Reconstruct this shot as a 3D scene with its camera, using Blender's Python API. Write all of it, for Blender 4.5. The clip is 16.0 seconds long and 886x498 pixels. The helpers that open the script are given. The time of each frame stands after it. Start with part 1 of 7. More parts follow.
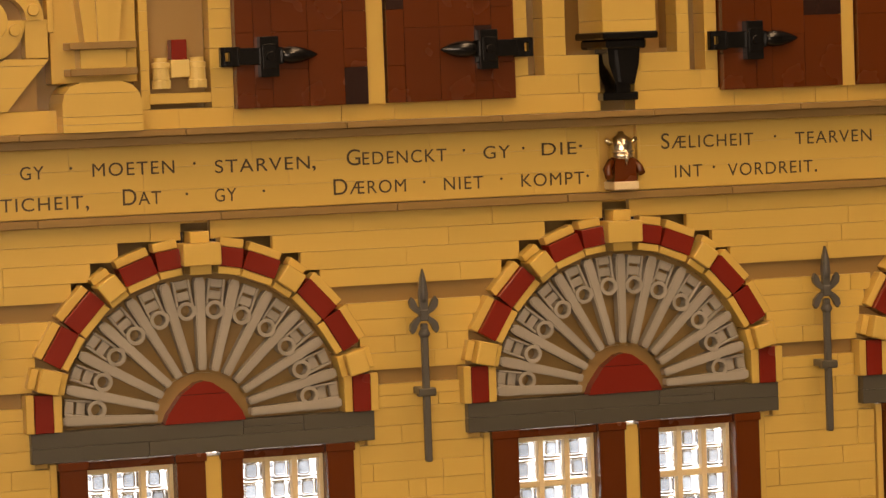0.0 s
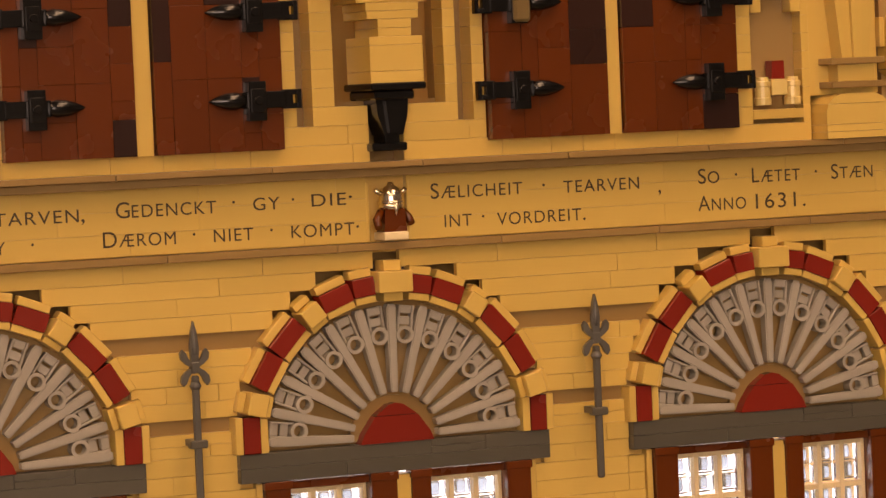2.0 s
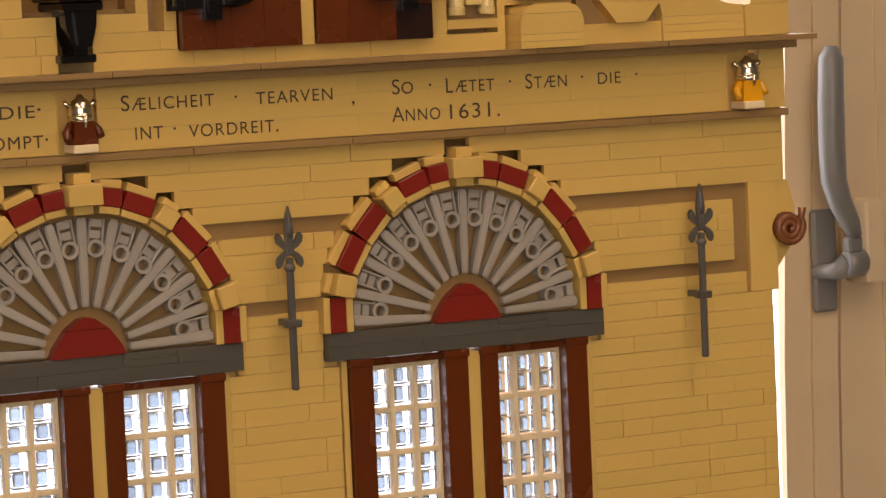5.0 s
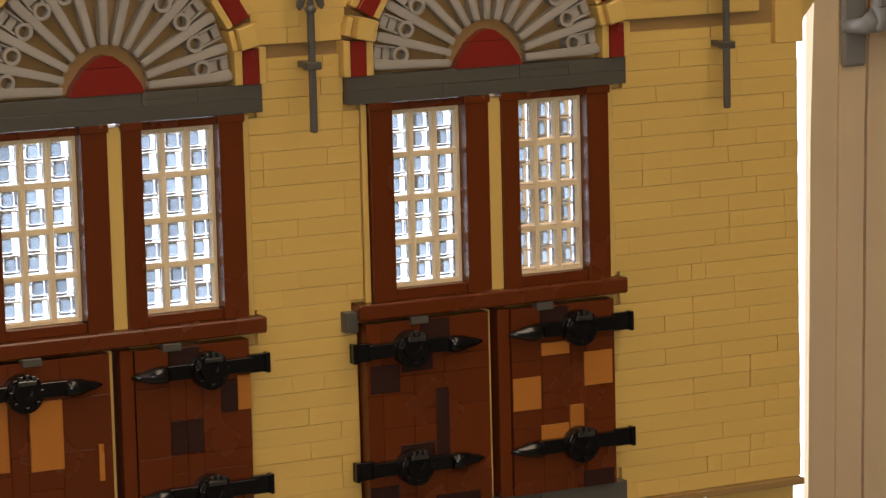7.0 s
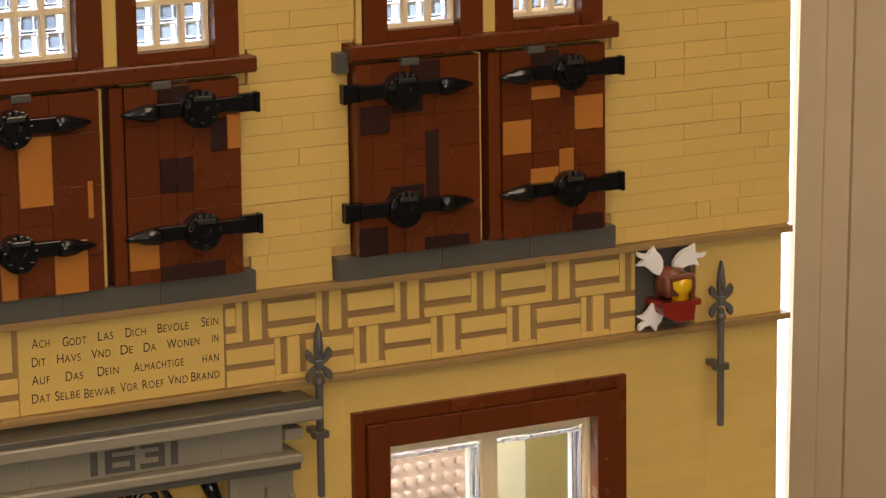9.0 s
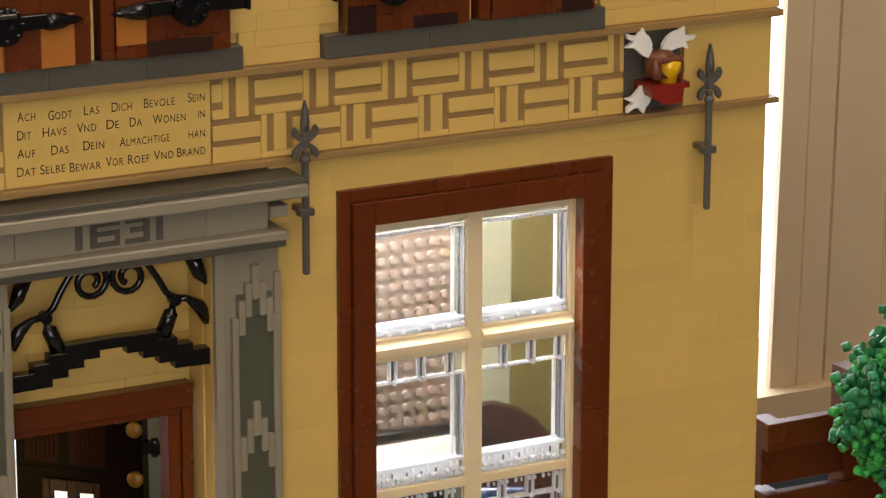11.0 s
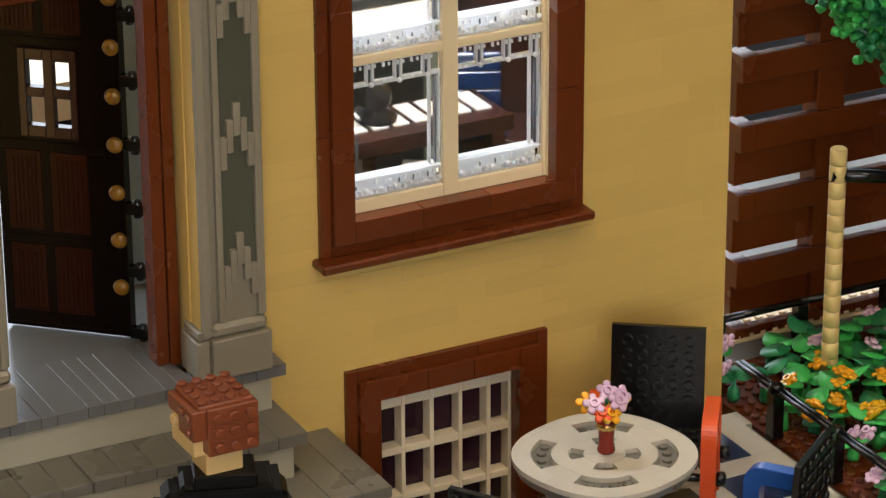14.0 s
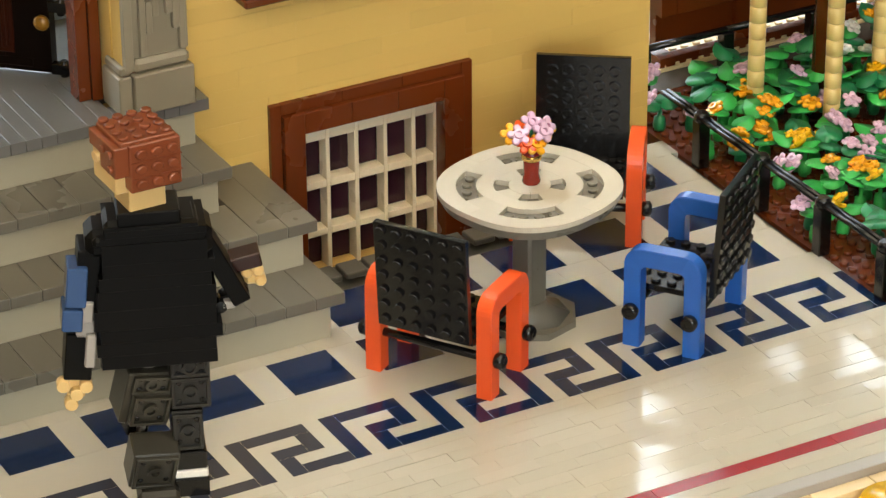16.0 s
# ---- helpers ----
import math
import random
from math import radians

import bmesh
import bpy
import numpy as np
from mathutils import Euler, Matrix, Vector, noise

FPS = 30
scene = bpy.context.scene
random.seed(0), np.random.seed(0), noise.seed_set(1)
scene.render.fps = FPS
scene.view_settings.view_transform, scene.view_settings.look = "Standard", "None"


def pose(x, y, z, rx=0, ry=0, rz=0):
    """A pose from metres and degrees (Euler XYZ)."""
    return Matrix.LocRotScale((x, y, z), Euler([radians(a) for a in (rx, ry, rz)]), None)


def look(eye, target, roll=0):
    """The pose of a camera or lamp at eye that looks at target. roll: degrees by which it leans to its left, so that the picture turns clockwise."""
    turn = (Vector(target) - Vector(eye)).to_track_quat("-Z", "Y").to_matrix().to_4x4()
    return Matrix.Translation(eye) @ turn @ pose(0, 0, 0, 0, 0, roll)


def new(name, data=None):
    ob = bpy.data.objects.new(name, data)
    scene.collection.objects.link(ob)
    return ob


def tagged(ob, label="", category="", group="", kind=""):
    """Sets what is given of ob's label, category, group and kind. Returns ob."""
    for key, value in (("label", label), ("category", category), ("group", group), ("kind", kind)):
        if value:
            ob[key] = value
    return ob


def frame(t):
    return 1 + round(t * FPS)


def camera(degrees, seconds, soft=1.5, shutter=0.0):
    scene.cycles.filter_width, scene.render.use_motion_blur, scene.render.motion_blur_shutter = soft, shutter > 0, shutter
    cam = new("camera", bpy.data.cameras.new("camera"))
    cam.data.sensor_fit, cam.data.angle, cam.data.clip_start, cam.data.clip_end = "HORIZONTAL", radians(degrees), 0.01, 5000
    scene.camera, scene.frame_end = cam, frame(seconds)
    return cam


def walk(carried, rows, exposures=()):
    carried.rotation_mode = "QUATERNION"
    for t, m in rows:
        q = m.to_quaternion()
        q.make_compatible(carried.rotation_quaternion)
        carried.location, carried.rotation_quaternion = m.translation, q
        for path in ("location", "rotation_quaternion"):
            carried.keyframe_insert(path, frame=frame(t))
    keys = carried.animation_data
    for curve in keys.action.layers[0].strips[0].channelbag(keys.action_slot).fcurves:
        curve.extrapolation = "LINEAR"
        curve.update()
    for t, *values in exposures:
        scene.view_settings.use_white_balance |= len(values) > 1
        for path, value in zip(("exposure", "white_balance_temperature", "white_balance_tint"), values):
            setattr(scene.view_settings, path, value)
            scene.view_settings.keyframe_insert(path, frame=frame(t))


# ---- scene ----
cam = camera(14.751, 16.0, soft=1.4)
PATH = [
    (0, (-0.9341, -1.4030, 0.8214), (-0.4377, 0.0103, 0.7428), -2.084),
    (0.5, (-0.9328, -1.4062, 0.8221), (-0.4157, -0.0004, 0.7436), -2.140),
    (1, (-0.9335, -1.4090, 0.8260), (-0.3953, -0.0110, 0.7495), -2.086),
    (1.5, (-0.9316, -1.4099, 0.8265), (-0.3698, -0.0209, 0.7560), -2.246),
    (2, (-0.9279, -1.4092, 0.8256), (-0.3442, -0.0290, 0.7612), -2.492),
    (2.5, (-0.9214, -1.4101, 0.8277), (-0.3157, -0.0394, 0.7631), -2.572),
    (3, (-0.9150, -1.4120, 0.8298), (-0.2793, -0.0550, 0.7624), -2.559),
    (3.5, (-0.9100, -1.4143, 0.8275), (-0.2433, -0.0724, 0.7591), -2.695),
    (3.7, (-0.9085, -1.4139, 0.8270), (-0.2297, -0.0780, 0.7587), -2.739),
    (5.8, (-0.9086, -1.4061, 0.8408), (-0.2232, -0.0816, 0.6803), -2.143),
    (6, (-0.9084, -1.4066, 0.8417), (-0.2289, -0.0800, 0.6727), -1.919),
    (6.5, (-0.9058, -1.4050, 0.8386), (-0.2333, -0.0784, 0.6443), -1.793),
    (7, (-0.9009, -1.4051, 0.8319), (-0.2349, -0.0803, 0.6055), -1.441),
    (7.5, (-0.9027, -1.4055, 0.8194), (-0.2372, -0.0858, 0.5632), -1.641),
    (8, (-0.9031, -1.4041, 0.8190), (-0.2373, -0.0896, 0.5382), -1.392),
    (8.2, (-0.9034, -1.4042, 0.8189), (-0.2373, -0.0918, 0.5298), -1.226),
    (10.5, (-0.8978, -1.3993, 0.8219), (-0.2442, -0.1099, 0.4217), -0.052),
    (11, (-0.8981, -1.4010, 0.8207), (-0.2455, -0.1180, 0.3989), 0.122),
    (11.5, (-0.8968, -1.3992, 0.8190), (-0.2439, -0.1240, 0.3745), 0.113),
    (12, (-0.8967, -1.3983, 0.8184), (-0.2475, -0.1304, 0.3484), 0.297),
    (12.5, (-0.9021, -1.3941, 0.8177), (-0.2560, -0.1386, 0.3116), 0.288),
    (13, (-0.9031, -1.3971, 0.8209), (-0.2627, -0.1505, 0.2863), 0.104),
    (13.5, (-0.9004, -1.3970, 0.8198), (-0.2651, -0.1589, 0.2599), -0.314),
    (14, (-0.8965, -1.3946, 0.8159), (-0.2631, -0.1739, 0.2171), -0.307),
    (14.5, (-0.8952, -1.3953, 0.8107), (-0.2649, -0.1888, 0.1804), -0.230),
    (15, (-0.8932, -1.3941, 0.8077), (-0.2610, -0.2025, 0.1515), -0.320),
    (15.5, (-0.8934, -1.3939, 0.8103), (-0.2591, -0.2188, 0.1271), -0.165),
    (16, (-0.8894, -1.3898, 0.8140), (-0.2549, -0.2283, 0.1082), -0.425),
]
EXPOSURES = [(0, 0.36, 10800, 28), (2, 0.5, 10300, 38), (3.7, 0.76, 9100, 43), (5.8, 0.0, 7250, 19), (8.2, 0.22, 7350, 22), (10.3, 0.38, 7050, 20), (12.5, 0.25, 6150, 10), (14, 0.42, 6450, 14), (15, 0.82, 6700, 14), (16, 1.08, 6500, 8)]
walk(cam, [(t, look(eye, aim, roll)) for t, eye, aim, roll in PATH], EXPOSURES)

# ---- light: daylight through north windows, assumed ceiling panels, and added fill lamps ----
world = bpy.data.worlds.new("world")
scene.world = world
world.use_nodes = True
wn = world.node_tree.nodes
sky = wn.new("ShaderNodeTexSky")
sky.sky_type = "NISHITA"
sky.sun_disc = False
sky.sun_elevation, sky.sun_rotation = radians(38), radians(40)
world.node_tree.links.new(sky.outputs[0], wn["Background"].inputs[0])
wn["Background"].inputs[1].default_value = 0.12


def area_lamp(name, place, aim, wide, high, power, colour):
    data = bpy.data.lights.new(name, "AREA")
    data.shape, data.size, data.size_y, data.energy, data.color = "RECTANGLE", wide, high, power, colour
    ob = new(name, data)
    ob.matrix_world = look(place, aim)
    return ob


# ceiling panels out of view, assumed from highlights on the plastic
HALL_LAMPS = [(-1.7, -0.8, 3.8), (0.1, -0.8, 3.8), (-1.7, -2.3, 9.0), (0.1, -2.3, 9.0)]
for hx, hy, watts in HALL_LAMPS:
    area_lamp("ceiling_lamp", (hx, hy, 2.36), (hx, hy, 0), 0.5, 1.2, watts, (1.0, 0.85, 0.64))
area_lamp("window_daylight", (0.0, 0.98, 1.0), (0.0, -1.0, 0.75), 3.4, 1.9, 4.0, (0.92, 0.96, 1.0))
# fill lamp added on the unseen south side to brighten the facade
area_lamp("south_window_daylight", (-1.9, -4.15, 1.08), (-0.5, 0.0, 0.40), 2.4, 1.24, 24.0, (1.0, 0.93, 0.82))
# unseen lamp added inside the house to brighten parlour and pane rims
area_lamp("parlour_lamp", (-0.16, 0.042, 0.424), (-0.16, 0.055, 0.1), 0.10, 0.05, 1.5, (0.86, 0.95, 1.0))

# ---- materials ----
CM = 0.01


def plastic(name, rgb, rough=0.28, vary=0.05, clear=0.0, speck=0.03, bump=0.02):
    """Moulded plastic: slight shade change from piece to piece, faint mould marks and handling wear."""
    m = bpy.data.materials.new(name)
    m.use_nodes = True
    n, l = m.node_tree.nodes, m.node_tree.links
    b = n["Principled BSDF"]
    info, tc = n.new("ShaderNodeObjectInfo"), n.new("ShaderNodeTexCoord")
    isl = n.new("ShaderNodeNewGeometry")
    add = n.new("ShaderNodeMath"); add.operation = "ADD"
    l.new(info.outputs["Random"], add.inputs[0]); l.new(isl.outputs["Random Per Island"], add.inputs[1])
    fr = n.new("ShaderNodeMath"); fr.operation = "FRACT"; l.new(add.outputs[0], fr.inputs[0])
    big = n.new("ShaderNodeTexNoise"); big.inputs["Scale"].default_value = 22.0; big.inputs["Detail"].default_value = 4.0
    fine = n.new("ShaderNodeTexNoise"); fine.inputs["Scale"].default_value = 420.0; fine.inputs["Detail"].default_value = 3.0
    l.new(tc.outputs["Object"], big.inputs["Vector"]); l.new(tc.outputs["Object"], fine.inputs["Vector"])
    val = n.new("ShaderNodeMath"); val.operation = "MULTIPLY_ADD"
    l.new(fr.outputs[0], val.inputs[0]); val.inputs[1].default_value = 2 * vary; val.inputs[2].default_value = 1 - vary
    val2 = n.new("ShaderNodeMath"); val2.operation = "MULTIPLY_ADD"
    l.new(big.outputs["Fac"], val2.inputs[0]); val2.inputs[1].default_value = 2 * speck; val2.inputs[2].default_value = 1 - speck
    mul = n.new("ShaderNodeMath"); mul.operation = "MULTIPLY"; l.new(val.outputs[0], mul.inputs[0]); l.new(val2.outputs[0], mul.inputs[1])
    hs = n.new("ShaderNodeHueSaturation"); hs.inputs["Color"].default_value = (*rgb, 1); l.new(mul.outputs[0], hs.inputs["Value"])
    l.new(hs.outputs[0], b.inputs["Base Color"])
    rr = n.new("ShaderNodeMath"); rr.operation = "MULTIPLY_ADD"
    l.new(big.outputs["Fac"], rr.inputs[0]); rr.inputs[1].default_value = 0.06; rr.inputs[2].default_value = rough - 0.03
    l.new(rr.outputs[0], b.inputs["Roughness"])
    b.inputs["IOR"].default_value = 1.5
    if clear:
        b.inputs["Transmission Weight"].default_value = clear
    bp = n.new("ShaderNodeBump"); bp.inputs["Strength"].default_value = bump; bp.inputs["Distance"].default_value = 0.0006
    l.new(fine.outputs["Fac"], bp.inputs["Height"]); l.new(bp.outputs[0], b.inputs["Normal"])
    return m


def glow(name, rgb, power):
    m = bpy.data.materials.new(name)
    m.use_nodes = True
    b = m.node_tree.nodes["Principled BSDF"]
    b.inputs["Base Color"].default_value = (0.02, 0.02, 0.02, 1)
    b.inputs["Emission Color"].default_value = (*rgb, 1)
    b.inputs["Emission Strength"].default_value = power
    return m


def milky(name, rgb, rough, clear, thin):
    """Moulded clear plastic that lets light from behind shine through its body."""
    m = plastic(name, rgb, rough, 0.03, clear=clear, bump=0.0)
    n, l = m.node_tree.nodes, m.node_tree.links
    through_ = n.new("ShaderNodeBsdfTranslucent")
    through_.inputs["Color"].default_value = (*rgb, 1)
    mix = n.new("ShaderNodeMixShader")
    mix.inputs[0].default_value = thin
    l.new(n["Principled BSDF"].outputs[0], mix.inputs[1])
    l.new(through_.outputs[0], mix.inputs[2])
    l.new(mix.outputs[0], n["Material Output"].inputs["Surface"])
    return m


def metal(name, rgb, rough):
    m = plastic(name, rgb, rough, 0.04)
    m.node_tree.nodes["Principled BSDF"].inputs["Metallic"].default_value = 1.0
    return m


TAN = plastic("tan_plastic", (0.65, 0.43, 0.120), 0.30, 0.035)
TANB = plastic("tan_backing", (0.62, 0.39, 0.115), 0.35, 0.02)
CREAM = plastic("cream_plastic", (0.80, 0.64, 0.38), 0.30, 0.04)
# ledge colour; in deep recesses, as at the fan hub, it carries shade
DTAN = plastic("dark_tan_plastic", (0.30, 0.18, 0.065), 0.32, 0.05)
BROWN = plastic("reddish_brown_plastic", (0.118, 0.0235, 0.0036), 0.27, 0.08, speck=0.02, bump=0.01)
DBROWN = plastic("dark_brown_plastic", (0.030, 0.011, 0.0075), 0.26, 0.15)
NOUGAT = plastic("nougat_plastic", (0.42, 0.15, 0.025), 0.28, 0.08)
DRED = plastic("dark_red_plastic", (0.22, 0.018, 0.010), 0.26, 0.08)
LGREY = plastic("light_grey_plastic", (0.37, 0.34, 0.30), 0.30, 0.05)
FANGREY = plastic("fan_grey_plastic", (0.36, 0.325, 0.27), 0.19, 0.06)
MGREY = plastic("stone_grey_plastic", (0.13, 0.127, 0.120), 0.20, 0.04)
DGREY = plastic("dark_grey_plastic", (0.085, 0.077, 0.059), 0.32, 0.07)
OLIVE = plastic("dark_green_grey_plastic", (0.085, 0.085, 0.055), 0.35, 0.08)
BLACK = plastic("black_plastic", (0.0045, 0.0042, 0.004), 0.20, 0.10, speck=0.1)
WHITE = plastic("white_plastic", (0.52, 0.475, 0.38), 0.09, 0.03, speck=0.02, bump=0.006)
PURE = plastic("bright_white_plastic", (0.82, 0.79, 0.72), 0.28, 0.02)
NAVY = plastic("dark_blue_plastic", (0.007, 0.019, 0.062), 0.14, 0.08, bump=0.006)
BLUE = plastic("blue_plastic", (0.022, 0.11, 0.42), 0.24, 0.05)
ORANGE = plastic("red_orange_plastic", (0.82, 0.10, 0.022), 0.24, 0.04)
RED = plastic("red_plastic", (0.30, 0.010, 0.012), 0.24, 0.05)
HAIR = plastic("brown_hair_plastic", (0.22, 0.055, 0.020), 0.26, 0.06)
SKIN = plastic("pale_yellow_plastic", (0.74, 0.50, 0.20), 0.3, 0.02)
YELLOW = plastic("bright_yellow_plastic", (0.80, 0.45, 0.01), 0.22, 0.04)
AMBER = plastic("amber_plastic", (0.82, 0.38, 0.015), 0.22, 0.08)
PINK = plastic("pink_plastic", (0.68, 0.45, 0.58), 0.26, 0.08)
GREEN = plastic("bright_green_plastic", (0.040, 0.42, 0.075), 0.42, 0.14)
DGREEN = plastic("green_plastic", (0.016, 0.22, 0.075), 0.40, 0.2)
SAND = plastic("steel_blue_plastic", (0.10, 0.16, 0.30), 0.24, 0.05)
CLEAR = plastic("clear_plastic", (0.93, 0.95, 0.97), 0.055, 0.01, clear=1.0, bump=0.0)
# clear rims whitened to stand in for their sparkle
FROST = milky("moulded_clear_rim", (0.95, 0.97, 1.0), 0.08, 0.35, 0.45)
SLOT = plastic("smoky_slot_plastic", (0.22, 0.24, 0.28), 0.10, 0.1, clear=0.5, bump=0.0)
# grey tint stands in for refraction inside the clear cells
REFRACT = plastic("refraction_grey_plastic", (0.30, 0.36, 0.43), 0.12, 0.15, clear=0.92, bump=0.0)
# clear panes tinted down against the bright sky behind
TINT = plastic("pale_blue_clear_plastic", (0.74, 0.82, 0.89), 0.14, 0.15, clear=0.95, bump=0.0)
PGREY = plastic("porch_grey_plastic", (0.25, 0.215, 0.150), 0.32, 0.05)
GUNMETAL = plastic("gunmetal_plastic", (0.030, 0.029, 0.024), 0.14, 0.1)
PEWTERD = plastic("dark_pewter_plastic", (0.095, 0.09, 0.08), 0.26, 0.06)
GRILLE = plastic("pale_cream_plastic", (0.84, 0.72, 0.50), 0.28, 0.03)
CHARCOAL = plastic("charcoal_plastic", (0.014, 0.013, 0.010), 0.3, 0.08)
PEWTER = plastic("pewter_plastic", (0.20, 0.185, 0.16), 0.2, 0.05)
FABRIC = plastic("blue_grey_fabric", (0.10, 0.12, 0.16), 0.9, 0.02, speck=0.25, bump=0.3)
STAKEC = plastic("sand_yellow_plastic", (0.72, 0.53, 0.20), 0.28, 0.03)
CHROME = metal("chrome_plating", (0.90, 0.80, 0.60), 0.24)
GOLD = metal("gold_plating", (0.75, 0.48, 0.14), 0.2)
INK = plastic("printed_ink", (0.065, 0.042, 0.018), 0.4, 0.02)
PAINT = plastic("cream_painted_wood", (0.78, 0.60, 0.37), 0.45, 0.02, speck=0.06)
# unseen hall surfaces: colours darkened to cut bounce light and reflections
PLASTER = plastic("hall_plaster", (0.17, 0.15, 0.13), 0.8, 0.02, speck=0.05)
CARPET = plastic("grey_carpet", (0.11, 0.10, 0.095), 0.95, 0.02, speck=0.1)
GREYMETAL = plastic("grey_handle_metal", (0.20, 0.195, 0.18), 0.34, 0.10)
SKYGLOW = glow("overcast_sky", (0.80, 0.91, 1.0), 4.2)
LOW_GLOW = glow("pale_backdrop_glow", (0.76, 0.89, 1.0), 2.8)
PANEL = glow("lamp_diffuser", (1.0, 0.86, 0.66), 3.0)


# ---- geometry in centimetres ----
class Geo:
    def __init__(self):
        self.v, self.f, self.s = [], [], []

    def add(self, verts, faces, smooth=False):
        k = len(self.v)
        self.v += [tuple(p) for p in verts]
        self.f += [tuple(i + k for i in q) for q in faces]
        self.s += [smooth] * len(faces)
        return self

    def box(self, x0, x1, y0, y1, z0, z1, c=0.03):
        x0, x1 = min(x0, x1), max(x0, x1)
        y0, y1 = min(y0, y1), max(y0, y1)
        z0, z1 = min(z0, z1), max(z0, z1)
        c = min(c, (x1 - x0) * 0.3, (y1 - y0) * 0.3, (z1 - z0) * 0.3)
        lo, hi = (x0, y0, z0), (x1, y1, z1)
        vs, at = [], {}
        for sx in (0, 1):
            for sy in (0, 1):
                for sz in (0, 1):
                    s = (sx, sy, sz)
                    for a in range(3):
                        p = [(hi[i] if s[i] else lo[i]) if i == a else ((hi[i] - c) if s[i] else (lo[i] + c)) for i in range(3)]
                        at[s, a] = len(vs)
                        vs.append(p)
        fs = []
        for a in range(3):
            b, d = (a + 1) % 3, (a + 2) % 3
            for side in (0, 1):
                q = []
                for u, w in ((0, 0), (1, 0), (1, 1), (0, 1)):
                    s = [0, 0, 0]
                    s[a], s[b], s[d] = side, u, w
                    q.append(at[tuple(s), a])
                fs.append(q if side else q[::-1])
            for u in (0, 1):
                for w in (0, 1):
                    s0, s1 = [0, 0, 0], [0, 0, 0]
                    s0[b] = s1[b] = u
                    s0[d] = s1[d] = w
                    s1[a] = 1
                    s0, s1 = tuple(s0), tuple(s1)
                    q = [at[s0, b], at[s1, b], at[s1, d], at[s0, d]]
                    fs.append(q if u != w else q[::-1])
        for s in [(i, j, k) for i in (0, 1) for j in (0, 1) for k in (0, 1)]:
            q = [at[s, 0], at[s, 1], at[s, 2]]
            fs.append(q if sum(s) % 2 else q[::-1])
        return self.add(vs, fs)

    def prism(self, pts, a0, a1, axis="y"):
        """A flat outline pushed from a0 to a1 along an axis."""
        n = len(pts)
        put = {"y": lambda p, a: (p[0], a, p[1]), "z": lambda p, a: (p[0], p[1], a), "x": lambda p, a: (a, p[0], p[1])}[axis]
        vs = [put(p, a0) for p in pts] + [put(p, a1) for p in pts]
        fs = [tuple(range(n)), tuple(range(2 * n - 1, n - 1, -1))]
        fs += [(i, i + n, (i + 1) % n + n, (i + 1) % n) for i in range(n)]
        return self.add(vs, fs)

    def lathe(self, profile, place=(0, 0, 0), axis="z", n=16, ends=True, smooth=True):
        """A turned form from (radius, height) pairs."""
        vs, fs = [], []
        for r, h in profile:
            for i in range(n):
                a = 2 * math.pi * i / n
                u, w = r * math.cos(a), r * math.sin(a)
                q = {"z": (u, w, h), "y": (u, h, -w), "x": (h, u, w)}[axis]
                vs.append(tuple(q[k] + place[k] for k in range(3)))
        for j in range(len(profile) - 1):
            for i in range(n):
                k = (i + 1) % n
                fs.append((j * n + i, j * n + k, (j + 1) * n + k, (j + 1) * n + i))
        self.add(vs, fs, smooth and ends)
        if not ends:
            return self
        m = len(self.v) - len(vs)
        self.f += [tuple(m + i for i in range(n - 1, -1, -1)), tuple(m + len(vs) - n + i for i in range(n))]
        self.s += [False, False]
        return self

    def cyl(self, place, axis, r, h, n=14, c=0.03):
        c = min(c, r * 0.3, h * 0.3)
        return self.lathe([(r - c, 0), (r, c), (r, h - c), (r - c, h)], place, axis, n)

    def ring(self, place, axis, r0, r1, h, n=20):
        return self.lathe([(r0, 0), (r1, 0), (r1, h), (r0, h), (r0, 0)], place, axis, n, False)

    def tube(self, pts, r, n=10):
        vs, fs = [], []
        pts = [Vector(p) for p in pts]
        side = None
        for i, p in enumerate(pts):
            d = (pts[min(i + 1, len(pts) - 1)] - pts[max(i - 1, 0)]).normalized()
            if side is None:
                side = d.orthogonal().normalized()
            side = (side - d * side.dot(d)).normalized()
            up = d.cross(side)
            rr = r[i] if isinstance(r, (list, tuple)) else r
            for k in range(n):
                a = 2 * math.pi * k / n
                vs.append(p + side * (rr * math.cos(a)) + up * (rr * math.sin(a)))
        for i in range(len(pts) - 1):
            for k in range(n):
                q = (k + 1) % n
                fs.append((i * n + k, i * n + q, (i + 1) * n + q, (i + 1) * n + k))
        m = len(vs)
        self.add(vs, fs, True)
        b = len(self.v) - m
        self.f += [tuple(b + i for i in range(n - 1, -1, -1)), tuple(b + m - n + i for i in range(n))]
        self.s += [False, False]
        return self

    def merge(self, other, m):
        k = len(self.v)
        self.v += [tuple(m @ Vector(p)) for p in other.v]
        self.f += [tuple(i + k for i in q) for q in other.f]
        self.s += other.s
        return self

    def mesh(self, name):
        me = bpy.data.meshes.new(name)
        me.from_pydata([(x * CM, y * CM, z * CM) for x, y, z in self.v], [], self.f)
        me.polygons.foreach_set("use_smooth", self.s)
        bm = bmesh.new()
        bm.from_mesh(me)
        bmesh.ops.recalc_face_normals(bm, faces=bm.faces[:])
        bm.to_mesh(me)
        bm.free()
        return me


def cpose(x, y, z, rx=0, ry=0, rz=0):
    return pose(x * CM, y * CM, z * CM, rx, ry, rz)


def thing(name, label, category, at=(0, 0, 0), rz=0, group="", kind=""):
    ob = new(name)
    ob.empty_display_size = 0.01
    ob.matrix_basis = cpose(*at, 0, 0, rz)
    return tagged(ob, label, category, group, kind)


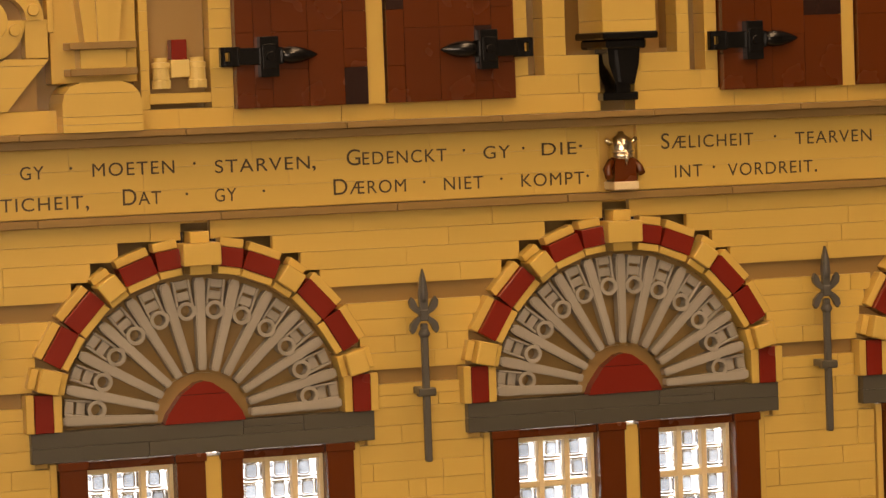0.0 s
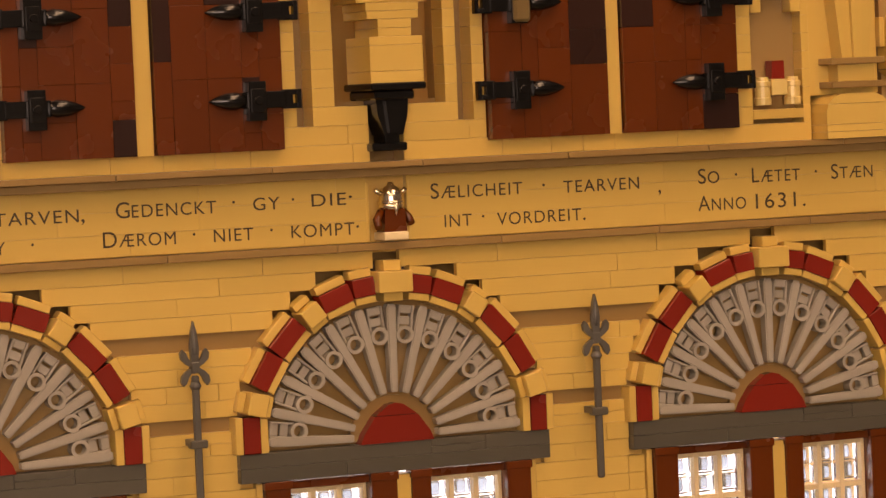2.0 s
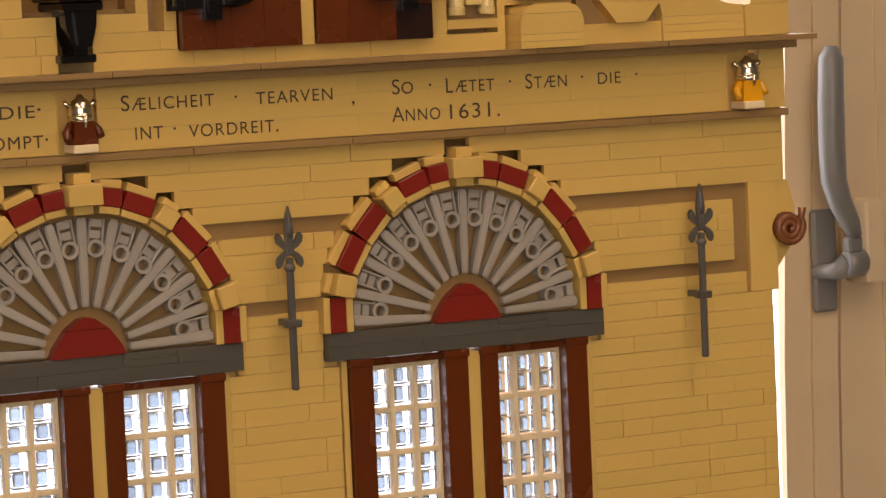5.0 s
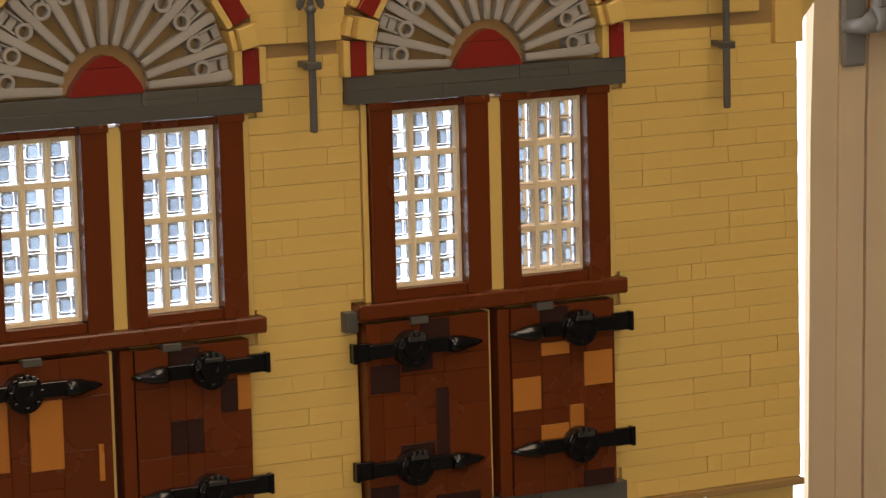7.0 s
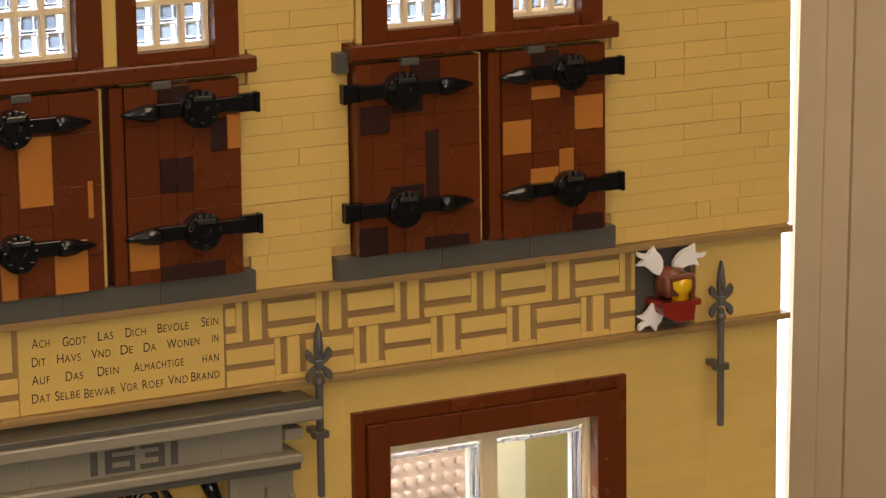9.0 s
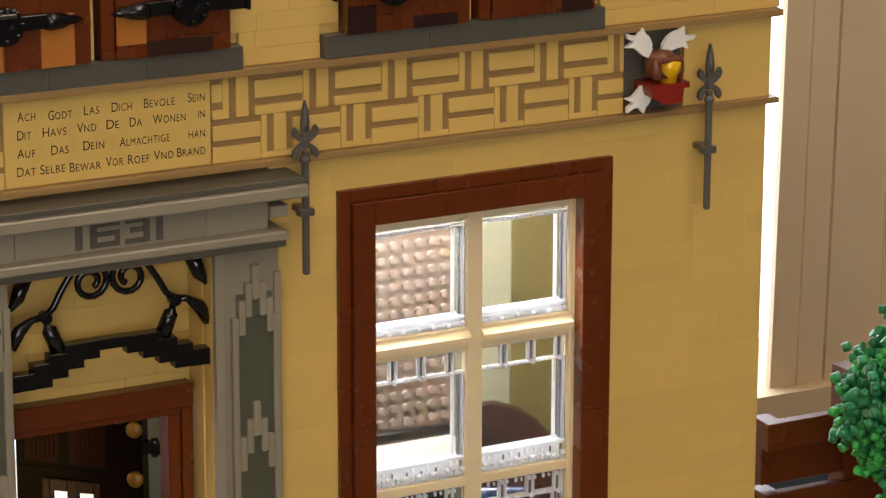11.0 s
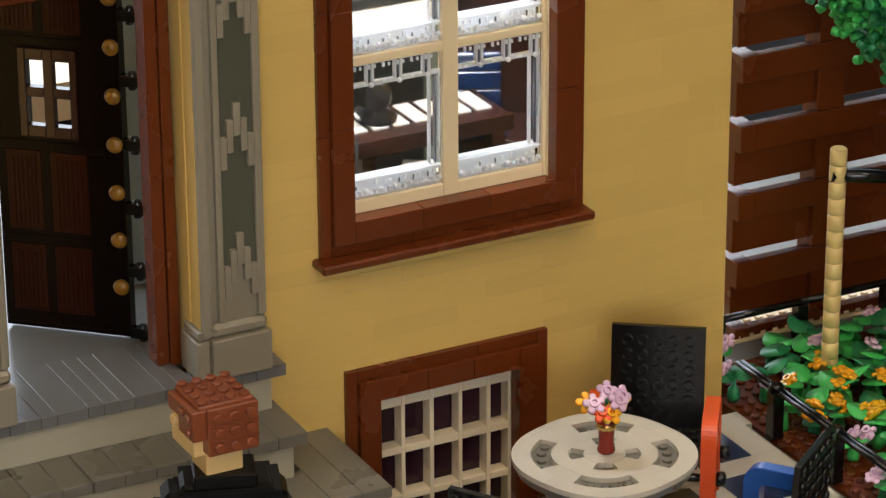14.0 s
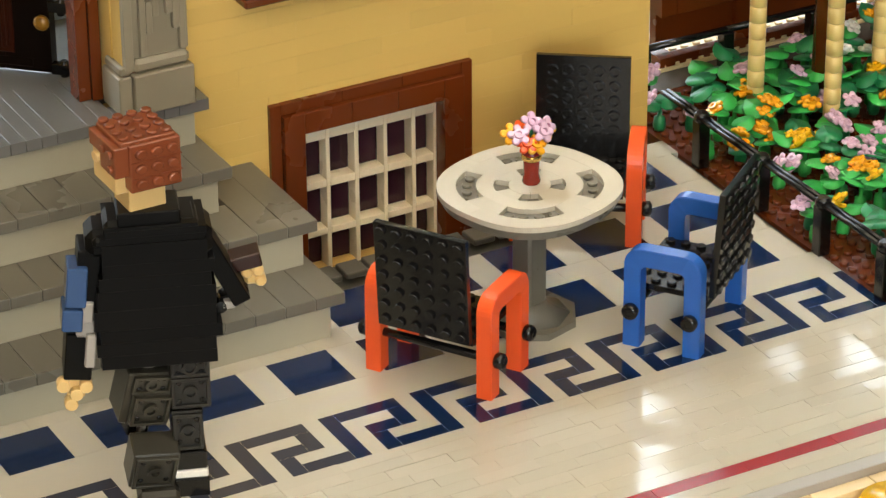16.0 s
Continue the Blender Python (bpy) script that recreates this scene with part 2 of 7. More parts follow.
def part(name, geo, material, parent, label="", m=None):
    me = geo if isinstance(geo, bpy.types.Mesh) else geo.mesh(name)
    if not me.materials:
        me.materials.append(material)
    ob = new(name, me)
    ob.parent = parent
    if m is not None:
        ob.matrix_basis = m
    return tagged(ob, label)


def solo(name, geo, material, label, category, at=(0, 0, 0), rz=0, group="", kind=""):
    me = geo.mesh(name)
    me.materials.append(material)
    ob = new(name, me)
    ob.matrix_basis = cpose(*at, 0, 0, rz)
    return tagged(ob, label, category, group, kind)


def B(x0, x1, y0, y1, z0, z1, c=0.03):
    return Geo().box(x0, x1, y0, y1, z0, z1, c)


def pierced(g, x0, x1, z0, z1, y0, y1, holes, c=0.0):
    """A wall slab as boxes round rectangular holes (x0, x1, z0, z1)."""
    xs = sorted({x0, x1, *[h[0] for h in holes if x0 < h[0] < x1], *[h[1] for h in holes if x0 < h[1] < x1]})
    for a, b in zip(xs, xs[1:]):
        mid = (a + b) / 2
        cut = sorted((h[2], h[3]) for h in holes if h[0] < mid < h[1])
        z = z0
        for h0, h1 in cut:
            if h0 > z:
                g.box(a, b, y0, y1, z, h0, c)
            z = max(z, h1)
        if z < z1:
            g.box(a, b, y0, y1, z, z1, c)
    return g


def free_spans(x0, x1, holes, z0, z1):
    spans = [(x0, x1)]
    for h in holes:
        r = h(z0, z1)
        if r is None:
            continue
        nxt = []
        for a, b in spans:
            if r[1] <= a or r[0] >= b:
                nxt.append((a, b))
            else:
                if r[0] > a:
                    nxt.append((a, r[0]))
                if r[1] < b:
                    nxt.append((r[1], b))
        spans = nxt
    return spans


def rect(x0, x1, z0, z1):
    return lambda a, b: (x0, x1) if b > z0 + 0.05 and a < z1 - 0.05 else None


def disc(cx, cz, r, floor):
    def f(a, b):
        if b <= floor or a >= cz + r:
            return None
        d = 0 if a <= cz <= b else min(abs(a - cz), abs(b - cz))
        w = math.sqrt(max(0.0, r * r - d * d))
        return (cx - w, cx + w) if w > 0.05 else None
    return f


def tiles(owner, x0, x1, z0, z1, holes, material, near, seed, y=0.0, lengths=(2, 3, 4, 4, 6, 6, 8), row=0.8, deep=0.34, limit=300, bev=0.010, g=0.005, uneven=1.0):
    """Rows of smooth tiles with fine joints; those in the stretch near=(x0, x1, z0, z1) are pieces of their own."""
    rnd = random.Random(seed)
    shared, rest, count = {}, Geo(), 0
    rows = round((z1 - z0) / row)
    h = (z1 - z0) / rows
    for r in range(rows):
        za, zb = z0 + r * h, z0 + (r + 1) * h
        for a, b in free_spans(x0, x1, holes, za, zb):
            x = a
            while x < b - 0.05:
                w = min(rnd.choice(lengths) * 0.8, b - x)
                if b - x - w < 0.75:
                    w = b - x
                d = rnd.choice((0.0, 0.0, 0.008, 0.016, -0.012)) * uneven
                tilt, nod = rnd.uniform(-0.25, 0.25), rnd.uniform(-0.5, 1.1) * uneven
                if count < limit and near[0] <= x <= near[1] and near[2] <= za <= near[3]:
                    key = round(w, 2)
                    if key not in shared:
                        shared[key] = Geo().box(g, key - g, 0, deep, g, h - g, bev).mesh("tile")
                        shared[key].materials.append(material)
                    part("tile", shared[key], material, owner, m=cpose(x, y + d, za, nod, 0, tilt * 0.5))
                    count += 1
                else:
                    rest.box(x + g, x + w - g, y + d, y + deep, za + g, zb - g, bev)
                x += w
    if rest.v:
        ob = part("tiling", rest, material, owner)
        tagged(ob, kind="stuff")


def letters(text):
    """Outline mesh of a text in capitals: points and faces, from the left edge."""
    cu = bpy.data.curves.new("word", "FONT")
    cu.body, cu.size, cu.extrude, cu.offset, cu.space_character = text, 1.0, 0.002, 0.0, 1.14
    tmp = new("word_curve", cu)
    bpy.context.view_layer.update()
    me = bpy.data.meshes.new_from_object(tmp.evaluated_get(bpy.context.evaluated_depsgraph_get()))
    bpy.data.objects.remove(tmp)
    co = np.array([v.co[:] for v in me.vertices])
    fs = [tuple(p.vertices) for p in me.polygons]
    bpy.data.meshes.remove(me)
    co[:, 0] -= co[:, 0].min()
    return co, fs


def slices(pts, y0, y1, levels, gap=0.008):
    """An outline in (x, z) cut into courses at the given heights."""
    g = Geo()
    for lo, hi in zip(levels, levels[1:]):
        poly = list(pts)
        for z, up in ((lo + gap, True), (hi - gap, False)):
            out = []
            for (xa, za), (xb, zb) in zip(poly, poly[1:] + poly[:1]):
                ia, ib = (za >= z) == up or za == z, (zb >= z) == up or zb == z
                if ia:
                    out.append((xa, za))
                if ia != ib:
                    q = (z - za) / (zb - za)
                    out.append((xa + (xb - xa) * q, z))
            poly = out
            if len(poly) < 3:
                break
        if len(poly) >= 3:
            g.prism(poly, y0, y1)
    return g


def words(owner, entries, high, y=-0.02, material=None):
    """Printed words in large and small capitals, each between two places along the wall, at a middle height."""
    for text, xa, xb, z in entries:
        runs, pts, faces, x = [], [], [], 0.0
        for ch in text:
            small = ch.islower()
            if runs and runs[-1][1] == small:
                runs[-1][0] += ch
            else:
                runs.append([ch, small])
        for s, small in runs:
            co, fs = letters(s.upper())
            k = 0.80 if small else 1.0
            base = len(pts)
            pts += [(x + p[0] * k, p[1] * k, p[2]) for p in co]
            faces += [tuple(q + base for q in f) for f in fs]
            x = max(p[0] for p in pts[base:]) + 0.09
        co = np.array(pts)
        scale = high / 0.73
        wide = co[:, 0].max()
        k = scale if text in ("·", ",") else (xb - xa) / wide
        off = (xa + xb) / 2 - wide * k / 2
        me = bpy.data.meshes.new("word")
        me.from_pydata([((off + p[0] * k) * CM, (y - p[2]) * CM, (z - high * 0.42 + p[1] * scale) * CM) for p in co], [], faces)
        me.materials.append(material or INK)
        part("word", me, INK, owner)


# ---- the hall round the model ----
def hall():
    x0, x1, y0, y1, z0, z1 = -420, 300, -420, 100, -80, 240
    f = Geo().box(x0, x1, y0, y1 + 12, z0 - 8, z0, 0)
    solo("floor", f, CARPET, "grey carpeted floor of the exhibition hall", "floor", kind="structure")
    solo("ceiling", Geo().box(x0, x1, y0, y1 + 12, z1, z1 + 8, 0), PLASTER, "plain plaster ceiling of the hall, kept dark to cut bounce light", "ceiling", kind="structure")
    solo("wall_south", pierced(Geo(), x0, x1, z0, z1, y0 - 12, y0, [(-310, -70, 45, 205)]), PLASTER, "plain plaster wall out of view, kept dark to cut bounce light", "wall", kind="structure")
    solo("wall_west", Geo().box(x0 - 12, x0, y0, y1 + 12, z0, z1, 0), PLASTER, "plain plaster wall out of view, kept dark to cut bounce light", "wall", kind="structure")
    solo("wall_east", Geo().box(x1, x1 + 12, y0, y1 + 12, z0, z1, 0), PLASTER, "plain plaster wall out of view, kept dark to cut bounce light", "wall", kind="structure")
    north = pierced(Geo(), x0, x1, z0, z1, y1 + 2, y1 + 12, [(-170, 74, -13.6, 205), (78, 220, -12, 205)])
    solo("wall_north", north, PAINT, "cream wall with tall windows behind the model", "wall", kind="structure")
    for k, (a, b) in enumerate(((-170, 64.6), (78, 220))):
        w = thing("window_%d" % (k + 1), "tall cream-painted window full of bright daylight", "window", (0, y1, 0), kind="structure")
        part("window_frame", Geo().box(a - 3, a, -1.2, 2, -15, 208), PAINT, w)
        # the old casement beside the first window is slightly bowed
        bow = lambda z: 0.018 * z + 0.026 * max(0.0, z - 50) if k == 0 else 0.0
        at = lambda d, z: (b - 0.7 * (k == 0) + d + bow(min(z, 100)), z)
        for d0, d1, yy in ((0, 2.6, -1.2), (2.66, 5.2, -1.4), (5.75, 12.0, -1.0)):
            heights = (-15, 50, 100, 208)
            part("window_frame", Geo().prism([at(d0, z) for z in heights] + [at(d1, z) for z in reversed(heights)], yy, yy + 0.7), PAINT, w)
        part("frame_backing", Geo().prism([at(1.6, -15), at(12.0, -15), at(12.0, 208), at(1.6, 208)], 0.2, 1.8), PAINT, w)
        part("window_sill", Geo().box(a - 3, b + 9, -3.0, 2, -16.5, -13.3 + 1.3 * k), PAINT, w)
        part("window_head", Geo().box(a - 3, b + 9, -1.2, 2, 205, 208), PAINT, w)
        # bars and rails added unseen, to break up the reflection on the forecourt
        if k == 1:
            for q in range(5):
                part("glazing_bar", Geo().box(b - 134 + 26.8 * q + 18, b - 134 + 26.8 * q + 26, 0.2, 1.8, -12, 205, 0.2), PAINT, w)
            for q in range(5):
                part("glazing_rail", Geo().box(a, b, 0.4, 1.6, 22 + 34 * q, 30 + 34 * q, 0.2), PAINT, w)
        if k == 0:
            h = part("casement_handle", Geo().box(67.5, 69.85, -2.2, -1.4, 54.3, 62.9, 0.3), GREYMETAL, w, "grey metal casement handle")
            part("neck", Geo().tube([(67.7, -2.0, 57.7), (68.6, -3.6, 57.8), (69.5, -4.2, 58.3)], [0.55, 0.75, 1.15], 12), GREYMETAL, h)
            part("pivot", Geo().lathe([(0.9, 0), (1.15, 0.3), (1.2, 1.6), (0.95, 1.9)], (68.9, -4.6, 58.5), "x", 18), GREYMETAL, h)
            part("lever", Geo().tube([(69.75, -5.0, 60.7), (69.3, -5.0, 61.8), (68.4, -5.0, 63.6), (67.8, -5.0, 65.5), (67.75, -5.0, 68.5), (67.8, -5.0, 71.8), (67.95, -5.0, 75.6), (68.0, -5.0, 76.6)], [0.6, 0.85, 1.0, 1.12, 1.15, 1.15, 1.1, 0.5], 16), GREYMETAL, h)
            part("collar", Geo().box(68.9, 70.3, -5.4, -4.2, 59.3, 60.7, 0.2), GREYMETAL, h)
            part("latch_block", Geo().box(71.2, 73.0, -4.6, -1.0, 56.6, 63.6, 0.2), PAINT, w)
    bp = thing("wall_panel", "blue-grey fabric panel on the wall below the windows", "wall panel", (0, y1, 0), kind="structure")
    part("panel", Geo().box(-120, 260, -1.0, 1.8, -80, -18, 0.3), FABRIC, bp)
    # unseen window and glowing sheet, added to carry the frontal fill light
    w = thing("window_3", "wide cream-painted window, unseen, added to light the front", "window", (0, y0, 0), kind="structure")
    part("window_frame", pierced(Geo(), -316, -64, 39, 211, -3, 1, [(-310, -192, 45, 205), (-188, -70, 45, 205)], 0.3), PAINT, w)
    solo("backdrop_south", Geo().box(-700, 500, -702, -700, -300, 600, 0), LOW_GLOW, "pale glowing sheet behind the added south window", "sky", kind="structure")
    # lower sheet glows dimmer than the sky, so panes in front keep detail
    solo("backdrop_distance", Geo().box(-700, 700, 400, 402, -300, 120, 0), LOW_GLOW, "pale glowing sheet low outside the windows", "distance", kind="structure")
    solo("backdrop", Geo().box(-700, 700, 402, 404, 120, 900, 0), SKYGLOW, "bright overcast sky outside the windows", "sky", kind="structure")
    # fixtures of the assumed ceiling panels, never in view
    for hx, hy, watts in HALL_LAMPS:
        c = thing("ceiling_light", "flat ceiling light with white frame, unseen, assumed from highlights", "ceiling light", (hx * 100, hy * 100, 240), group="ceiling lights of the hall")
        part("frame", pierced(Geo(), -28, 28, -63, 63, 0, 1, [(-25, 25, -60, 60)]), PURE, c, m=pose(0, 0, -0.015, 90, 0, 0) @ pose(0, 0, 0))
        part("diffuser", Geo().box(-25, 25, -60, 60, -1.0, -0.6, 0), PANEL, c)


hall()


# ---- the model house: shell ----
AX = (-17.04, -35.97, -55.24)      # middles of the three arched bays
CZ, RO, RI = 67.9, 7.3, 5.85       # spring height and radii of the arches
AW = {-17.04: 1.0, -35.97: 1.02, -55.24: 1.035}
PX = -35.5                         # middle of the porch


RUST = plastic("rust_brown_plastic", (0.22, 0.075, 0.025), 0.26, 0.05)


def house_shell():
    s = thing("house_shell", "tan brick-built model house with pierced front wall", "model house", kind="structure")
    holes = []
    for ax in AX:
        holes += [(ax - 6.35, ax + 6.6, 57.1, 66.3), (ax - 7.0, ax + 7.0, 70.0, 76.0)]
    holes += [(-23.6, -9.6, 14.2, 39.2), (-22.4, -11.5, -2.5, 7.2), (PX - 5.0, PX + 4.9, 8.9, 37.9)]
    part("front_wall", pierced(Geo(), -70, -0.62, -3, 80, 0.34, 1.8, holes), TANB, s)
    # dark backing added behind the arch gaps to shut out daylight
    for ax in AX:
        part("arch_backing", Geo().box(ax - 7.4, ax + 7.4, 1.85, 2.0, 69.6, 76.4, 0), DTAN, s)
    part("side_wall", Geo().box(-2.2, -0.62, 1.8, 30, -3, 80, 0), TANB, s)
    part("side_wall", Geo().box(-70, -68.4, 1.8, 30, -3, 80, 0), TANB, s)
    part("floor_slab", Geo().box(-68.4, -1.7, 1.8, 30, 7.4, 9.45, 0), MGREY, s)
    part("floor_slab", Geo().box(-68.4, -1.7, 1.8, 30, 43.0, 45.0, 0), TANB, s)
    part("floor_slab", Geo().box(-68.4, -1.7, 1.8, 30, 76.5, 78.5, 0), TANB, s)
    part("basement_back", Geo().box(-68.4, -1.7, 12, 13, -3, 7.6, 0), DBROWN, s)
    return s


def front_walls():
    w1 = thing("wall_ground_storey", "tan smooth-tiled ground storey wall of the model", "wall", kind="structure")
    hs = [rect(-24.12, -9.46, 13.62, 39.4), rect(-22.85, -11.46, -4, 7.5), rect(PX - 9, -27.7, -4, 41.4), rect(PX - 8, -27.62, 9, 41.4)]
    tiles(w1, -70, -0.55, -2.4, 41.3, hs, TAN, (-28, 0, 4, 41), 3, lengths=(4, 6, 6, 8, 8), row=0.96, bev=0.004, g=0.0016, uneven=0.35)
    part("tile", B(-24.11, -9.47, 0.003, 0.34, 12.81, 13.7, 0.005), TAN, w1)
    part("tile", B(-22.84, -11.47, 0.003, 0.34, 7.51, 8.045, 0.005), TAN, w1)
    w2 = thing("wall_window_storey", "tan smooth-tiled wall between shuttered windows of the model", "wall", kind="structure")
    hs = []
    for ax in AX:
        hs += [rect(ax - 6.55, ax + 6.75, 57.0, 66.4), rect(ax - 6.95, ax + 6.25, 46.0, 57.1), rect(ax - 7.2, ax + 7.0, 56.3, 57.1), rect(ax - 7.9, ax + 6.95, 46.0, 47.15),
               rect(ax - 7.3, ax + 7.3, 66.2, 67.6)]
    tiles(w2, -70, 0.1, 46.05, 67.6, hs, TAN, (-30, 1, 46, 68), 5, lengths=(1, 2, 3, 4, 4, 6, 6, 8), bev=0.018, g=0.004, uneven=1.8)
    w3 = thing("wall_arch_storey", "tan tiled wall with recessed panels round the arches", "wall", kind="structure")
    arch = [disc(ax, CZ, RO + 0.14, 67) for ax in AX]
    tiles(w3, -70, 0.9, 72.95, 76.1, arch, TAN, (-45, 1, 72, 77), 7, lengths=(6, 8, 8, 10), row=0.79, uneven=1.4)
    for a, b in ((-29.4, -23.0), (-48.6, -42.2), (-67.8, -61.4), (-11.5, -2.05)):
        tiles(w3, a, b, 69.25, 72.2, arch, TAN, (a, b, 69, 73), int(-a), lengths=(2, 3, 4, 6), row=0.74, y=-0.02)
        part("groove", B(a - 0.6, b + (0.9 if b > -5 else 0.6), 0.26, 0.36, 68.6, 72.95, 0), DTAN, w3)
        tiles(w3, a - 0.6, b + 0.6, 67.6, 68.62, arch + [rect(ax - 7.3, ax + 7.3, 66, 68.7) for ax in AX], TAN, (a, b, 67, 69), int(-a) + 1, row=0.51, lengths=(4, 6, 8))
    part("corner_pier", B(-1.15, 0.45, -0.02, 1.8, 67.6, 72.95), TAN, w3)
    part("corner_bracket", Geo().prism([(0.45, 68.6), (1.25, 69.6), (1.6, 70.2), (1.6, 71.6), (1.2, 72.95), (0.45, 72.95)], 0.1, 1.8), TAN, w3)
    coil = [(0.95 + r * math.cos(an), -0.35 - 0.05 * (1 - r), 70.6 + r * math.sin(an)) for k in range(49) for an in [radians(35 - 17.5 * k)] for r in [0.80 - 0.0135 * k]]
    sc = part("scroll", Geo().tube(coil, [0.20 - 0.0012 * k for k in range(49)], 8), RUST, w3, "reddish-brown spiral scroll")
    part("scroll_tail", Geo().tube([(1.55, -0.35, 70.95), (1.68, -0.35, 71.2), (1.72, -0.35, 71.55)], [0.2, 0.19, 0.22], 8), RUST, sc)
    part("scroll_backing", Geo().cyl((0.95, -0.24, 70.6), "y", 0.78, 0.34, 24), BROWN, sc)
    w4 = thing("wall_inscription_band", "tan tiled band printed with old dark lettering", "wall", kind="structure")
    tiles(w4, -70, 1.2, 76.5, 79.4, [rect(-36.75, -34.85, 76.4, 79.1), rect(-2.2, -0.2, 76.4, 79.1), rect(-69, -67, 76, 79.1)], TAN, (-45, 1, 76, 80), 11, lengths=(8, 8, 10, 12), row=0.97, bev=0.008, g=0.003, uneven=0.0)
    part("band_backing", pierced(Geo(), 0.0, 1.15, 72.9, 80, 0.34, 1.8, []), TANB, w4)
    words(w4, [("gy", -62.68, -61.67, 78.47), ("·", -60.68, -60.34, 78.53), ("moeten", -59.59, -56.04, 78.48), ("·", -55.32, -55.00, 78.51), ("starven,", -54.26, -49.79, 78.40), ("Gedenckt", -48.38, -43.82, 78.46), ("·", -43.18, -42.84, 78.55), ("gy", -42.11, -40.87, 78.48), ("·", -40.39, -40.10, 78.53), ("die·", -39.38, -37.46, 78.51)], 0.73)
    words(w4, [("ticheit,", -63.57, -59.80, 77.16), ("Dat", -58.33, -56.66, 77.21), ("·", -55.70, -55.38, 77.23), ("gy", -54.31, -53.36, 77.18), ("·", -52.31, -51.98, 77.20), ("Dærom", -49.02, -45.73, 77.22), ("·", -45.06, -44.72, 77.25), ("niet", -43.99, -42.16, 77.20), ("·", -41.47, -41.16, 77.24), ("kompt·", -40.39, -37.19, 77.18)], 0.73)
    words(w4, [("Sælicheit", -33.68, -29.19, 78.56), ("·", -28.29, -27.96, 78.56), ("tearven", -27.14, -23.31, 78.50), (",", -22.39, -22.16, 78.27), ("So", -20.26, -19.17, 78.57), ("·", -18.46, -18.11, 78.57), ("Lætet", -17.46, -14.92, 78.49), ("·", -14.22, -13.92, 78.51), ("Stæn", -13.25, -11.02, 78.46), ("·", -10.34, -10.03, 78.52), ("die", -9.32, -8.07, 78.47), ("·", -7.35, -7.03, 78.50)], 0.73)
    words(w4, [("int", -33.07, -31.74, 77.26), ("·", -31.29, -31.05, 77.31), ("vordreit.", -30.49, -26.09, 77.22), ("Anno", -20.32, -17.82, 77.31), ("1631.", -17.31, -14.68, 77.27)], 0.73)
    c1 = thing("cornice_upper", "dark tan stepped ledge above the lettering", "ledge", kind="structure")
    for k in range(10):
        part("ledge_tile", B(-70 + 7.1 * k, -62.93 + 7.1 * k + (1.4 if k == 9 else 0), -1.3, 1.2, 79.78, 80.05), DTAN, c1)
    part("ledge_underside", B(-70, 1.5, -0.8, 0.4, 79.4, 79.78), DTAN, c1)
    c2 = thing("cornice_lower", "narrow dark tan ledge below the lettering", "ledge", kind="structure")
    for k in range(9):
        part("ledge_tile", B(-70 + 7.9 * k, -62.13 + 7.9 * k, -0.5, 0.4, 76.12, 76.46), DTAN, c2)
    c3 = thing("frieze_band", "dark tan band with raised basket-weave strips and a printed sign", "frieze", kind="structure")
    part("frieze_ground", B(-70, -8.72, 0.10, 0.4, 41.6, 45.7, 0), DTAN, c3)
    part("ledge", B(-70, 0.0, -0.5, 0.4, 45.7, 46.04), DTAN, c3)
    part("ledge", B(-70, -0.1, -0.5, 0.4, 41.3, 41.6), DTAN, c3)
    part("plain_field", B(-5.35, -0.35, 0.0, 0.4, 41.6, 45.7), TAN, c3)
    part("recess", B(-8.72, -5.4, 0.25, 0.4, 41.6, 45.7), DGREY, c3)
    sg = part("sign", B(-40.45, -30.5, -0.02, 0.3, 41.62, 45.68), TAN, c3, "tan sign printed with four lines of lettering")
    words(sg, [("Ach", -39.80, -38.95, 44.86), ("Godt", -38.34, -37.21, 44.78), ("Las", -36.64, -35.91, 44.83), ("Dich", -35.31, -34.33, 44.83), ("Bevole", -33.75, -32.24, 44.84), ("Sein", -31.60, -30.76, 44.87), ("Dit", -39.83, -39.17, 44.02), ("Havs", -38.63, -37.50, 44.03), ("Vnd", -36.99, -36.07, 44.05), ("De", -35.58, -34.98, 44.06), ("Da", -34.46, -33.86, 44.04), ("Wonen", -33.33, -31.73, 44.04), ("in", -31.11, -30.78, 44.08)], 0.46, -0.04)
    words(sg, [("Auf", -39.86, -39.01, 43.18), ("Das", -38.25, -37.42, 43.17), ("Dein", -36.72, -35.71, 43.20), ("Almachtige", -34.97, -32.53, 43.17), ("han", -31.60, -30.79, 43.17), ("Dat", -39.89, -39.01, 42.34), ("Selbe", -38.79, -37.61, 42.33), ("Bewar", -37.39, -35.90, 42.27), ("Vor", -35.65, -34.81, 42.32), ("Roef", -34.58, -33.54, 42.31), ("Vnd", -33.32, -32.35, 42.35), ("Brand", -32.18, -30.78, 42.36)], 0.46, -0.04)

    def strip(x0, x1, z0, z1, xa, xb):
        x0, x1 = max(x0, xa), min(x1, xb)
        if x1 - x0 > 0.08:
            part("strip", B(x0 + 0.006, x1 - 0.006, -0.02, 0.12, z0, z1, 0.015), TAN, c3)

    def weave(xa, xb):
        k = math.floor((xa + 24.22) / 4.05) - 1
        while -24.22 + 4.05 * k < xb:
            x = -24.22 + 4.05 * k
            strip(x, x + 2.43, 44.50, 45.33, xa, xb)
            strip(x, x + 2.76, 43.70, 44.13, xa, xb)
            strip(x + 2.44, x + 2.76, 44.14, 45.69, xa, xb)
            strip(x + 3.10, x + 3.74, 43.70, 45.69, xa, xb)
            y = -22.31 + 4.05 * k
            strip(y, y + 2.43, 42.68, 43.36, xa, xb)
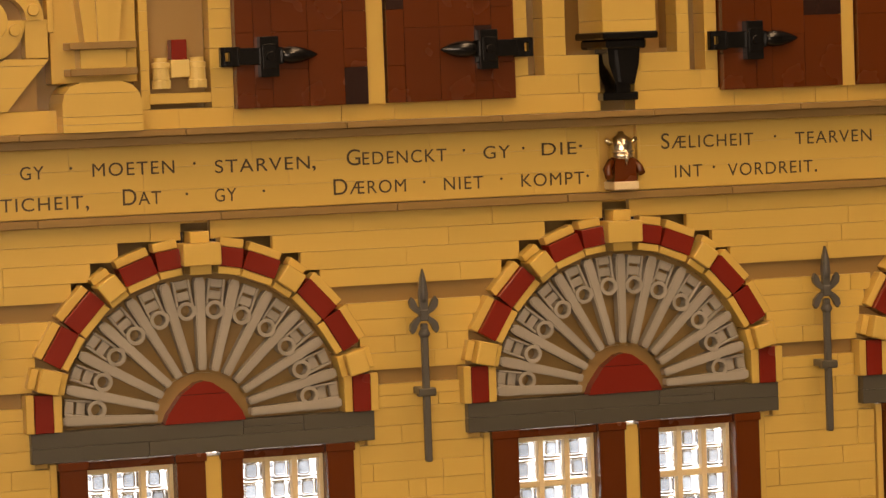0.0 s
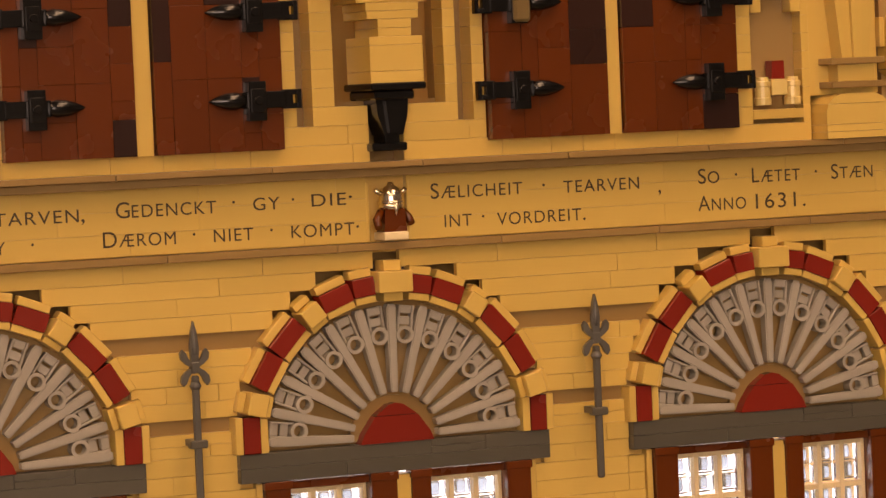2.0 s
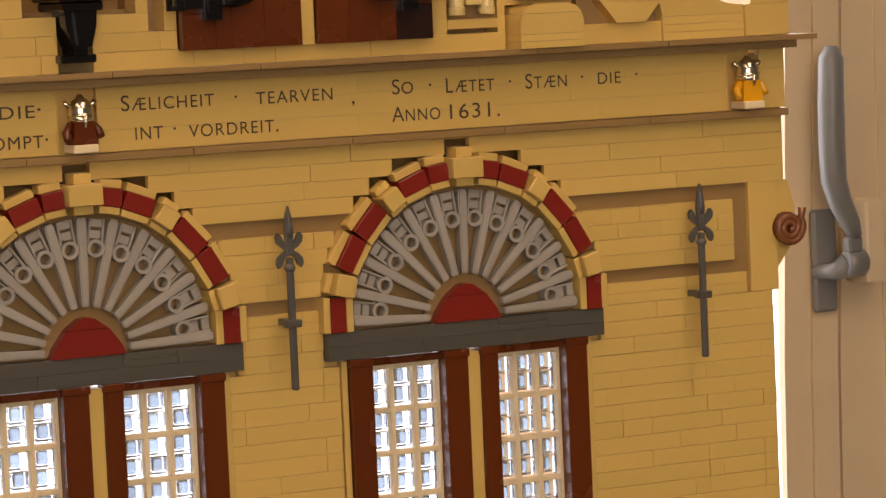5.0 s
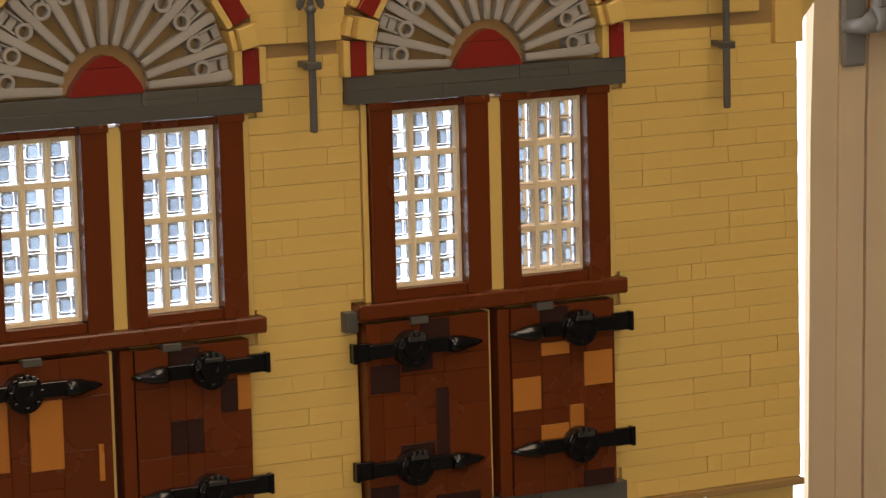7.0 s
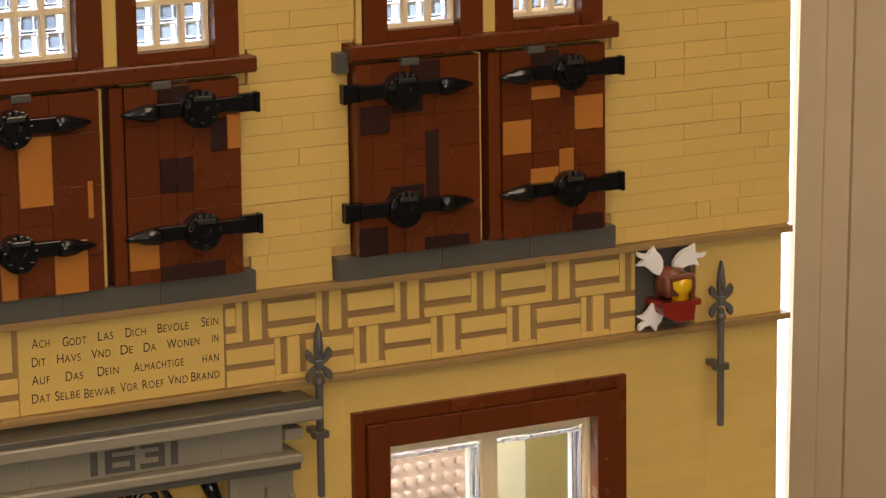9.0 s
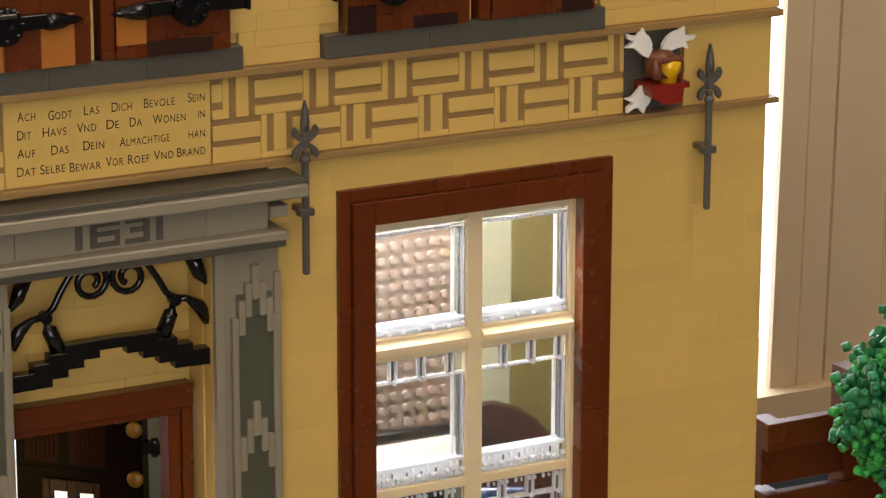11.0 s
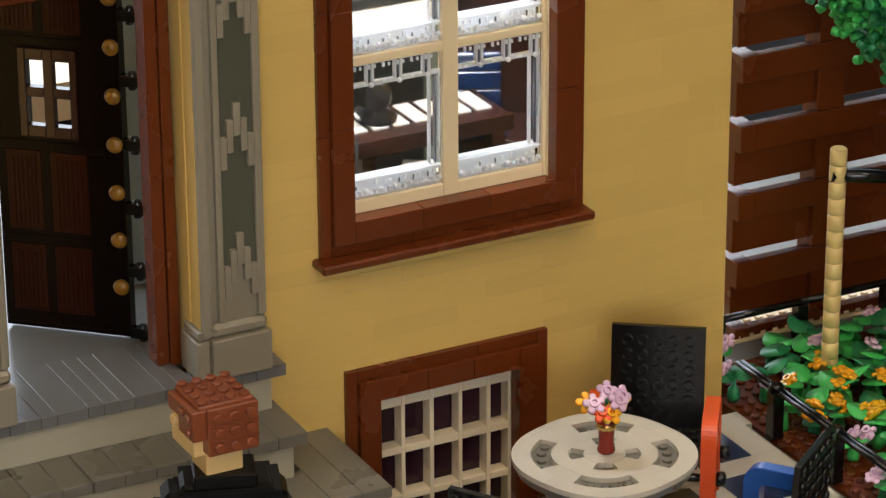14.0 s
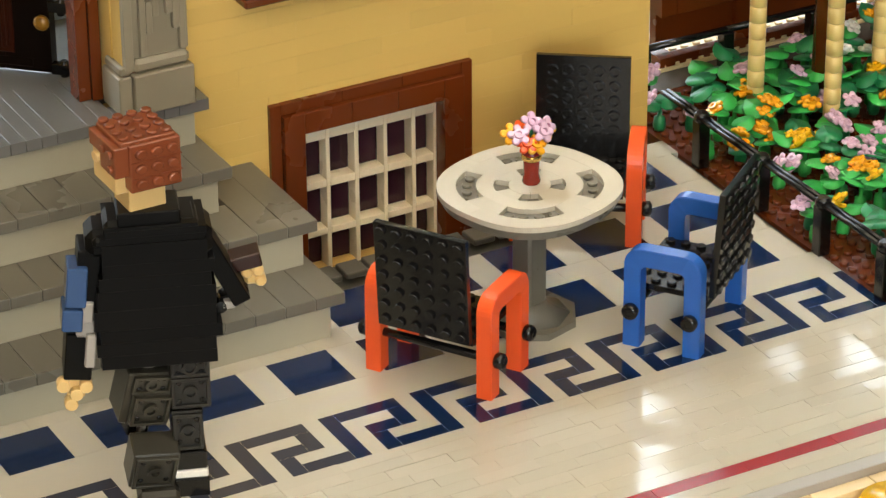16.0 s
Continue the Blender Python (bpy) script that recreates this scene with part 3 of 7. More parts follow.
            strip(y, y + 2.43, 41.62, 42.36, xa, xb)
            strip(y + 2.44, y + 2.74, 41.90, 43.66, xa, xb)
            strip(y + 3.08, y + 3.72, 41.90, 43.66, xa, xb)
            strip(y + 2.44, y + 4.04, 41.62, 41.89, xa, xb)
            k += 1
    weave(-30.4, -8.75)
    weave(-70, -40.5)


def arch(ax):
    a = thing("fan_arch", "dark red and tan block arch over a grey fan", "arch", (ax, 0, CZ), group="arches over the windows")
    for x0, x1, z0, z1 in ((-7.28, -2.4, -1.62, -0.99), (-2.4, 7.3, -1.62, -0.99), (-7.28, 1.6, -0.98, -0.34), (1.6, 4.2, -0.98, -0.66), (1.6, 4.2, -0.65, -0.34), (4.2, 7.3, -0.98, -0.34)):
        part("lintel_block", B(x0 + 0.008, x1 - 0.008, -0.42, 0.4, z0, z1, 0.02), DGREY, a, "dark grey lintel block")
    a.scale = (AW[ax], 1, 1)
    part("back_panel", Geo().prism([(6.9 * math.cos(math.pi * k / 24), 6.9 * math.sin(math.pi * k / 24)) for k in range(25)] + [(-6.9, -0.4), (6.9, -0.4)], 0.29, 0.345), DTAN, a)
    for side in (1, -1):
        for x0, x1, z0, z1, mat, nm, yy in ((6.35, 7.12, -0.33, 1.28, DRED, "voussoir", -0.62), (5.98, 6.34, -0.33, 1.22, TAN, "border_block", -0.56), (7.13, 7.48, -0.33, 1.30, TAN, "border_block", -0.56)):
            part(nm, B(side * x0, side * x1, yy, 0.3, z0, z1), mat, a)
    segs = [(10.8, 20.5, 1), (21.5, 35.5, 0), (36, 50.5, 0), (51.2, 60.2, 1), (61, 73.5, 0), (74.2, 83.2, 0)]
    RM = 6.75
    for side in (1, -1):
        for n, (s0, s1, tan) in enumerate(segs):
            mid, half = radians((s0 + s1) / 2), radians((s1 - s0) / 2)
            w = RM * math.tan(half) * 2 - 0.03
            ang = 90 - math.degrees(mid) + (1.5, -2.0, 1.5, 2.0, -1.5, -2.5)[n]
            m = Matrix.Translation((side * math.cos(mid) * RM * CM, 0, math.sin(mid) * RM * CM)) @ pose(0, 0, 0, 0, side * ang, 0)
            if tan:
                part("voussoir", B(-w / 2 + 0.05, w / 2 - 0.05, -0.98, 0.3, -0.44, 0.44, 0.05), TAN, a, m=m)
                part("border_block", B(-w * 0.40, w * 0.40, -0.45, 0.3, 0.47, 0.80), TAN, a, m=m)
                part("border_block", B(-w * 0.42, w * 0.42, -0.62, 0.3, -0.74, -0.46), TAN, a, m=m)
            else:
                part("voussoir", B(-w / 2, w / 2, -0.66, 0.3, -0.41, 0.41, 0.03), DRED, a, m=m)
                part("border_block", B(-w * 0.50, w * 0.50, -0.42, 0.3, 0.43, 0.80, 0.03), TAN, a, m=m)
                part("border_block", B(-w * 0.47, w * 0.47, -0.60, 0.3, -0.74, -0.42, 0.03), TAN, a, m=m)
    part("keystone", B(-0.82, 0.78, -1.15, 0.3, 6.35, 7.30, 0.04), TAN, a)
    part("keystone_foot", B(-0.48, 0.44, -0.75, 0.3, 5.95, 6.35), TAN, a)
    part("keystone_head", B(-0.42, 0.40, -0.75, 0.3, 7.30, 7.78), TAN, a)
    # dark brown slips stand in for the shade of the notches
    for x0, x1 in ((-1.25, -0.5), (0.5, 1.2)):
        part("shadow_gap", B(x0, x1, 0.2, 0.33, 7.1, 7.75, 0), DBROWN, a)
    bar = Geo()
    edge = [(0.12, 1.98), (0.17, 2.06), (0.225, 5.45), (0.215, 5.75), (0.14, 5.92)]
    for inset, y0, y1 in ((0.0, -0.36, 0.1), (0.05, -0.42, -0.34)):
        side = [(x - inset, z - (inset if z > 5 else -inset)) for x, z in edge]
        bar.prism(side + [(-x, z) for x, z in side[::-1]], y0, y1)
    bar = bar.mesh("fan_blade")
    bar.materials.append(FANGREY)
    hol = Geo().ring((0, -0.40, 4.55), "y", 0.26, 0.40, 0.6, 22).ring((0, -0.34, 4.55), "y", 0.24, 0.30, 0.5, 22)
    hol.box(-0.37, -0.26, -0.28, 0.1, 4.75, 5.86, 0.03).box(0.26, 0.37, -0.28, 0.1, 4.75, 5.86, 0.03).box(-0.27, 0.27, -0.12, 0.1, 4.98, 5.36, 0.03).box(-0.27, 0.27, -0.22, 0.1, 5.48, 5.86, 0.04)
    hm = hol.mesh("fan_connector")
    hm.materials.append(FANGREY)
    n = 12
    for k in range(n + 1):
        t = 180 * k / n
        if k in (0, n):
            t = 2.0 if k == 0 else 178.0
        part("fan_blade", bar, FANGREY, a, m=pose(0, 0, -0.001, 0, 90 - t, 0))
        if k < n:
            part("fan_connector", hm, FANGREY, a, m=pose(0, 0, -0.001, 0, 90 - 180 * (k + 0.5) / n, 0))
    # tan ring coloured dark tan for the shade it lies in
    part("hub_ring", Geo().prism([(2.05 * math.cos(math.pi * k / 16), 2.0 * math.sin(math.pi * k / 16) - 0.25) for k in range(17)], 0.12, 0.3), DTAN, a)
    part("hub", Geo().prism([(-1.72, -0.33), (1.72, -0.33), (1.55, 0.1), (1.0, 0.86), (-1.0, 0.86), (-1.55, 0.1)], -0.5, 0.2), DRED, a, "dark red hub block")
    part("hub_cap", Geo().prism([(-0.98, 0.88), (0.98, 0.88), (0.35, 1.34), (0.0, 1.42), (-0.35, 1.34)], -0.45, 0.2), DRED, a)
    return a


def bay_window(ax):
    w = thing("transom_window", "pair of bright panes in reddish-brown frames with tan grilles", "window", (ax, 0, 57.1), group="upper windows of the model")
    def post(x0, x1, cap=True):
        p = part("frame_post", B(x0, x1, -0.35, 1.4, -0.1, 8.95), BROWN, w)
        if cap:
            part("cap", B(x0 - 0.06, x1 + 0.06, -0.42, 0.3, 8.8, 9.16), BROWN, p)
    for x0, x1 in ((-6.15, -5.0), (-1.25, -0.05), (0.65, 1.55), (5.2, 6.35)):
        post(x0, x1)
    part("mullion", B(-0.05, 0.65, -0.2, 1.4, -0.2, 9.0), TAN, w, "tan middle strip")
    part("side_strip", B(-6.5, -6.2, -0.1, 1.4, -0.1, 9.1), TAN, w)
    part("side_strip", B(6.38, 6.72, -0.1, 1.4, -0.1, 9.1), TAN, w)
    for x0, x1 in ((-5.0, -1.25), (1.55, 5.2)):
        part("frame_head", B(x0, x1, -0.15, 1.4, 8.76, 9.1), BROWN, w)
        part("frame_foot", B(x0, x1, -0.15, 1.4, -0.05, 0.42), BROWN, w)
        wide = x1 - x0
        cell = (wide - 0.1) / 3
        gr = pierced(Geo(), x0, x1, 0.42, 8.76, 0.35, 0.75, [(x0 + 0.05 + cell * i + 0.12, x0 + 0.05 + cell * (i + 1) - 0.12, 0.62 + 2.03 * j, 2.41 + 2.03 * j) for i in range(3) for j in range(4)], 0.02)
        part("grille", gr, CREAM, w, "cream grille of twelve openings")
        if cell not in PANES:
            PANES[cell] = Geo().box(0.06, cell - 0.06, 0, 0.42, 0.03, 0.86, 0.07).mesh("pane")
            PANES[cell].materials.append(TINT)
            # grey core and slips imitate the refraction of a clear cell
            core = Geo().lathe([(0.10, 0.12), (0.22, 0.12), (0.27, 0.2), (0.27, 0.62), (0.22, 0.72), (0.10, 0.72)], (0, 0, 0), "z", 14)
            core.box(-0.62, -0.30, -0.05, 0.05, 0.50, 0.74, 0.03).box(-0.62, -0.22, -0.05, 0.05, 0.06, 0.12, 0.02)
            PANES["core"] = core.mesh("pane_core")
            PANES["core"].materials.append(REFRACT)
        for i in range(3):
            for j in range(4):
                for k in range(2):
                    ob = part("pane", PANES[cell], TINT, w, m=cpose(x0 + 0.05 + cell * i, 0.85, 0.64 + 2.03 * j + 0.88 * k))
                    so = part("pane_core", PANES["core"], REFRACT, ob, m=cpose(cell * (0.66 + 0.06 * ((i + 2 * j + k) % 3 - 1)), 0.75, 0))
                    ob.visible_shadow = so.visible_shadow = False
    part("window_sill", B(-7.15, 7.0, -0.85, 0.4, -0.78, -0.04, 0.08), BROWN, w, "rounded reddish-brown sill")
    w.scale = (AW[ax], 1, 1)
    part("sill_end", B(-7.75, -7.1, -0.5, 0.3, -1.3, -0.35), DGREY, w)
    return w


PANES = {}


def shutter(name, x, z, wide, high, seed, mirror, palette, hinges, hinge_out, grouped, patches=()):
    """A plank shutter of stepped tiles with black strap hinges; the hinges point away from its outer edge."""
    s = thing(name, "closed shutter of mixed brown tiles with black strap hinges", "shutter", (x, 0, z), group=grouped)
    rnd = random.Random(seed)
    cols = [0.0]
    while cols[-1] < wide - 0.9:
        cols.append(cols[-1] + rnd.choice((0.8, 1.6, 1.6)))
    cols[-1] = wide
    part("board", B(0, wide, -0.35, 0.2, 0, high, 0), BROWN, s)
    for a, b in zip(cols, cols[1:]):
        zz = 0.0
        while zz < high - 0.05:
            h = min(rnd.choice((0.8, 1.6, 2.4, 3.2, 3.2)), high - zz)
            if high - zz - h < 0.6:
                h = high - zz
            part("tile", B(a + 0.006, b - 0.006, -0.72 - rnd.choice((0, 0, 0.02)), -0.3, zz + 0.006, zz + h - 0.006, 0.012), rnd.choice(palette), s)
            zz += h
    for x0, x1, z0, z1, mat in patches:
        part("tile", B(max(x0, 0) + 0.01, min(x1, wide) - 0.01, -0.80, -0.7, max(z0, 0) + 0.01, min(z1, high) - 0.01, 0.02), mat, s)
    for hz in hinges:
        h = strap_hinge(hinge_out)
        base = 0.0 if not mirror else wide
        k = -1 if mirror else 1
        hs = part("hinge", h[0] if k > 0 else h[1], BLACK, s, "black strap hinge with pointed end", m=cpose(base, 0, hz))
        if hinge_out == "lower":
            if "crown" not in HINGES:
                HINGES["crown"] = Geo().box(-0.45, 0.45, -1.75, -1.3, 0.38, 0.62, 0.05).box(-0.38, -0.2, -1.72, -1.4, 0.6, 0.82, 0.03).box(-0.08, 0.1, -1.72, -1.4, 0.6, 0.88, 0.03).box(0.2, 0.4, -1.72, -1.4, 0.6, 0.8, 0.03).mesh("boss_crown")
                HINGES["crown"].materials.append(GUNMETAL)
            part("boss_crown", HINGES["crown"], GUNMETAL, hs, "glossy gunmetal crown", m=cpose(k * 2.15, 0, 0))
    return s


HINGES = {}


def strap_hinge(style):
    if style in HINGES:
        return HINGES[style]
    out = []
    for k in (1, -1):
        g = Geo()
        bx = lambda a, b, *r: g.box(min(k * a, k * b), max(k * a, k * b), *r)
        if style == "upper":
            bx(-0.75, -0.55, -1.05, -0.7, -0.42, 0.42); bx(-0.55, -0.3, -1.05, -0.7, 0.18, 0.42); bx(-0.55, -0.3, -1.05, -0.7, -0.42, -0.18)
            bx(-0.35, 0.1, -1.05, -0.7, -0.42, 0.42)
            bx(0.0, 2.0, -1.1, -0.7, -0.36, 0.36); bx(0.95, 1.75, -1.25, -0.7, -0.9, 0.82); bx(1.05, 1.65, -1.32, -0.7, -0.55, 0.5); g.cyl((k * 1.35, -1.42, -0.02), "y", 0.2, 0.2, 10)
            prof = [(0.30, 0.0), (0.33, 0.15), (0.38, 0.4), (0.34, 0.85), (0.22, 1.25), (0.10, 1.5), (0.03, 1.62)]
            t = Geo().lathe(prof, (0, 0, 0), "x", 12)
            g.merge(t, Matrix.Translation((k * 1.9, -1.0, 0)) @ (Matrix.Rotation(math.pi, 4, "Z") if k < 0 else Matrix.Identity(4)))
        else:
            bx(-0.85, 0.15, -1.0, -0.7, -0.42, 0.42); bx(-0.85, -0.65, -1.15, -0.7, -0.46, 0.46)
            bx(0.0, 4.2, -1.15, -0.7, -0.33, 0.33)
            g.cyl((k * 2.15, -1.45, -0.05), "y", 0.85, 0.8, 18)
            g.ring((k * 2.15, -1.6, 0.12), "y", 0.3, 0.6, 0.25, 14)
            for q in range(8):
                an = q * math.pi / 4
                g.box(k * 2.15 + 0.72 * math.cos(an) - 0.1, k * 2.15 + 0.72 * math.cos(an) + 0.1, -1.6, -1.3, 0.72 * math.sin(an) - 0.05, 0.72 * math.sin(an) + 0.15)
            t = Geo().lathe([(0.36, 0), (0.42, 0.3), (0.36, 0.8), (0.22, 1.2), (0.22, 1.35), (0.06, 1.75)], (0, 0, 0), "x", 12)
            g.merge(t, Matrix.Translation((k * 4.1, -1.0, -0.05)) @ (Matrix.Rotation(math.pi, 4, "Z") if k < 0 else Matrix.Identity(4)))
        me = g.mesh("hinge")
        me.materials.append(BLACK)
        out.append(me)
    HINGES[style] = out
    return out


def halberd(x, tip):
    h = thing("halberd", "dark grey halberd-shaped wall anchor", "wall anchor", (x, -1.2, tip - 8.35), group="wall anchors")
    part("shaft", Geo().box(-0.15, 0.15, -0.15, 0.15, 0.0, 6.0, 0.06), PEWTERD, h)
    part("clip", Geo().box(-0.40, 0.40, -0.22, 0.2, 2.85, 3.2, 0.05).box(-0.22, 0.22, 0.1, 1.1, 2.9, 3.2, 0.03), DGREY, h)
    part("blade", Geo().prism([(-0.14, 6.2), (-0.20, 7.25), (-0.12, 7.9), (0, 8.35), (0.12, 7.9), (0.20, 7.25), (0.14, 6.2)], -0.12, 0.12).lathe([(0.10, 6.9), (0.14, 7.3), (0.03, 8.2)], (0, -0.08, 0), "z", 8), PEWTERD, h)
    g = Geo()
    for s in (-1, 1):
        for k in (-1, 1):
            g.prism([(s * x, 6.35 + k * z) for x, z in ((0, 0.22), (0.16, 0.24), (0.30, 0.42), (0.40, 0.66), (0.54, 0.80), (0.66, 0.62), (0.62, 0.36), (0.42, 0.16), (0.16, 0.0))], -0.11, 0.11)
    g.lathe([(0.2, 5.4), (0.27, 5.55), (0.18, 5.75)], (0, 0, 0), "z", 12).box(-0.2, 0.2, -0.17, 0.17, 6.1, 6.6, 0.05)
    part("axe_head", g, PEWTERD, h)
    return h


house_shell()
front_walls()
for ax in AX:
    arch(ax)
    bay_window(ax)
MIX_LOW = [BROWN, BROWN, BROWN, BROWN, BROWN, DBROWN, DBROWN, NOUGAT]
PATCH = [
    [(0.15, 1.66, 5.71, 7.03, DBROWN), (1.77, 3.37, 6.59, 7.73, DBROWN), (3.49, 4.17, 2.31, 5.66, DBROWN), (1.64, 3.40, 2.33, 3.18, DBROWN), (0, 1.48, 0, 1.33, DBROWN), (3.39, 5.71, 0, 0.60, DBROWN), (2.77, 4.29, 7.96, 8.96, DBROWN)],
    [(0, 1.50, 4.06, 5.65, NOUGAT), (1.54, 3.06, 6.57, 7.19, NOUGAT), (3.84, 5.38, 4.91, 6.55, NOUGAT), (3.02, 3.79, 2.58, 4.08, NOUGAT), (1.46, 2.98, 2.50, 3.26, NOUGAT), (3.73, 5.4, 0, 0.80, DBROWN), (1.52, 3.03, 8.14, 8.9, DBROWN)],
    [(2.48, 4.05, 4.07, 7.22, NOUGAT), (3.97, 5.57, 0, 2.39, NOUGAT), (1.47, 2.25, 0, 1.68, NOUGAT), (5.66, 5.93, 3.31, 4.99, NOUGAT), (0.7, 1.5, 4.2, 7.6, NOUGAT)],
    [(1.60, 2.38, 4.06, 5.60, DBROWN), (2.4, 3.19, 4.06, 5.60, DBROWN), (4.89, 5.64, 5.76, 7.36, NOUGAT), (4.06, 4.88, 5.72, 7.19, DBROWN), (0, 1.43, 0.64, 2.32, NOUGAT), (1.47, 4.64, 0, 0.72, DBROWN), (1.6, 3.1, 8.1, 8.9, DBROWN)],
    [(1.2, 2.4, 4.0, 6.5, NOUGAT), (3.5, 5.0, 1.0, 2.4, DBROWN)], [(1.0, 2.0, 2.0, 3.5, DBROWN)]]
MIX_UP = [BROWN] * 6 + [DBROWN]
for n, ax in enumerate(AX):
    shutter("shutter", ax - 6.85, 47.15, 6.35, 9.0, 21 + n, False, [BROWN], (2.2, 7.75), "lower", "shutters below the windows", PATCH[2 * n])
    shutter("shutter", ax + 0.7, 47.15, 5.55, 8.95, 41 + n, True, [BROWN], (2.25, 7.85), "lower", "shutters below the windows", PATCH[2 * n + 1])
    sp = thing("shutter_posts", "narrow tan strip and brown post between the shutters", "post", (ax, 0, 47.15), group="posts between shutters")
    part("strip", B(-0.5, -0.2, -0.3, 0.2, 0, 9.0), TAN, sp)
    part("post", B(0.05, 0.68, -0.6, 0.2, 0, 9.0), BROWN, sp)
    part("backing", B(-0.6, 0.8, 0.15, 0.3, 0, 9.0, 0), DBROWN, sp)
    lw = thing("lower_sill", "dark grey sill below the shutters", "sill", (ax, 0, 46.05), group="grey sills")
    part("block", B(-7.85, -2.5, -0.5, 0.3, 0, 1.08), DGREY, lw)
    part("block", B(-2.5, 2.2, -0.5, 0.3, 0, 1.08), DGREY, lw)
    part("block", B(2.2, 6.95, -0.5, 0.3, 0, 1.08), DGREY, lw)
    for bx in (-4.6, 2.0):
        part("bracket", B(bx, bx + 0.9, -0.9, -0.3, 9.9, 10.25), DGREY, lw)
for hx, tip in ((-26.4, 73.6), (-45.55, 73.6), (-64.8, 73.6), (-4.65, 73.15), (-26.3, 44.45), (-4.6, 44.9)):
    halberd(hx, tip)


# ---- ground storey: large window, basement window, porch ----
def stepped_frame(w, x0, x1, z0, z1, foot):
    """Reddish-brown surround: a flat outer strip and a proud inner one, laid in bricks with fine joints."""
    o, i = 0.62, 1.78
    for nm, d0, d1, yf in (("outer", 0.0, o, -0.30), ("inner", o + 0.004, i, -0.62)):
        a0, a1, t0, b0 = x0 + d0, x1 - d0, z1 - d0, z0 + (d0 if foot else 0)
        bars = [(a0, a0 + d1 - d0, b0, t0), (a1 - (d1 - d0), a1, b0, t0)]
        heads = [(a0 + d1 - d0, a1 - (d1 - d0), t0 - (d1 - d0), t0)]
        if foot:
            heads.append((a0 + d1 - d0, a1 - (d1 - d0), b0, b0 + d1 - d0))
        for u, v, lo, hi in bars:
            n = max(1, round((hi - lo) / 6.4))
            for k in range(n):
                part(nm + "_side", B(u, v, yf, 1.2, lo + (hi - lo) * k / n + 0.004, lo + (hi - lo) * (k + 1) / n - 0.004, 0.03), BROWN, w)
        for u, v, lo, hi in heads:
            for k in range(3):
                part(nm + "_rail", B(u + (v - u) * k / 3 + 0.004, u + (v - u) * (k + 1) / 3 - 0.004, yf, 1.2, lo, hi, 0.03), BROWN, w)


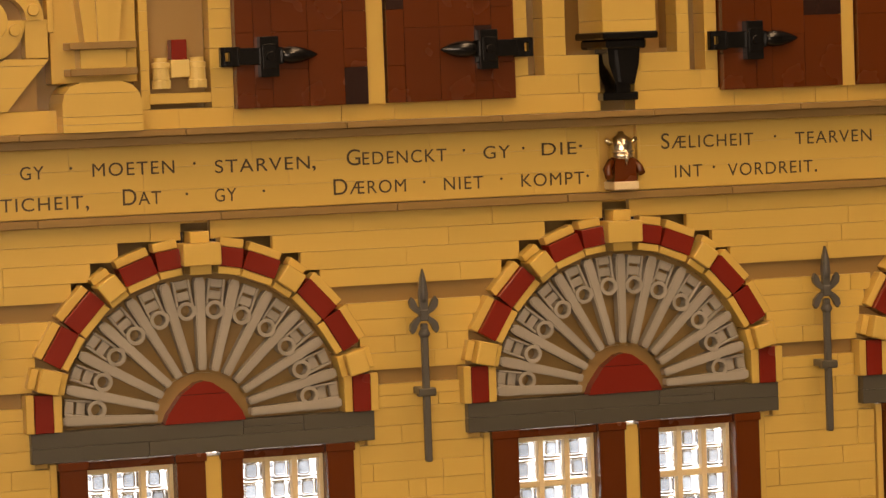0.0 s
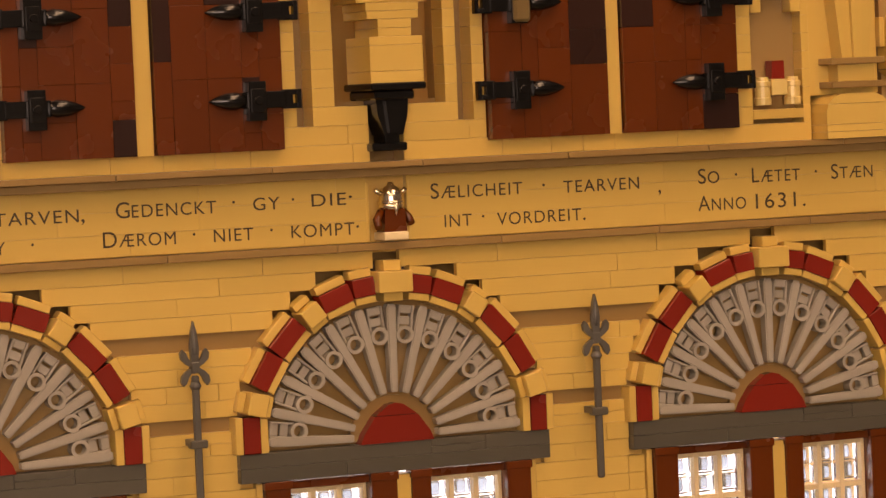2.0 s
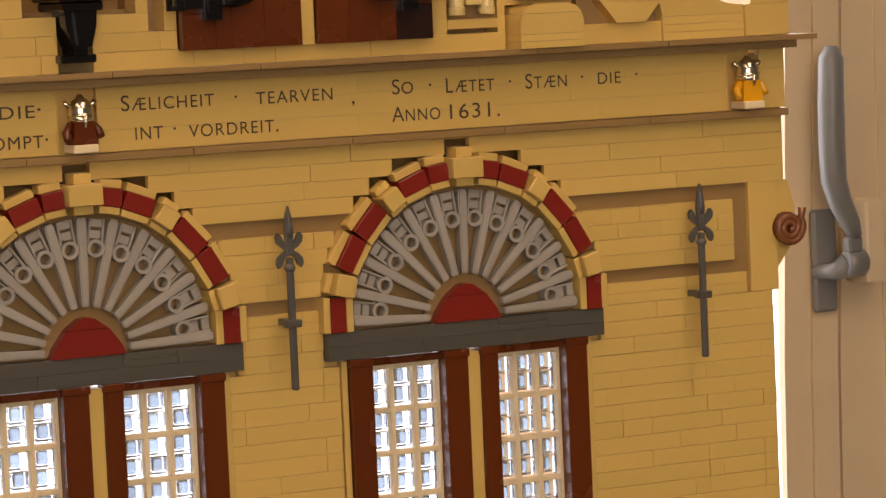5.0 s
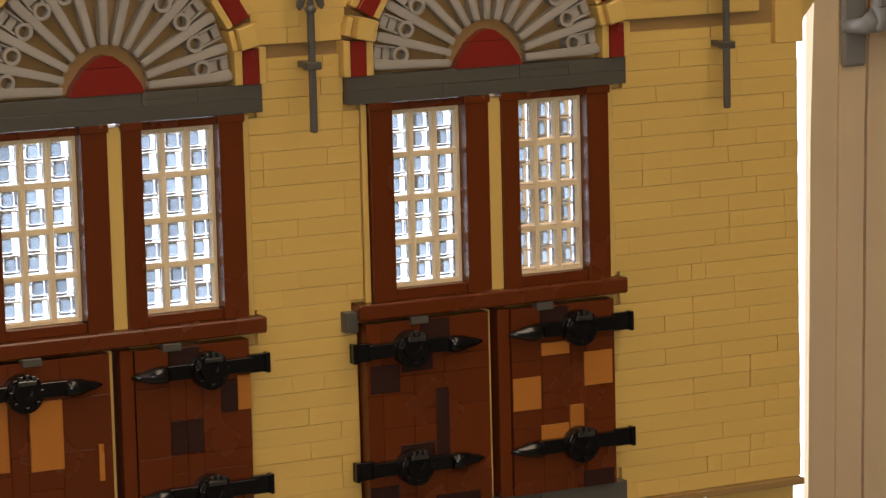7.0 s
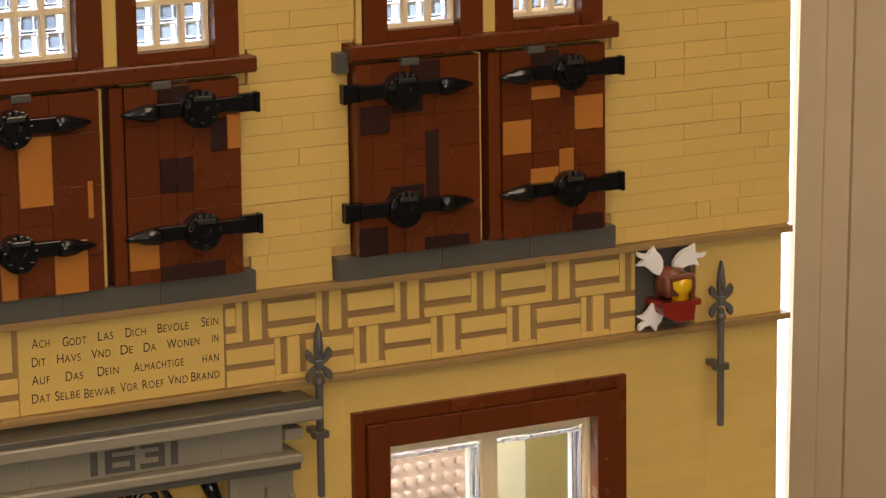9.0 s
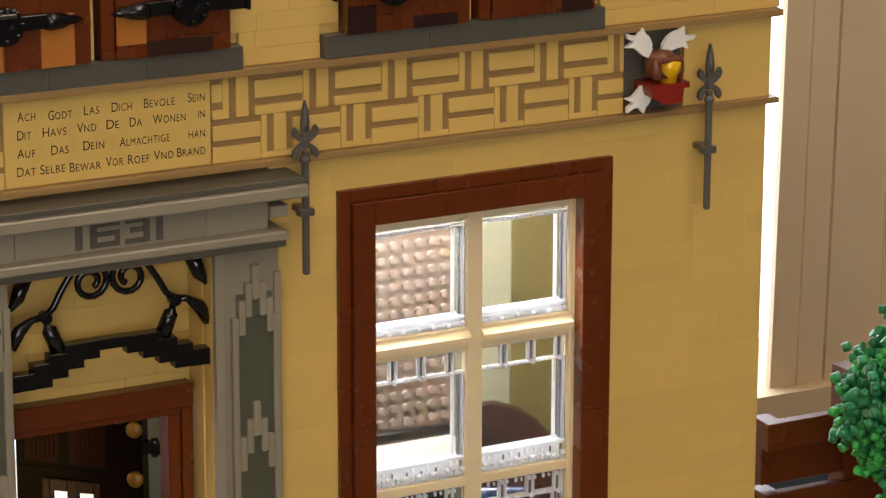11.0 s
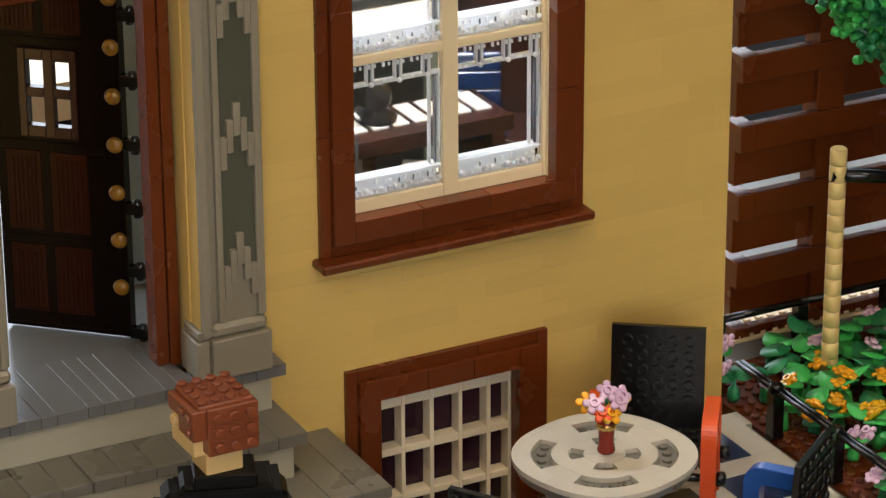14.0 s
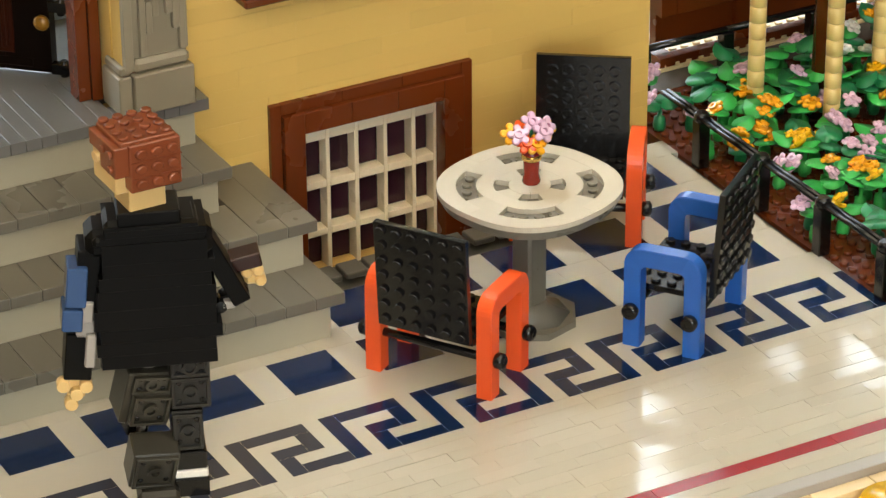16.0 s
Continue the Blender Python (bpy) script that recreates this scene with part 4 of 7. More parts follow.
def ground_window():
    w = thing("ground_window", "tall six-pane cream window in a reddish-brown frame", "window", (-16.6, 0, 14.1))
    x0, x1 = -7.58, 7.2
    stepped_frame(w, x0, x1, 0.0, 25.5, True)
    part("window_sill", B(x0 - 0.35, x1 + 0.2, -1.3, 0.3, -0.46, 0.0, 0.1), BROWN, w, "projecting reddish-brown sill")
    a, b = x0 + 1.82, x1 - 1.82
    part("sash_lining", B(b, b + 0.06, 0.2, 1.2, 1.78, 23.72), CREAM, w)
    cols = ((a + 0.12, -0.46), (0.40, b - 0.2))
    rows = ((2.42, 9.50), (9.95, 16.50), (17.66, 23.12))
    sash = pierced(Geo(), a, b, 1.78, 23.72, 0.35, 0.95, [(c[0], c[1], r[0], r[1]) for c in cols for r in rows], 0.03)
    part("sash", sash, CREAM, w, "cream sash with six openings")
    for c in cols:
        part("drip_rail", Geo().prism([(0.35, 17.5), (0.0, 17.25), (0.0, 16.95), (0.35, 16.82)], c[0] - 0.1, c[1] + 0.1, "x"), CREAM, w)
    for c in cols:
        for k, r in enumerate(rows):
            rb = random.Random(int(100 + 10 * k + c[0]))
            ob = part("pane", Geo().box(c[0] + 0.02, c[1] - 0.02, 0.56, 0.66, r[0] + 0.02, r[1] - 0.02, 0.01), CLEAR, w, "clear plastic pane with moulded rims")
            ob.visible_shadow = False
            rim, bead, bar = Geo(), Geo(), Geo()
            low = 0.62 if k == 2 else 1.10
            # pale foot of the pane; white beads at stud pitch imitate its glints
            rim.box(c[0] + 0.03, c[1] - 0.03, 0.70, 1.25, r[0] + 0.03, r[0] + 0.16, 0.04)
            rim.box(c[0] + 0.03, c[1] - 0.03, 0.70, 1.25, r[0] + low - 0.30, r[0] + low, 0.05)
            rim.box(c[0] + 0.03, c[1] - 0.03, 1.10, 1.25, r[0] + 0.16, r[0] + low - 0.30, 0.03)
            rim.box(c[0] + 0.03, c[1] - 0.03, 0.50, 0.68, r[0] + low - 0.12, r[0] + low - 0.04, 0.02)
            n = int((c[1] - c[0]) / 0.8)
            for q in range(n + 1):
                x = c[0] + 0.2 + (c[1] - c[0] - 0.4) * q / n
                bead.lathe([(0.03, -0.13), (0.12, -0.08), (0.14, 0.02), (0.1, 0.1), (0.03, 0.13)], (x, 0.46, r[0] + (0.20 if k == 2 else 0.42) + rb.uniform(-0.03, 0.03)), "y", 10)
                if k < 2:
                    for dx in (-0.26, 0.24):
                        if c[0] + 0.1 < x + dx < c[1] - 0.1:
                            bead.box(x + dx - 0.08, x + dx + 0.08, 0.48, 0.66, r[0] + 0.16, r[0] + 0.38 + rb.uniform(-0.06, 0.1), 0.02)
                            if dx > 0 and rb.random() < 0.6:
                                bar.box(x + dx - 0.04, x + dx + 0.03, 0.52, 0.64, r[0] + 0.50, r[0] + 0.70 + rb.uniform(-0.1, 0.1), 0.01)
                            elif rb.random() < 0.7:
                                bead.box(x + dx - 0.06, x + dx + 0.06, 0.50, 0.64, r[0] + 0.62, r[0] + 0.84 + rb.uniform(-0.1, 0.08), 0.02)
            # head of the pane: clear clips with dark slots between them
            top = 0.42 if k == 2 else 1.25
            rim.box(c[0] + 0.03, c[1] - 0.03, 0.62, 0.90, r[1] - top, r[1] - top + (0.16 if k else 0.22), 0.04)
            rim.box(c[0] + 0.03, c[1] - 0.03, 0.66, 0.80, r[1] - 0.14, r[1] - 0.03, 0.03)
            step = 1.55
            q = 0
            while c[0] + 0.5 + 0.5 * step * q < c[1] - 0.3:
                x = c[0] + 0.5 + 0.5 * step * q
                if k < 2 and q % 2:
                    bar.box(x - 0.06, x + 0.06, 0.60, 0.78, r[1] - top + 0.15, r[1] - 0.05, 0.01)
                    rim.box(x - 0.20, x - 0.09, 0.54, 0.84, r[1] - top + 0.15, r[1] - 0.08, 0.02)
                    rim.box(x + 0.10, x + 0.24, 0.54, 0.84, r[1] - top + 0.15, r[1] - 0.08, 0.02)
                    bead.lathe([(0.03, -0.12), (0.13, -0.06), (0.13, 0.06), (0.03, 0.12)], (x + 0.02, 0.46, r[1] - top + 0.10), "y", 10)
                else:
                    bead.box(x - 0.14, x + 0.12, 0.50, 0.64, r[1] - top + 0.06, r[1] - top + 0.22, 0.03)
                if k == 0:
                    bead.box(x - 0.10, x + 0.04, 0.50, 0.64, r[1] - 0.36, r[1] - 0.12, 0.03)
                    bead.box(x + 0.22, x + 0.34, 0.50, 0.64, r[1] - 0.34, r[1] - 0.16, 0.03)
                q += 1
            # upright pale edges imitate side reflections of the pane
            for xa, xb in ((c[0] + 0.03, c[0] + 0.10), (c[1] - 0.16, c[1] - 0.04), (c[1] - 0.62, c[1] - 0.56)):
                rim.box(xa, xb, 0.60, 0.95, r[0] + low, r[1] - top, 0.015)
            bar.box(c[1] - 0.30, c[1] - 0.22, 0.70, 0.95, r[0] + low, r[1] - top, 0.01)
            part("rim_slot", bar, SLOT, ob, "dark slots in the rim")
            part("pane_rim", rim, FROST, ob, "clear moulded rim, whitened for its sparkle")
            part("rim_bead", bead, GLINT, ob, "white beads standing in for glints on the rim")


def parlour():
    """What shows through the tall window."""
    st = thing("studded_screen", "light brown panel covered with pale studs in the parlour", "panel", (-14.0, 12.0, 22.5))
    part("panel", B(-5.5, 2.0, 0.0, 0.8, 0.0, 18.0, 0.02), SCREEN, st)
    for i in range(10):
        for j in range(24):
            part("stud", STUD, STUDC, st, m=cpose(-5.1 + i * 0.74, -0.18, 0.5 + j * 0.74))
    part("ledge", B(-5.8, 2.05, -0.6, 0.8, -2.0, -0.62, 0.08), PURE, st, "white ledge")
    part("ledge_cap", B(-5.6, 2.05, -0.2, 0.8, -0.6, 0.0, 0.05), CHARCOAL, st, "charcoal strip")
    part("stand", B(-5.4, 2.0, 0.3, 0.8, -13.0, -2.0), CHARCOAL, st, "charcoal stand")
    t = thing("parlour_table", "dark brown slatted table laid with white strips in the parlour", "table", (-14.2, 7.6, 9.45))
    part("tabletop", B(-4.9, 3.9, -1.7, 2.2, 7.4, 7.75), MAROON, t)
    for q in range(7):
        part("runner", B(-4.7 + 1.2 * q, -3.8 + 1.2 * q, -0.7, 1.9, 7.75, 7.86), PURE, t, "white strip")
    part("tabletop_edge", B(-5.0, 4.0, -2.0, -1.7, 6.9, 7.8), MAROON, t)
    for x, y in ((-4.2, -1.2), (3.3, -1.2), (-4.2, 1.8), (3.3, 1.8)):
        part("leg", B(x - 0.4, x + 0.4, y - 0.4, y + 0.4, 0, 7.4), MAROON, t)
    bn = thing("parlour_bench", "low dark bench with white slats before the table", "bench", (-14.6, 4.4, 9.45), -34)
    part("seat", B(-2.6, 2.6, -0.8, 0.8, 5.6, 6.0), MAROON, bn)
    for q in range(2):
        part("slat", B(-2.5, 2.4, -0.72 + 0.85 * q, -0.12 + 0.85 * q, 6.0, 6.12), PURE, bn, "white slat")
    for x in (-2.2, 1.7):
        part("leg", B(x, x + 0.5, -0.6, 0.6, 0, 5.6), MAROON, bn)
    cs = thing("candlestick", "black candlestick standing on the table", "candlestick", (-16.9, 7.9, 17.31))
    part("foot", Geo().lathe([(0.95, 0), (1.0, 0.3), (0.55, 0.55), (0.5, 0.8), (0.72, 1.1), (0.7, 1.7), (0.45, 2.1), (0.2, 2.3)], (0, 0, 0), "z", 16), BLACK, cs)
    part("arm", Geo().tube([(-0.3, 0, 0.9), (-1.1, -0.3, 0.6), (-1.35, -0.3, 1.0)], 0.24, 8), BLACK, cs)
    c = thing("armchair", "dark brown armchair with a dark blue slatted seat", "chair", (-9.5, 9.2, 9.45), -24)
    part("seat", B(-2.1, 2.1, -2.4, 1.6, 5.0, 5.8), MAROON, c)
    part("seat_pad", B(-1.9, 0.6, -2.3, 1.3, 5.8, 6.2, 0.1), NAVYLIT, c, "dark blue seat pad")
    for q in range(3):
        part("cushion", B(-1.9, 0.5, 1.2, 1.6, 6.3 + 1.05 * q, 7.28 + 1.05 * q, 0.05), NAVYLIT, c, "dark blue back cushion")
    part("backrest", Geo().prism([(-2.2, 4.6), (2.3, 4.6), (2.3, 11.6), (1.2, 12.9), (0.2, 13.6), (-1.2, 14.0), (-1.9, 13.8), (-2.2, 13.2)], 1.6, 2.3), MAROON, c)
    part("back_rail", Geo().prism([(-1.9, 12.6), (1.9, 11.0), (1.9, 11.5), (-1.9, 13.2)], 1.35, 1.7), MAROON, c)
    for x, top in ((-2.6, 6.0), (1.9, 9.2)):
        part("arm", B(x, x + 0.6, -2.4, 2.0, 5.0, top, 0.15), MAROON, c)
        part("leg", B(x, x + 0.6, -2.3, -1.7, 0, 5.0), MAROON, c)
    pw = thing("parlour_partition", "olive and pale tan partition inside the house, one panel added to block light", "wall", (0, 0, 0), kind="structure")
    part("panel", B(-7.75, -2.3, 13.2, 14.0, 9.45, 42.9, 0), OLIVE2, pw)
    part("panel", B(-11.9, -7.8, 13.2, 14.0, 9.45, 42.9, 0), SAGE, pw)
    part("panel", B(-26.5, -17.0, 14.2, 15.0, 9.45, 42.9, 0), PURE, pw)
    # unseen panel added to keep the parlour light off the entrance door
    part("panel", B(-27.0, -26.55, 1.85, 14.2, 9.45, 42.9, 0), SAGE, pw)
    part("panel", B(-29.9, -27.2, 11.0, 11.4, 9.45, 42.9, 0), GREYBLUE, pw)


STUDC = plastic("pale_brown_plastic", (0.20, 0.155, 0.125), 0.25, 0.06)
SCREEN = plastic("light_brown_plastic", (0.135, 0.10, 0.076), 0.3, 0.04)
STUD = Geo().cyl((0, 0, 0), "y", 0.235, 0.18, 10).mesh("stud")
STUD.materials.append(STUDC)
NAVYLIT = plastic("deep_blue_plastic", (0.006, 0.022, 0.070), 0.2, 0.1)
GREYBLUE = plastic("pale_blue_grey_plastic", (0.34, 0.40, 0.44), 0.2, 0.05)
SAGE = plastic("sage_plastic", (0.21, 0.215, 0.15), 0.35, 0.03)
PLUM = plastic("plum_plastic", (0.030, 0.008, 0.016), 0.2, 0.2)
OLIVE2 = plastic("olive_plastic", (0.085, 0.076, 0.030), 0.35, 0.04)


def basement_window():
    w = thing("basement_window", "wide cream basement grille in a reddish-brown frame", "window", (-17.0, 0, 0))
    stepped_frame(w, -5.92, 5.6, -2.4, 7.65, False)
    wide = ((-4.1, -2.58), (-2.35, -0.95), (-0.70, 0.72), (0.95, 2.35), (2.60, 3.62))
    tall = ((-3.0, -0.60), (-0.22, 2.12), (2.54, 4.85))
    part("grille", pierced(Geo(), -4.12, 3.82, -3.2, 5.85, 0.3, 1.1, [(*a, *b) for a in wide for b in tall], 0.03), GRILLE, w, "cream grille")
    rp = random.Random(12)
    for a in wide:
        for b in tall:
            part("pane", B(a[0], a[1], 1.12, 1.2, b[0], b[1], 0.01), PLUM, w, "dark plum glossy pane", m=cpose(0, 0, 0, rp.uniform(-0.6, 0.6), 0, rp.uniform(-0.5, 0.5)))


def porch():
    p = thing("porch", "grey stone-coloured door surround with pillars and entablature", "door surround")
    # entablature
    part("architrave", B(PX - 8.6, -27.65, -2.0, 0.4, 37.85, 38.2), DGREY, p)
    part("moulding", B(PX - 8.6, -27.6, -2.2, 0.4, 38.2, 38.65, 0.08), PGREY, p)
    for k in range(5):
        part("frieze_block", B(PX - 8.2 + 3.08 * k + 0.006, PX - 5.12 + 3.08 * k - 0.006, -1.4, 0.4, 38.65, 40.2, 0.015), PGREY, p)
    part("frieze_end", B(-28.3, -27.4, -1.7, 0.4, 39.2, 39.75), PGREY, p)
    part("cornice", B(PX - 9.0, -26.6, -2.3, 0.4, 40.15, 40.75, 0.08), PGREY, p)
    part("cornice_top", B(PX - 9.0, -26.7, -2.0, 0.4, 40.75, 41.05), DGREY, p)
    for x0, x1, z0, z1 in ((-37.75, -37.4, 38.8, 40.05), (-33.85, -33.5, 38.8, 40.05),
                           (-37.05, -36.7, 38.8, 40.05), (-36.7, -35.6, 39.75, 40.05), (-36.7, -35.6, 39.3, 39.55), (-36.7, -35.6, 38.8, 39.05), (-35.85, -35.6, 39.05, 39.3),
                           (-35.35, -34.46, 39.75, 40.05), (-35.1, -34.46, 39.3, 39.55), (-35.35, -34.46, 38.8, 39.05), (-34.45, -34.15, 38.8, 40.05)):
        part("date_stroke", B(x0, x1, -1.44, -1.36, z0, z1, 0.01), DGREY, p)
    # pillars
    for px in (-30.9, PX - 8.65):
        part("pillar", B(px, px + 3.2, -1.2, 0.4, 11.4, 37.85), PGREY, p)
        part("pillar_base", B(px + 0.2, px + 3.35, -1.75, 0.6, 9.62, 11.7, 0.06), PGREY, p)
        part("pillar_base", B(px - 0.5, px + 0.18, -1.45, 0.6, 9.62, 11.6, 0.06), PGREY, p)
        part("pillar_foot_cap", B(px + 0.3, px + 3.25, -1.55, 0.6, 11.7, 12.4, 0.2), PGREY, p)
        part("pillar_foot_cap", B(px - 0.35, px + 0.28, -1.3, 0.6, 11.6, 12.1, 0.1), PGREY, p)
        part("side_strip", B(px - 0.1, px + 0.35, -1.4, 0.4, 11.8, 37.85), PGREY, p)
        part("edge_strip", B(px + 2.9, px + 3.25, -1.35, 0.4, 12.5, 36.5), PGREY, p)
        mx, u = px + 1.92, 0.833
        part("recess", B(mx - 0.9, mx + 0.9, -1.26, -1.15, 15.3, 35.6, 0), OLIVE, p)
        for k in range(4):
            zt = 37.0 - 6.67 * k
            part("stepped_strip", B(mx - 0.19, mx + 0.19, -1.5, -1.1, zt - 2 * u, zt, 0.025), PGREY, p)
            for s in (-1, 1):
                for j, (d0, d1) in enumerate(((0.195, 0.53), (0.535, 0.87))):
                    part("stepped_strip", B(mx + s * d0, mx + s * d1, -1.48, -1.1, max(12.5, zt - (3 + j) * u), zt - (1 + j) * u, 0.025), PGREY, p)
        for s in (-1, 1):
            part("rail_strip", B(mx + s * 0.875, mx + s * 1.2, -1.46, -1.1, 12.5, 37.0 - 3 * u, 0.025), PGREY, p)
    # tan recess round the door
    d = thing("door_recess", "tan tiled recess round the entrance", "wall", kind="structure")
    part("jamb", B(-31.03, -29.4, -1.06, 1.9, 9.6, 37.85, 0.05), TAN, d)
    part("jamb_corner", B(-31.1, -30.6, 0.0, 1.6, 9.6, 37.85, 0.04), TAN, d)
    part("jamb", B(PX - 6.9, PX - 5.45, -0.9, 4.0, 9.6, 37.85, 0.05), TAN, d)
    tiles(d, PX - 6.0, -29.9, 30.4, 37.9, [], TAN, (-50, -20, 0, 60), 31, y=1.7, lengths=(3, 4, 6), row=0.9)
    part("soffit", B(PX - 6.0, -29.9, -0.9, 3.0, 37.5, 37.8, 0), TANB, d)
    # iron scroll work
    s = thing("scroll_grille", "black iron-like scroll work above the door", "grille", (PX, -0.4, 0))

    def curl(cx, cz, r, a0, a1, k):
        return [(cx + k * rr * math.cos(a), 0, cz + rr * math.sin(a)) for i in range(22) for a in [radians(a0 + (a1 - a0) * i / 21)] for rr in [r * (1 - 0.68 * i / 21)]]
    ax = -0.28
    for k in (-1, 1):
        part("scroll", Geo().tube([(ax + k * 3.15, 0, 35.6), (ax + k * 2.75, 0, 35.95), (ax + k * 2.4, 0, 36.6), (ax + k * 1.95, 0, 37.3)] + curl(ax + k * 0.95, 36.95, 0.98, 42, 600, k), 0.165, 8), BLACK, s)
        part("stem", Geo().tube([(ax + k * 3.15, 0, 35.6), (ax + k * 3.8, 0, 35.5), (ax + k * 4.35, 0, 35.1), (ax + k * 4.9, 0, 34.35)], [0.18, 0.17, 0.32, 0.36], 8), BLACK, s)
        part("stem_clip", Geo().cyl((ax + k * 3.15, -0.3, 35.55), "y", 0.28, 0.6, 10), BLACK, s)
        part("post", Geo().tube([(ax + k * 3.12, 0, 35.5), (ax + k * 3.05, 0, 35.1), (ax + k * 2.98, 0, 34.95), (ax + k * 2.55, 0, 33.95)], [0.17, 0.17, 0.36, 0.40], 8), BLACK, s)
        part("corner_leaf", Geo().tube([(ax + k * 4.05, 0, 37.6), (ax + k * 4.45, 0, 36.6), (ax + k * 4.75, 0, 36.2), (ax + k * 5.2, 0, 36.0)], [0.40, 0.34, 0.16, 0.13], 8), BLACK, s)
        for i in range(7):
            a, b = max(0.0, 0.78 * i - 0.12), 0.78 * i + 0.80
            top = 34.22 - 0.01 * i - 0.36 * max(0, min(i, 5) - 2)
            part("garland_block", B(ax + k * a, ax + k * b, -0.32 - 0.01 * i, 0.3, 33.72 - 0.33 * min(i, 4) - 0.02 * i, top, 0.02), BLACK, s)
    # door
    f = thing("door_frame", "reddish-brown frame of the entrance", "door frame", (0, 1.4, 9.6))
    part("head", B(-41.2, -31.22, -0.5, 0.5, 20.15, 21.3), BROWN, f)
    part("head_bead", B(-41.2, -31.5, -0.3, 0.6, 19.78, 20.14), BROWN, f)
    part("side", B(-32.45, -31.82, -0.3, 0.8, 0, 19.78), BROWN, f)
    part("side", B(-31.81, -31.26, -0.5, 0.8, 0, 20.14), BROWN, f)
    part("side", B(-41.2, -40.4, -0.5, 0.8, 0, 19.78), BROWN, f)
    dr = thing("entrance_door", "dark brown panelled door standing ajar, with round amber knobs", "door", (-32.0, 4.5, 9.6), -42.6)
    part("leaf", pierced(Geo(), -7.0, -0.42, 0.05, 19.4, 0, 0.8, [(-5.35, -2.85, 10.8, 14.6)], 0.03), EBONY, dr)
    for x0, x1 in ((-6.5, -4.7), (-4.2, -2.3)):
        for z0, z1 in ((1.0, 4.6), (5.4, 9.6), (15.8, 18.8)):
            pn = part("panel", B(x0, x1, -0.06, 0.02, z0, z1, 0.04), WALNUT, dr, "grained dark brown panel")
            for q in range(6):
                xq = x0 + 0.2 + (x1 - x0 - 0.4) * (q + 0.5) / 6
                part("grain", B(xq - 0.07, xq + 0.07, -0.10 - 0.02 * (q % 2), -0.05, z0 + 0.15 + 0.1 * (q % 3), z1 - 0.2 - 0.12 * ((q + 1) % 3), 0.03), WALNUT, pn)
    for z in (0.3, 4.7, 9.7, 15.1, 18.9):
        part("rail", B(-6.9, -1.4, -0.05, 0.02, z, z + 0.45, 0.03), EBONY, dr)
    part("window_grille", pierced(Geo(), -5.6, -2.6, 10.4, 15.0, -0.2, 0.3, [(-5.2, -4.3, 11.0, 12.5), (-3.8, -2.95, 11.0, 12.5), (-5.2, -4.3, 13.0, 14.4), (-3.8, -2.95, 13.0, 14.4)], 0.04), MAROON, dr)
    for k in range(7):
        part("knob", Geo().lathe([(0.15, -0.02), (0.38, -0.10), (0.42, -0.26), (0.34, -0.38), (0.1, -0.45)], (-0.74, 0, 17.95 - 2.52 * k), "y", 14), KNOB, dr, "round amber knob")
    for k in range(6):
        part("hinge_pin", Geo().box(-0.5, 0.9, 0.0, 0.45, 16.7 - 3.35 * k, 17.3 - 3.35 * k, 0.05).cyl((0.15, 0.2, 16.55 - 3.35 * k), "z", 0.2, 0.9, 10), BLACK, dr)


# white of the beads that imitate glints on the rims
GLINT = milky("glint_white_plastic", (0.96, 0.98, 1.0), 0.06, 0.1, 0.4)
KNOB = plastic("ochre_plastic", (0.21, 0.095, 0.003), 0.36, 0.05)
EBONY = plastic("blackish_brown_plastic", (0.0045, 0.0018, 0.0010), 0.3, 0.1)
EBONY.node_tree.nodes["Principled BSDF"].inputs["Specular IOR Level"].default_value = 0.12
MAROON = plastic("dark_maroon_plastic", (0.030, 0.010, 0.007), 0.26, 0.05)
RISER = plastic("riser_grey_plastic", (0.38, 0.345, 0.250), 0.3, 0.03)
WALNUT = plastic("walnut_plastic", (0.022, 0.0042, 0.0014), 0.3, 0.1)
WALNUT.node_tree.nodes["Principled BSDF"].inputs["Specular IOR Level"].default_value = 0.16


def stairs():
    s = thing("front_steps", "grey stone-coloured steps and landing before the entrance", "steps")
    levels = ((9.6, -1.5, -26.75, PX - 13), (7.2, -4.45, -27.0, PX - 13), (4.8, -7.3, -23.9, PX - 16), (2.4, -10.5, -24.1, PX - 16))
    for k, (z, yf, xr, xl) in enumerate(levels):
        part("riser", Geo().box(xl + 0.5, xr - 0.7, yf + 0.25, 0.3, z - 2.4, z - 0.62, 0.02), RISER, s, "light grey riser")
        rnd = random.Random(60 + k)
        x = xr
        back = 0.3 if k < 2 else levels[k - 1][1] + 0.8
        if k == 0:
            back = 4.0
        while x > xl:
            w = 1.6 if k else 0.8 * rnd.choice((1, 2))
            yb_ = back
            if k >= 2 and x > -26.7:
                yb_ = 0.0
            if k == 0 and x > -30.8:
                yb_ = -0.05
            part("tread_tile", B(x - w + 0.012, x - 0.012, yf, yb_, z - 0.62, z - rnd.choice((0, 0, 0.015)), 0.012 if k == 0 else 0.03), MGREY if k == 0 else DG2, s)
            x -= w
    for k in range(8):
        x = -11.6 - 1.45 * k
        part("well_slab", B(x - 1.2, x, -5.6, -4.25, 0.0, 0.32, 0.05), DGREY, s, m=cpose(0, 0, 0, 0, 0, 0))
    return s


# navy greyed in its colour to imitate a reflection
NAVY_SHEEN = plastic("navy_sheen_plastic", (0.040, 0.043, 0.058), 0.14, 0.06, bump=0.006)
DG2 = plastic("mid_grey_plastic", (0.140, 0.128, 0.100), 0.28, 0.05)


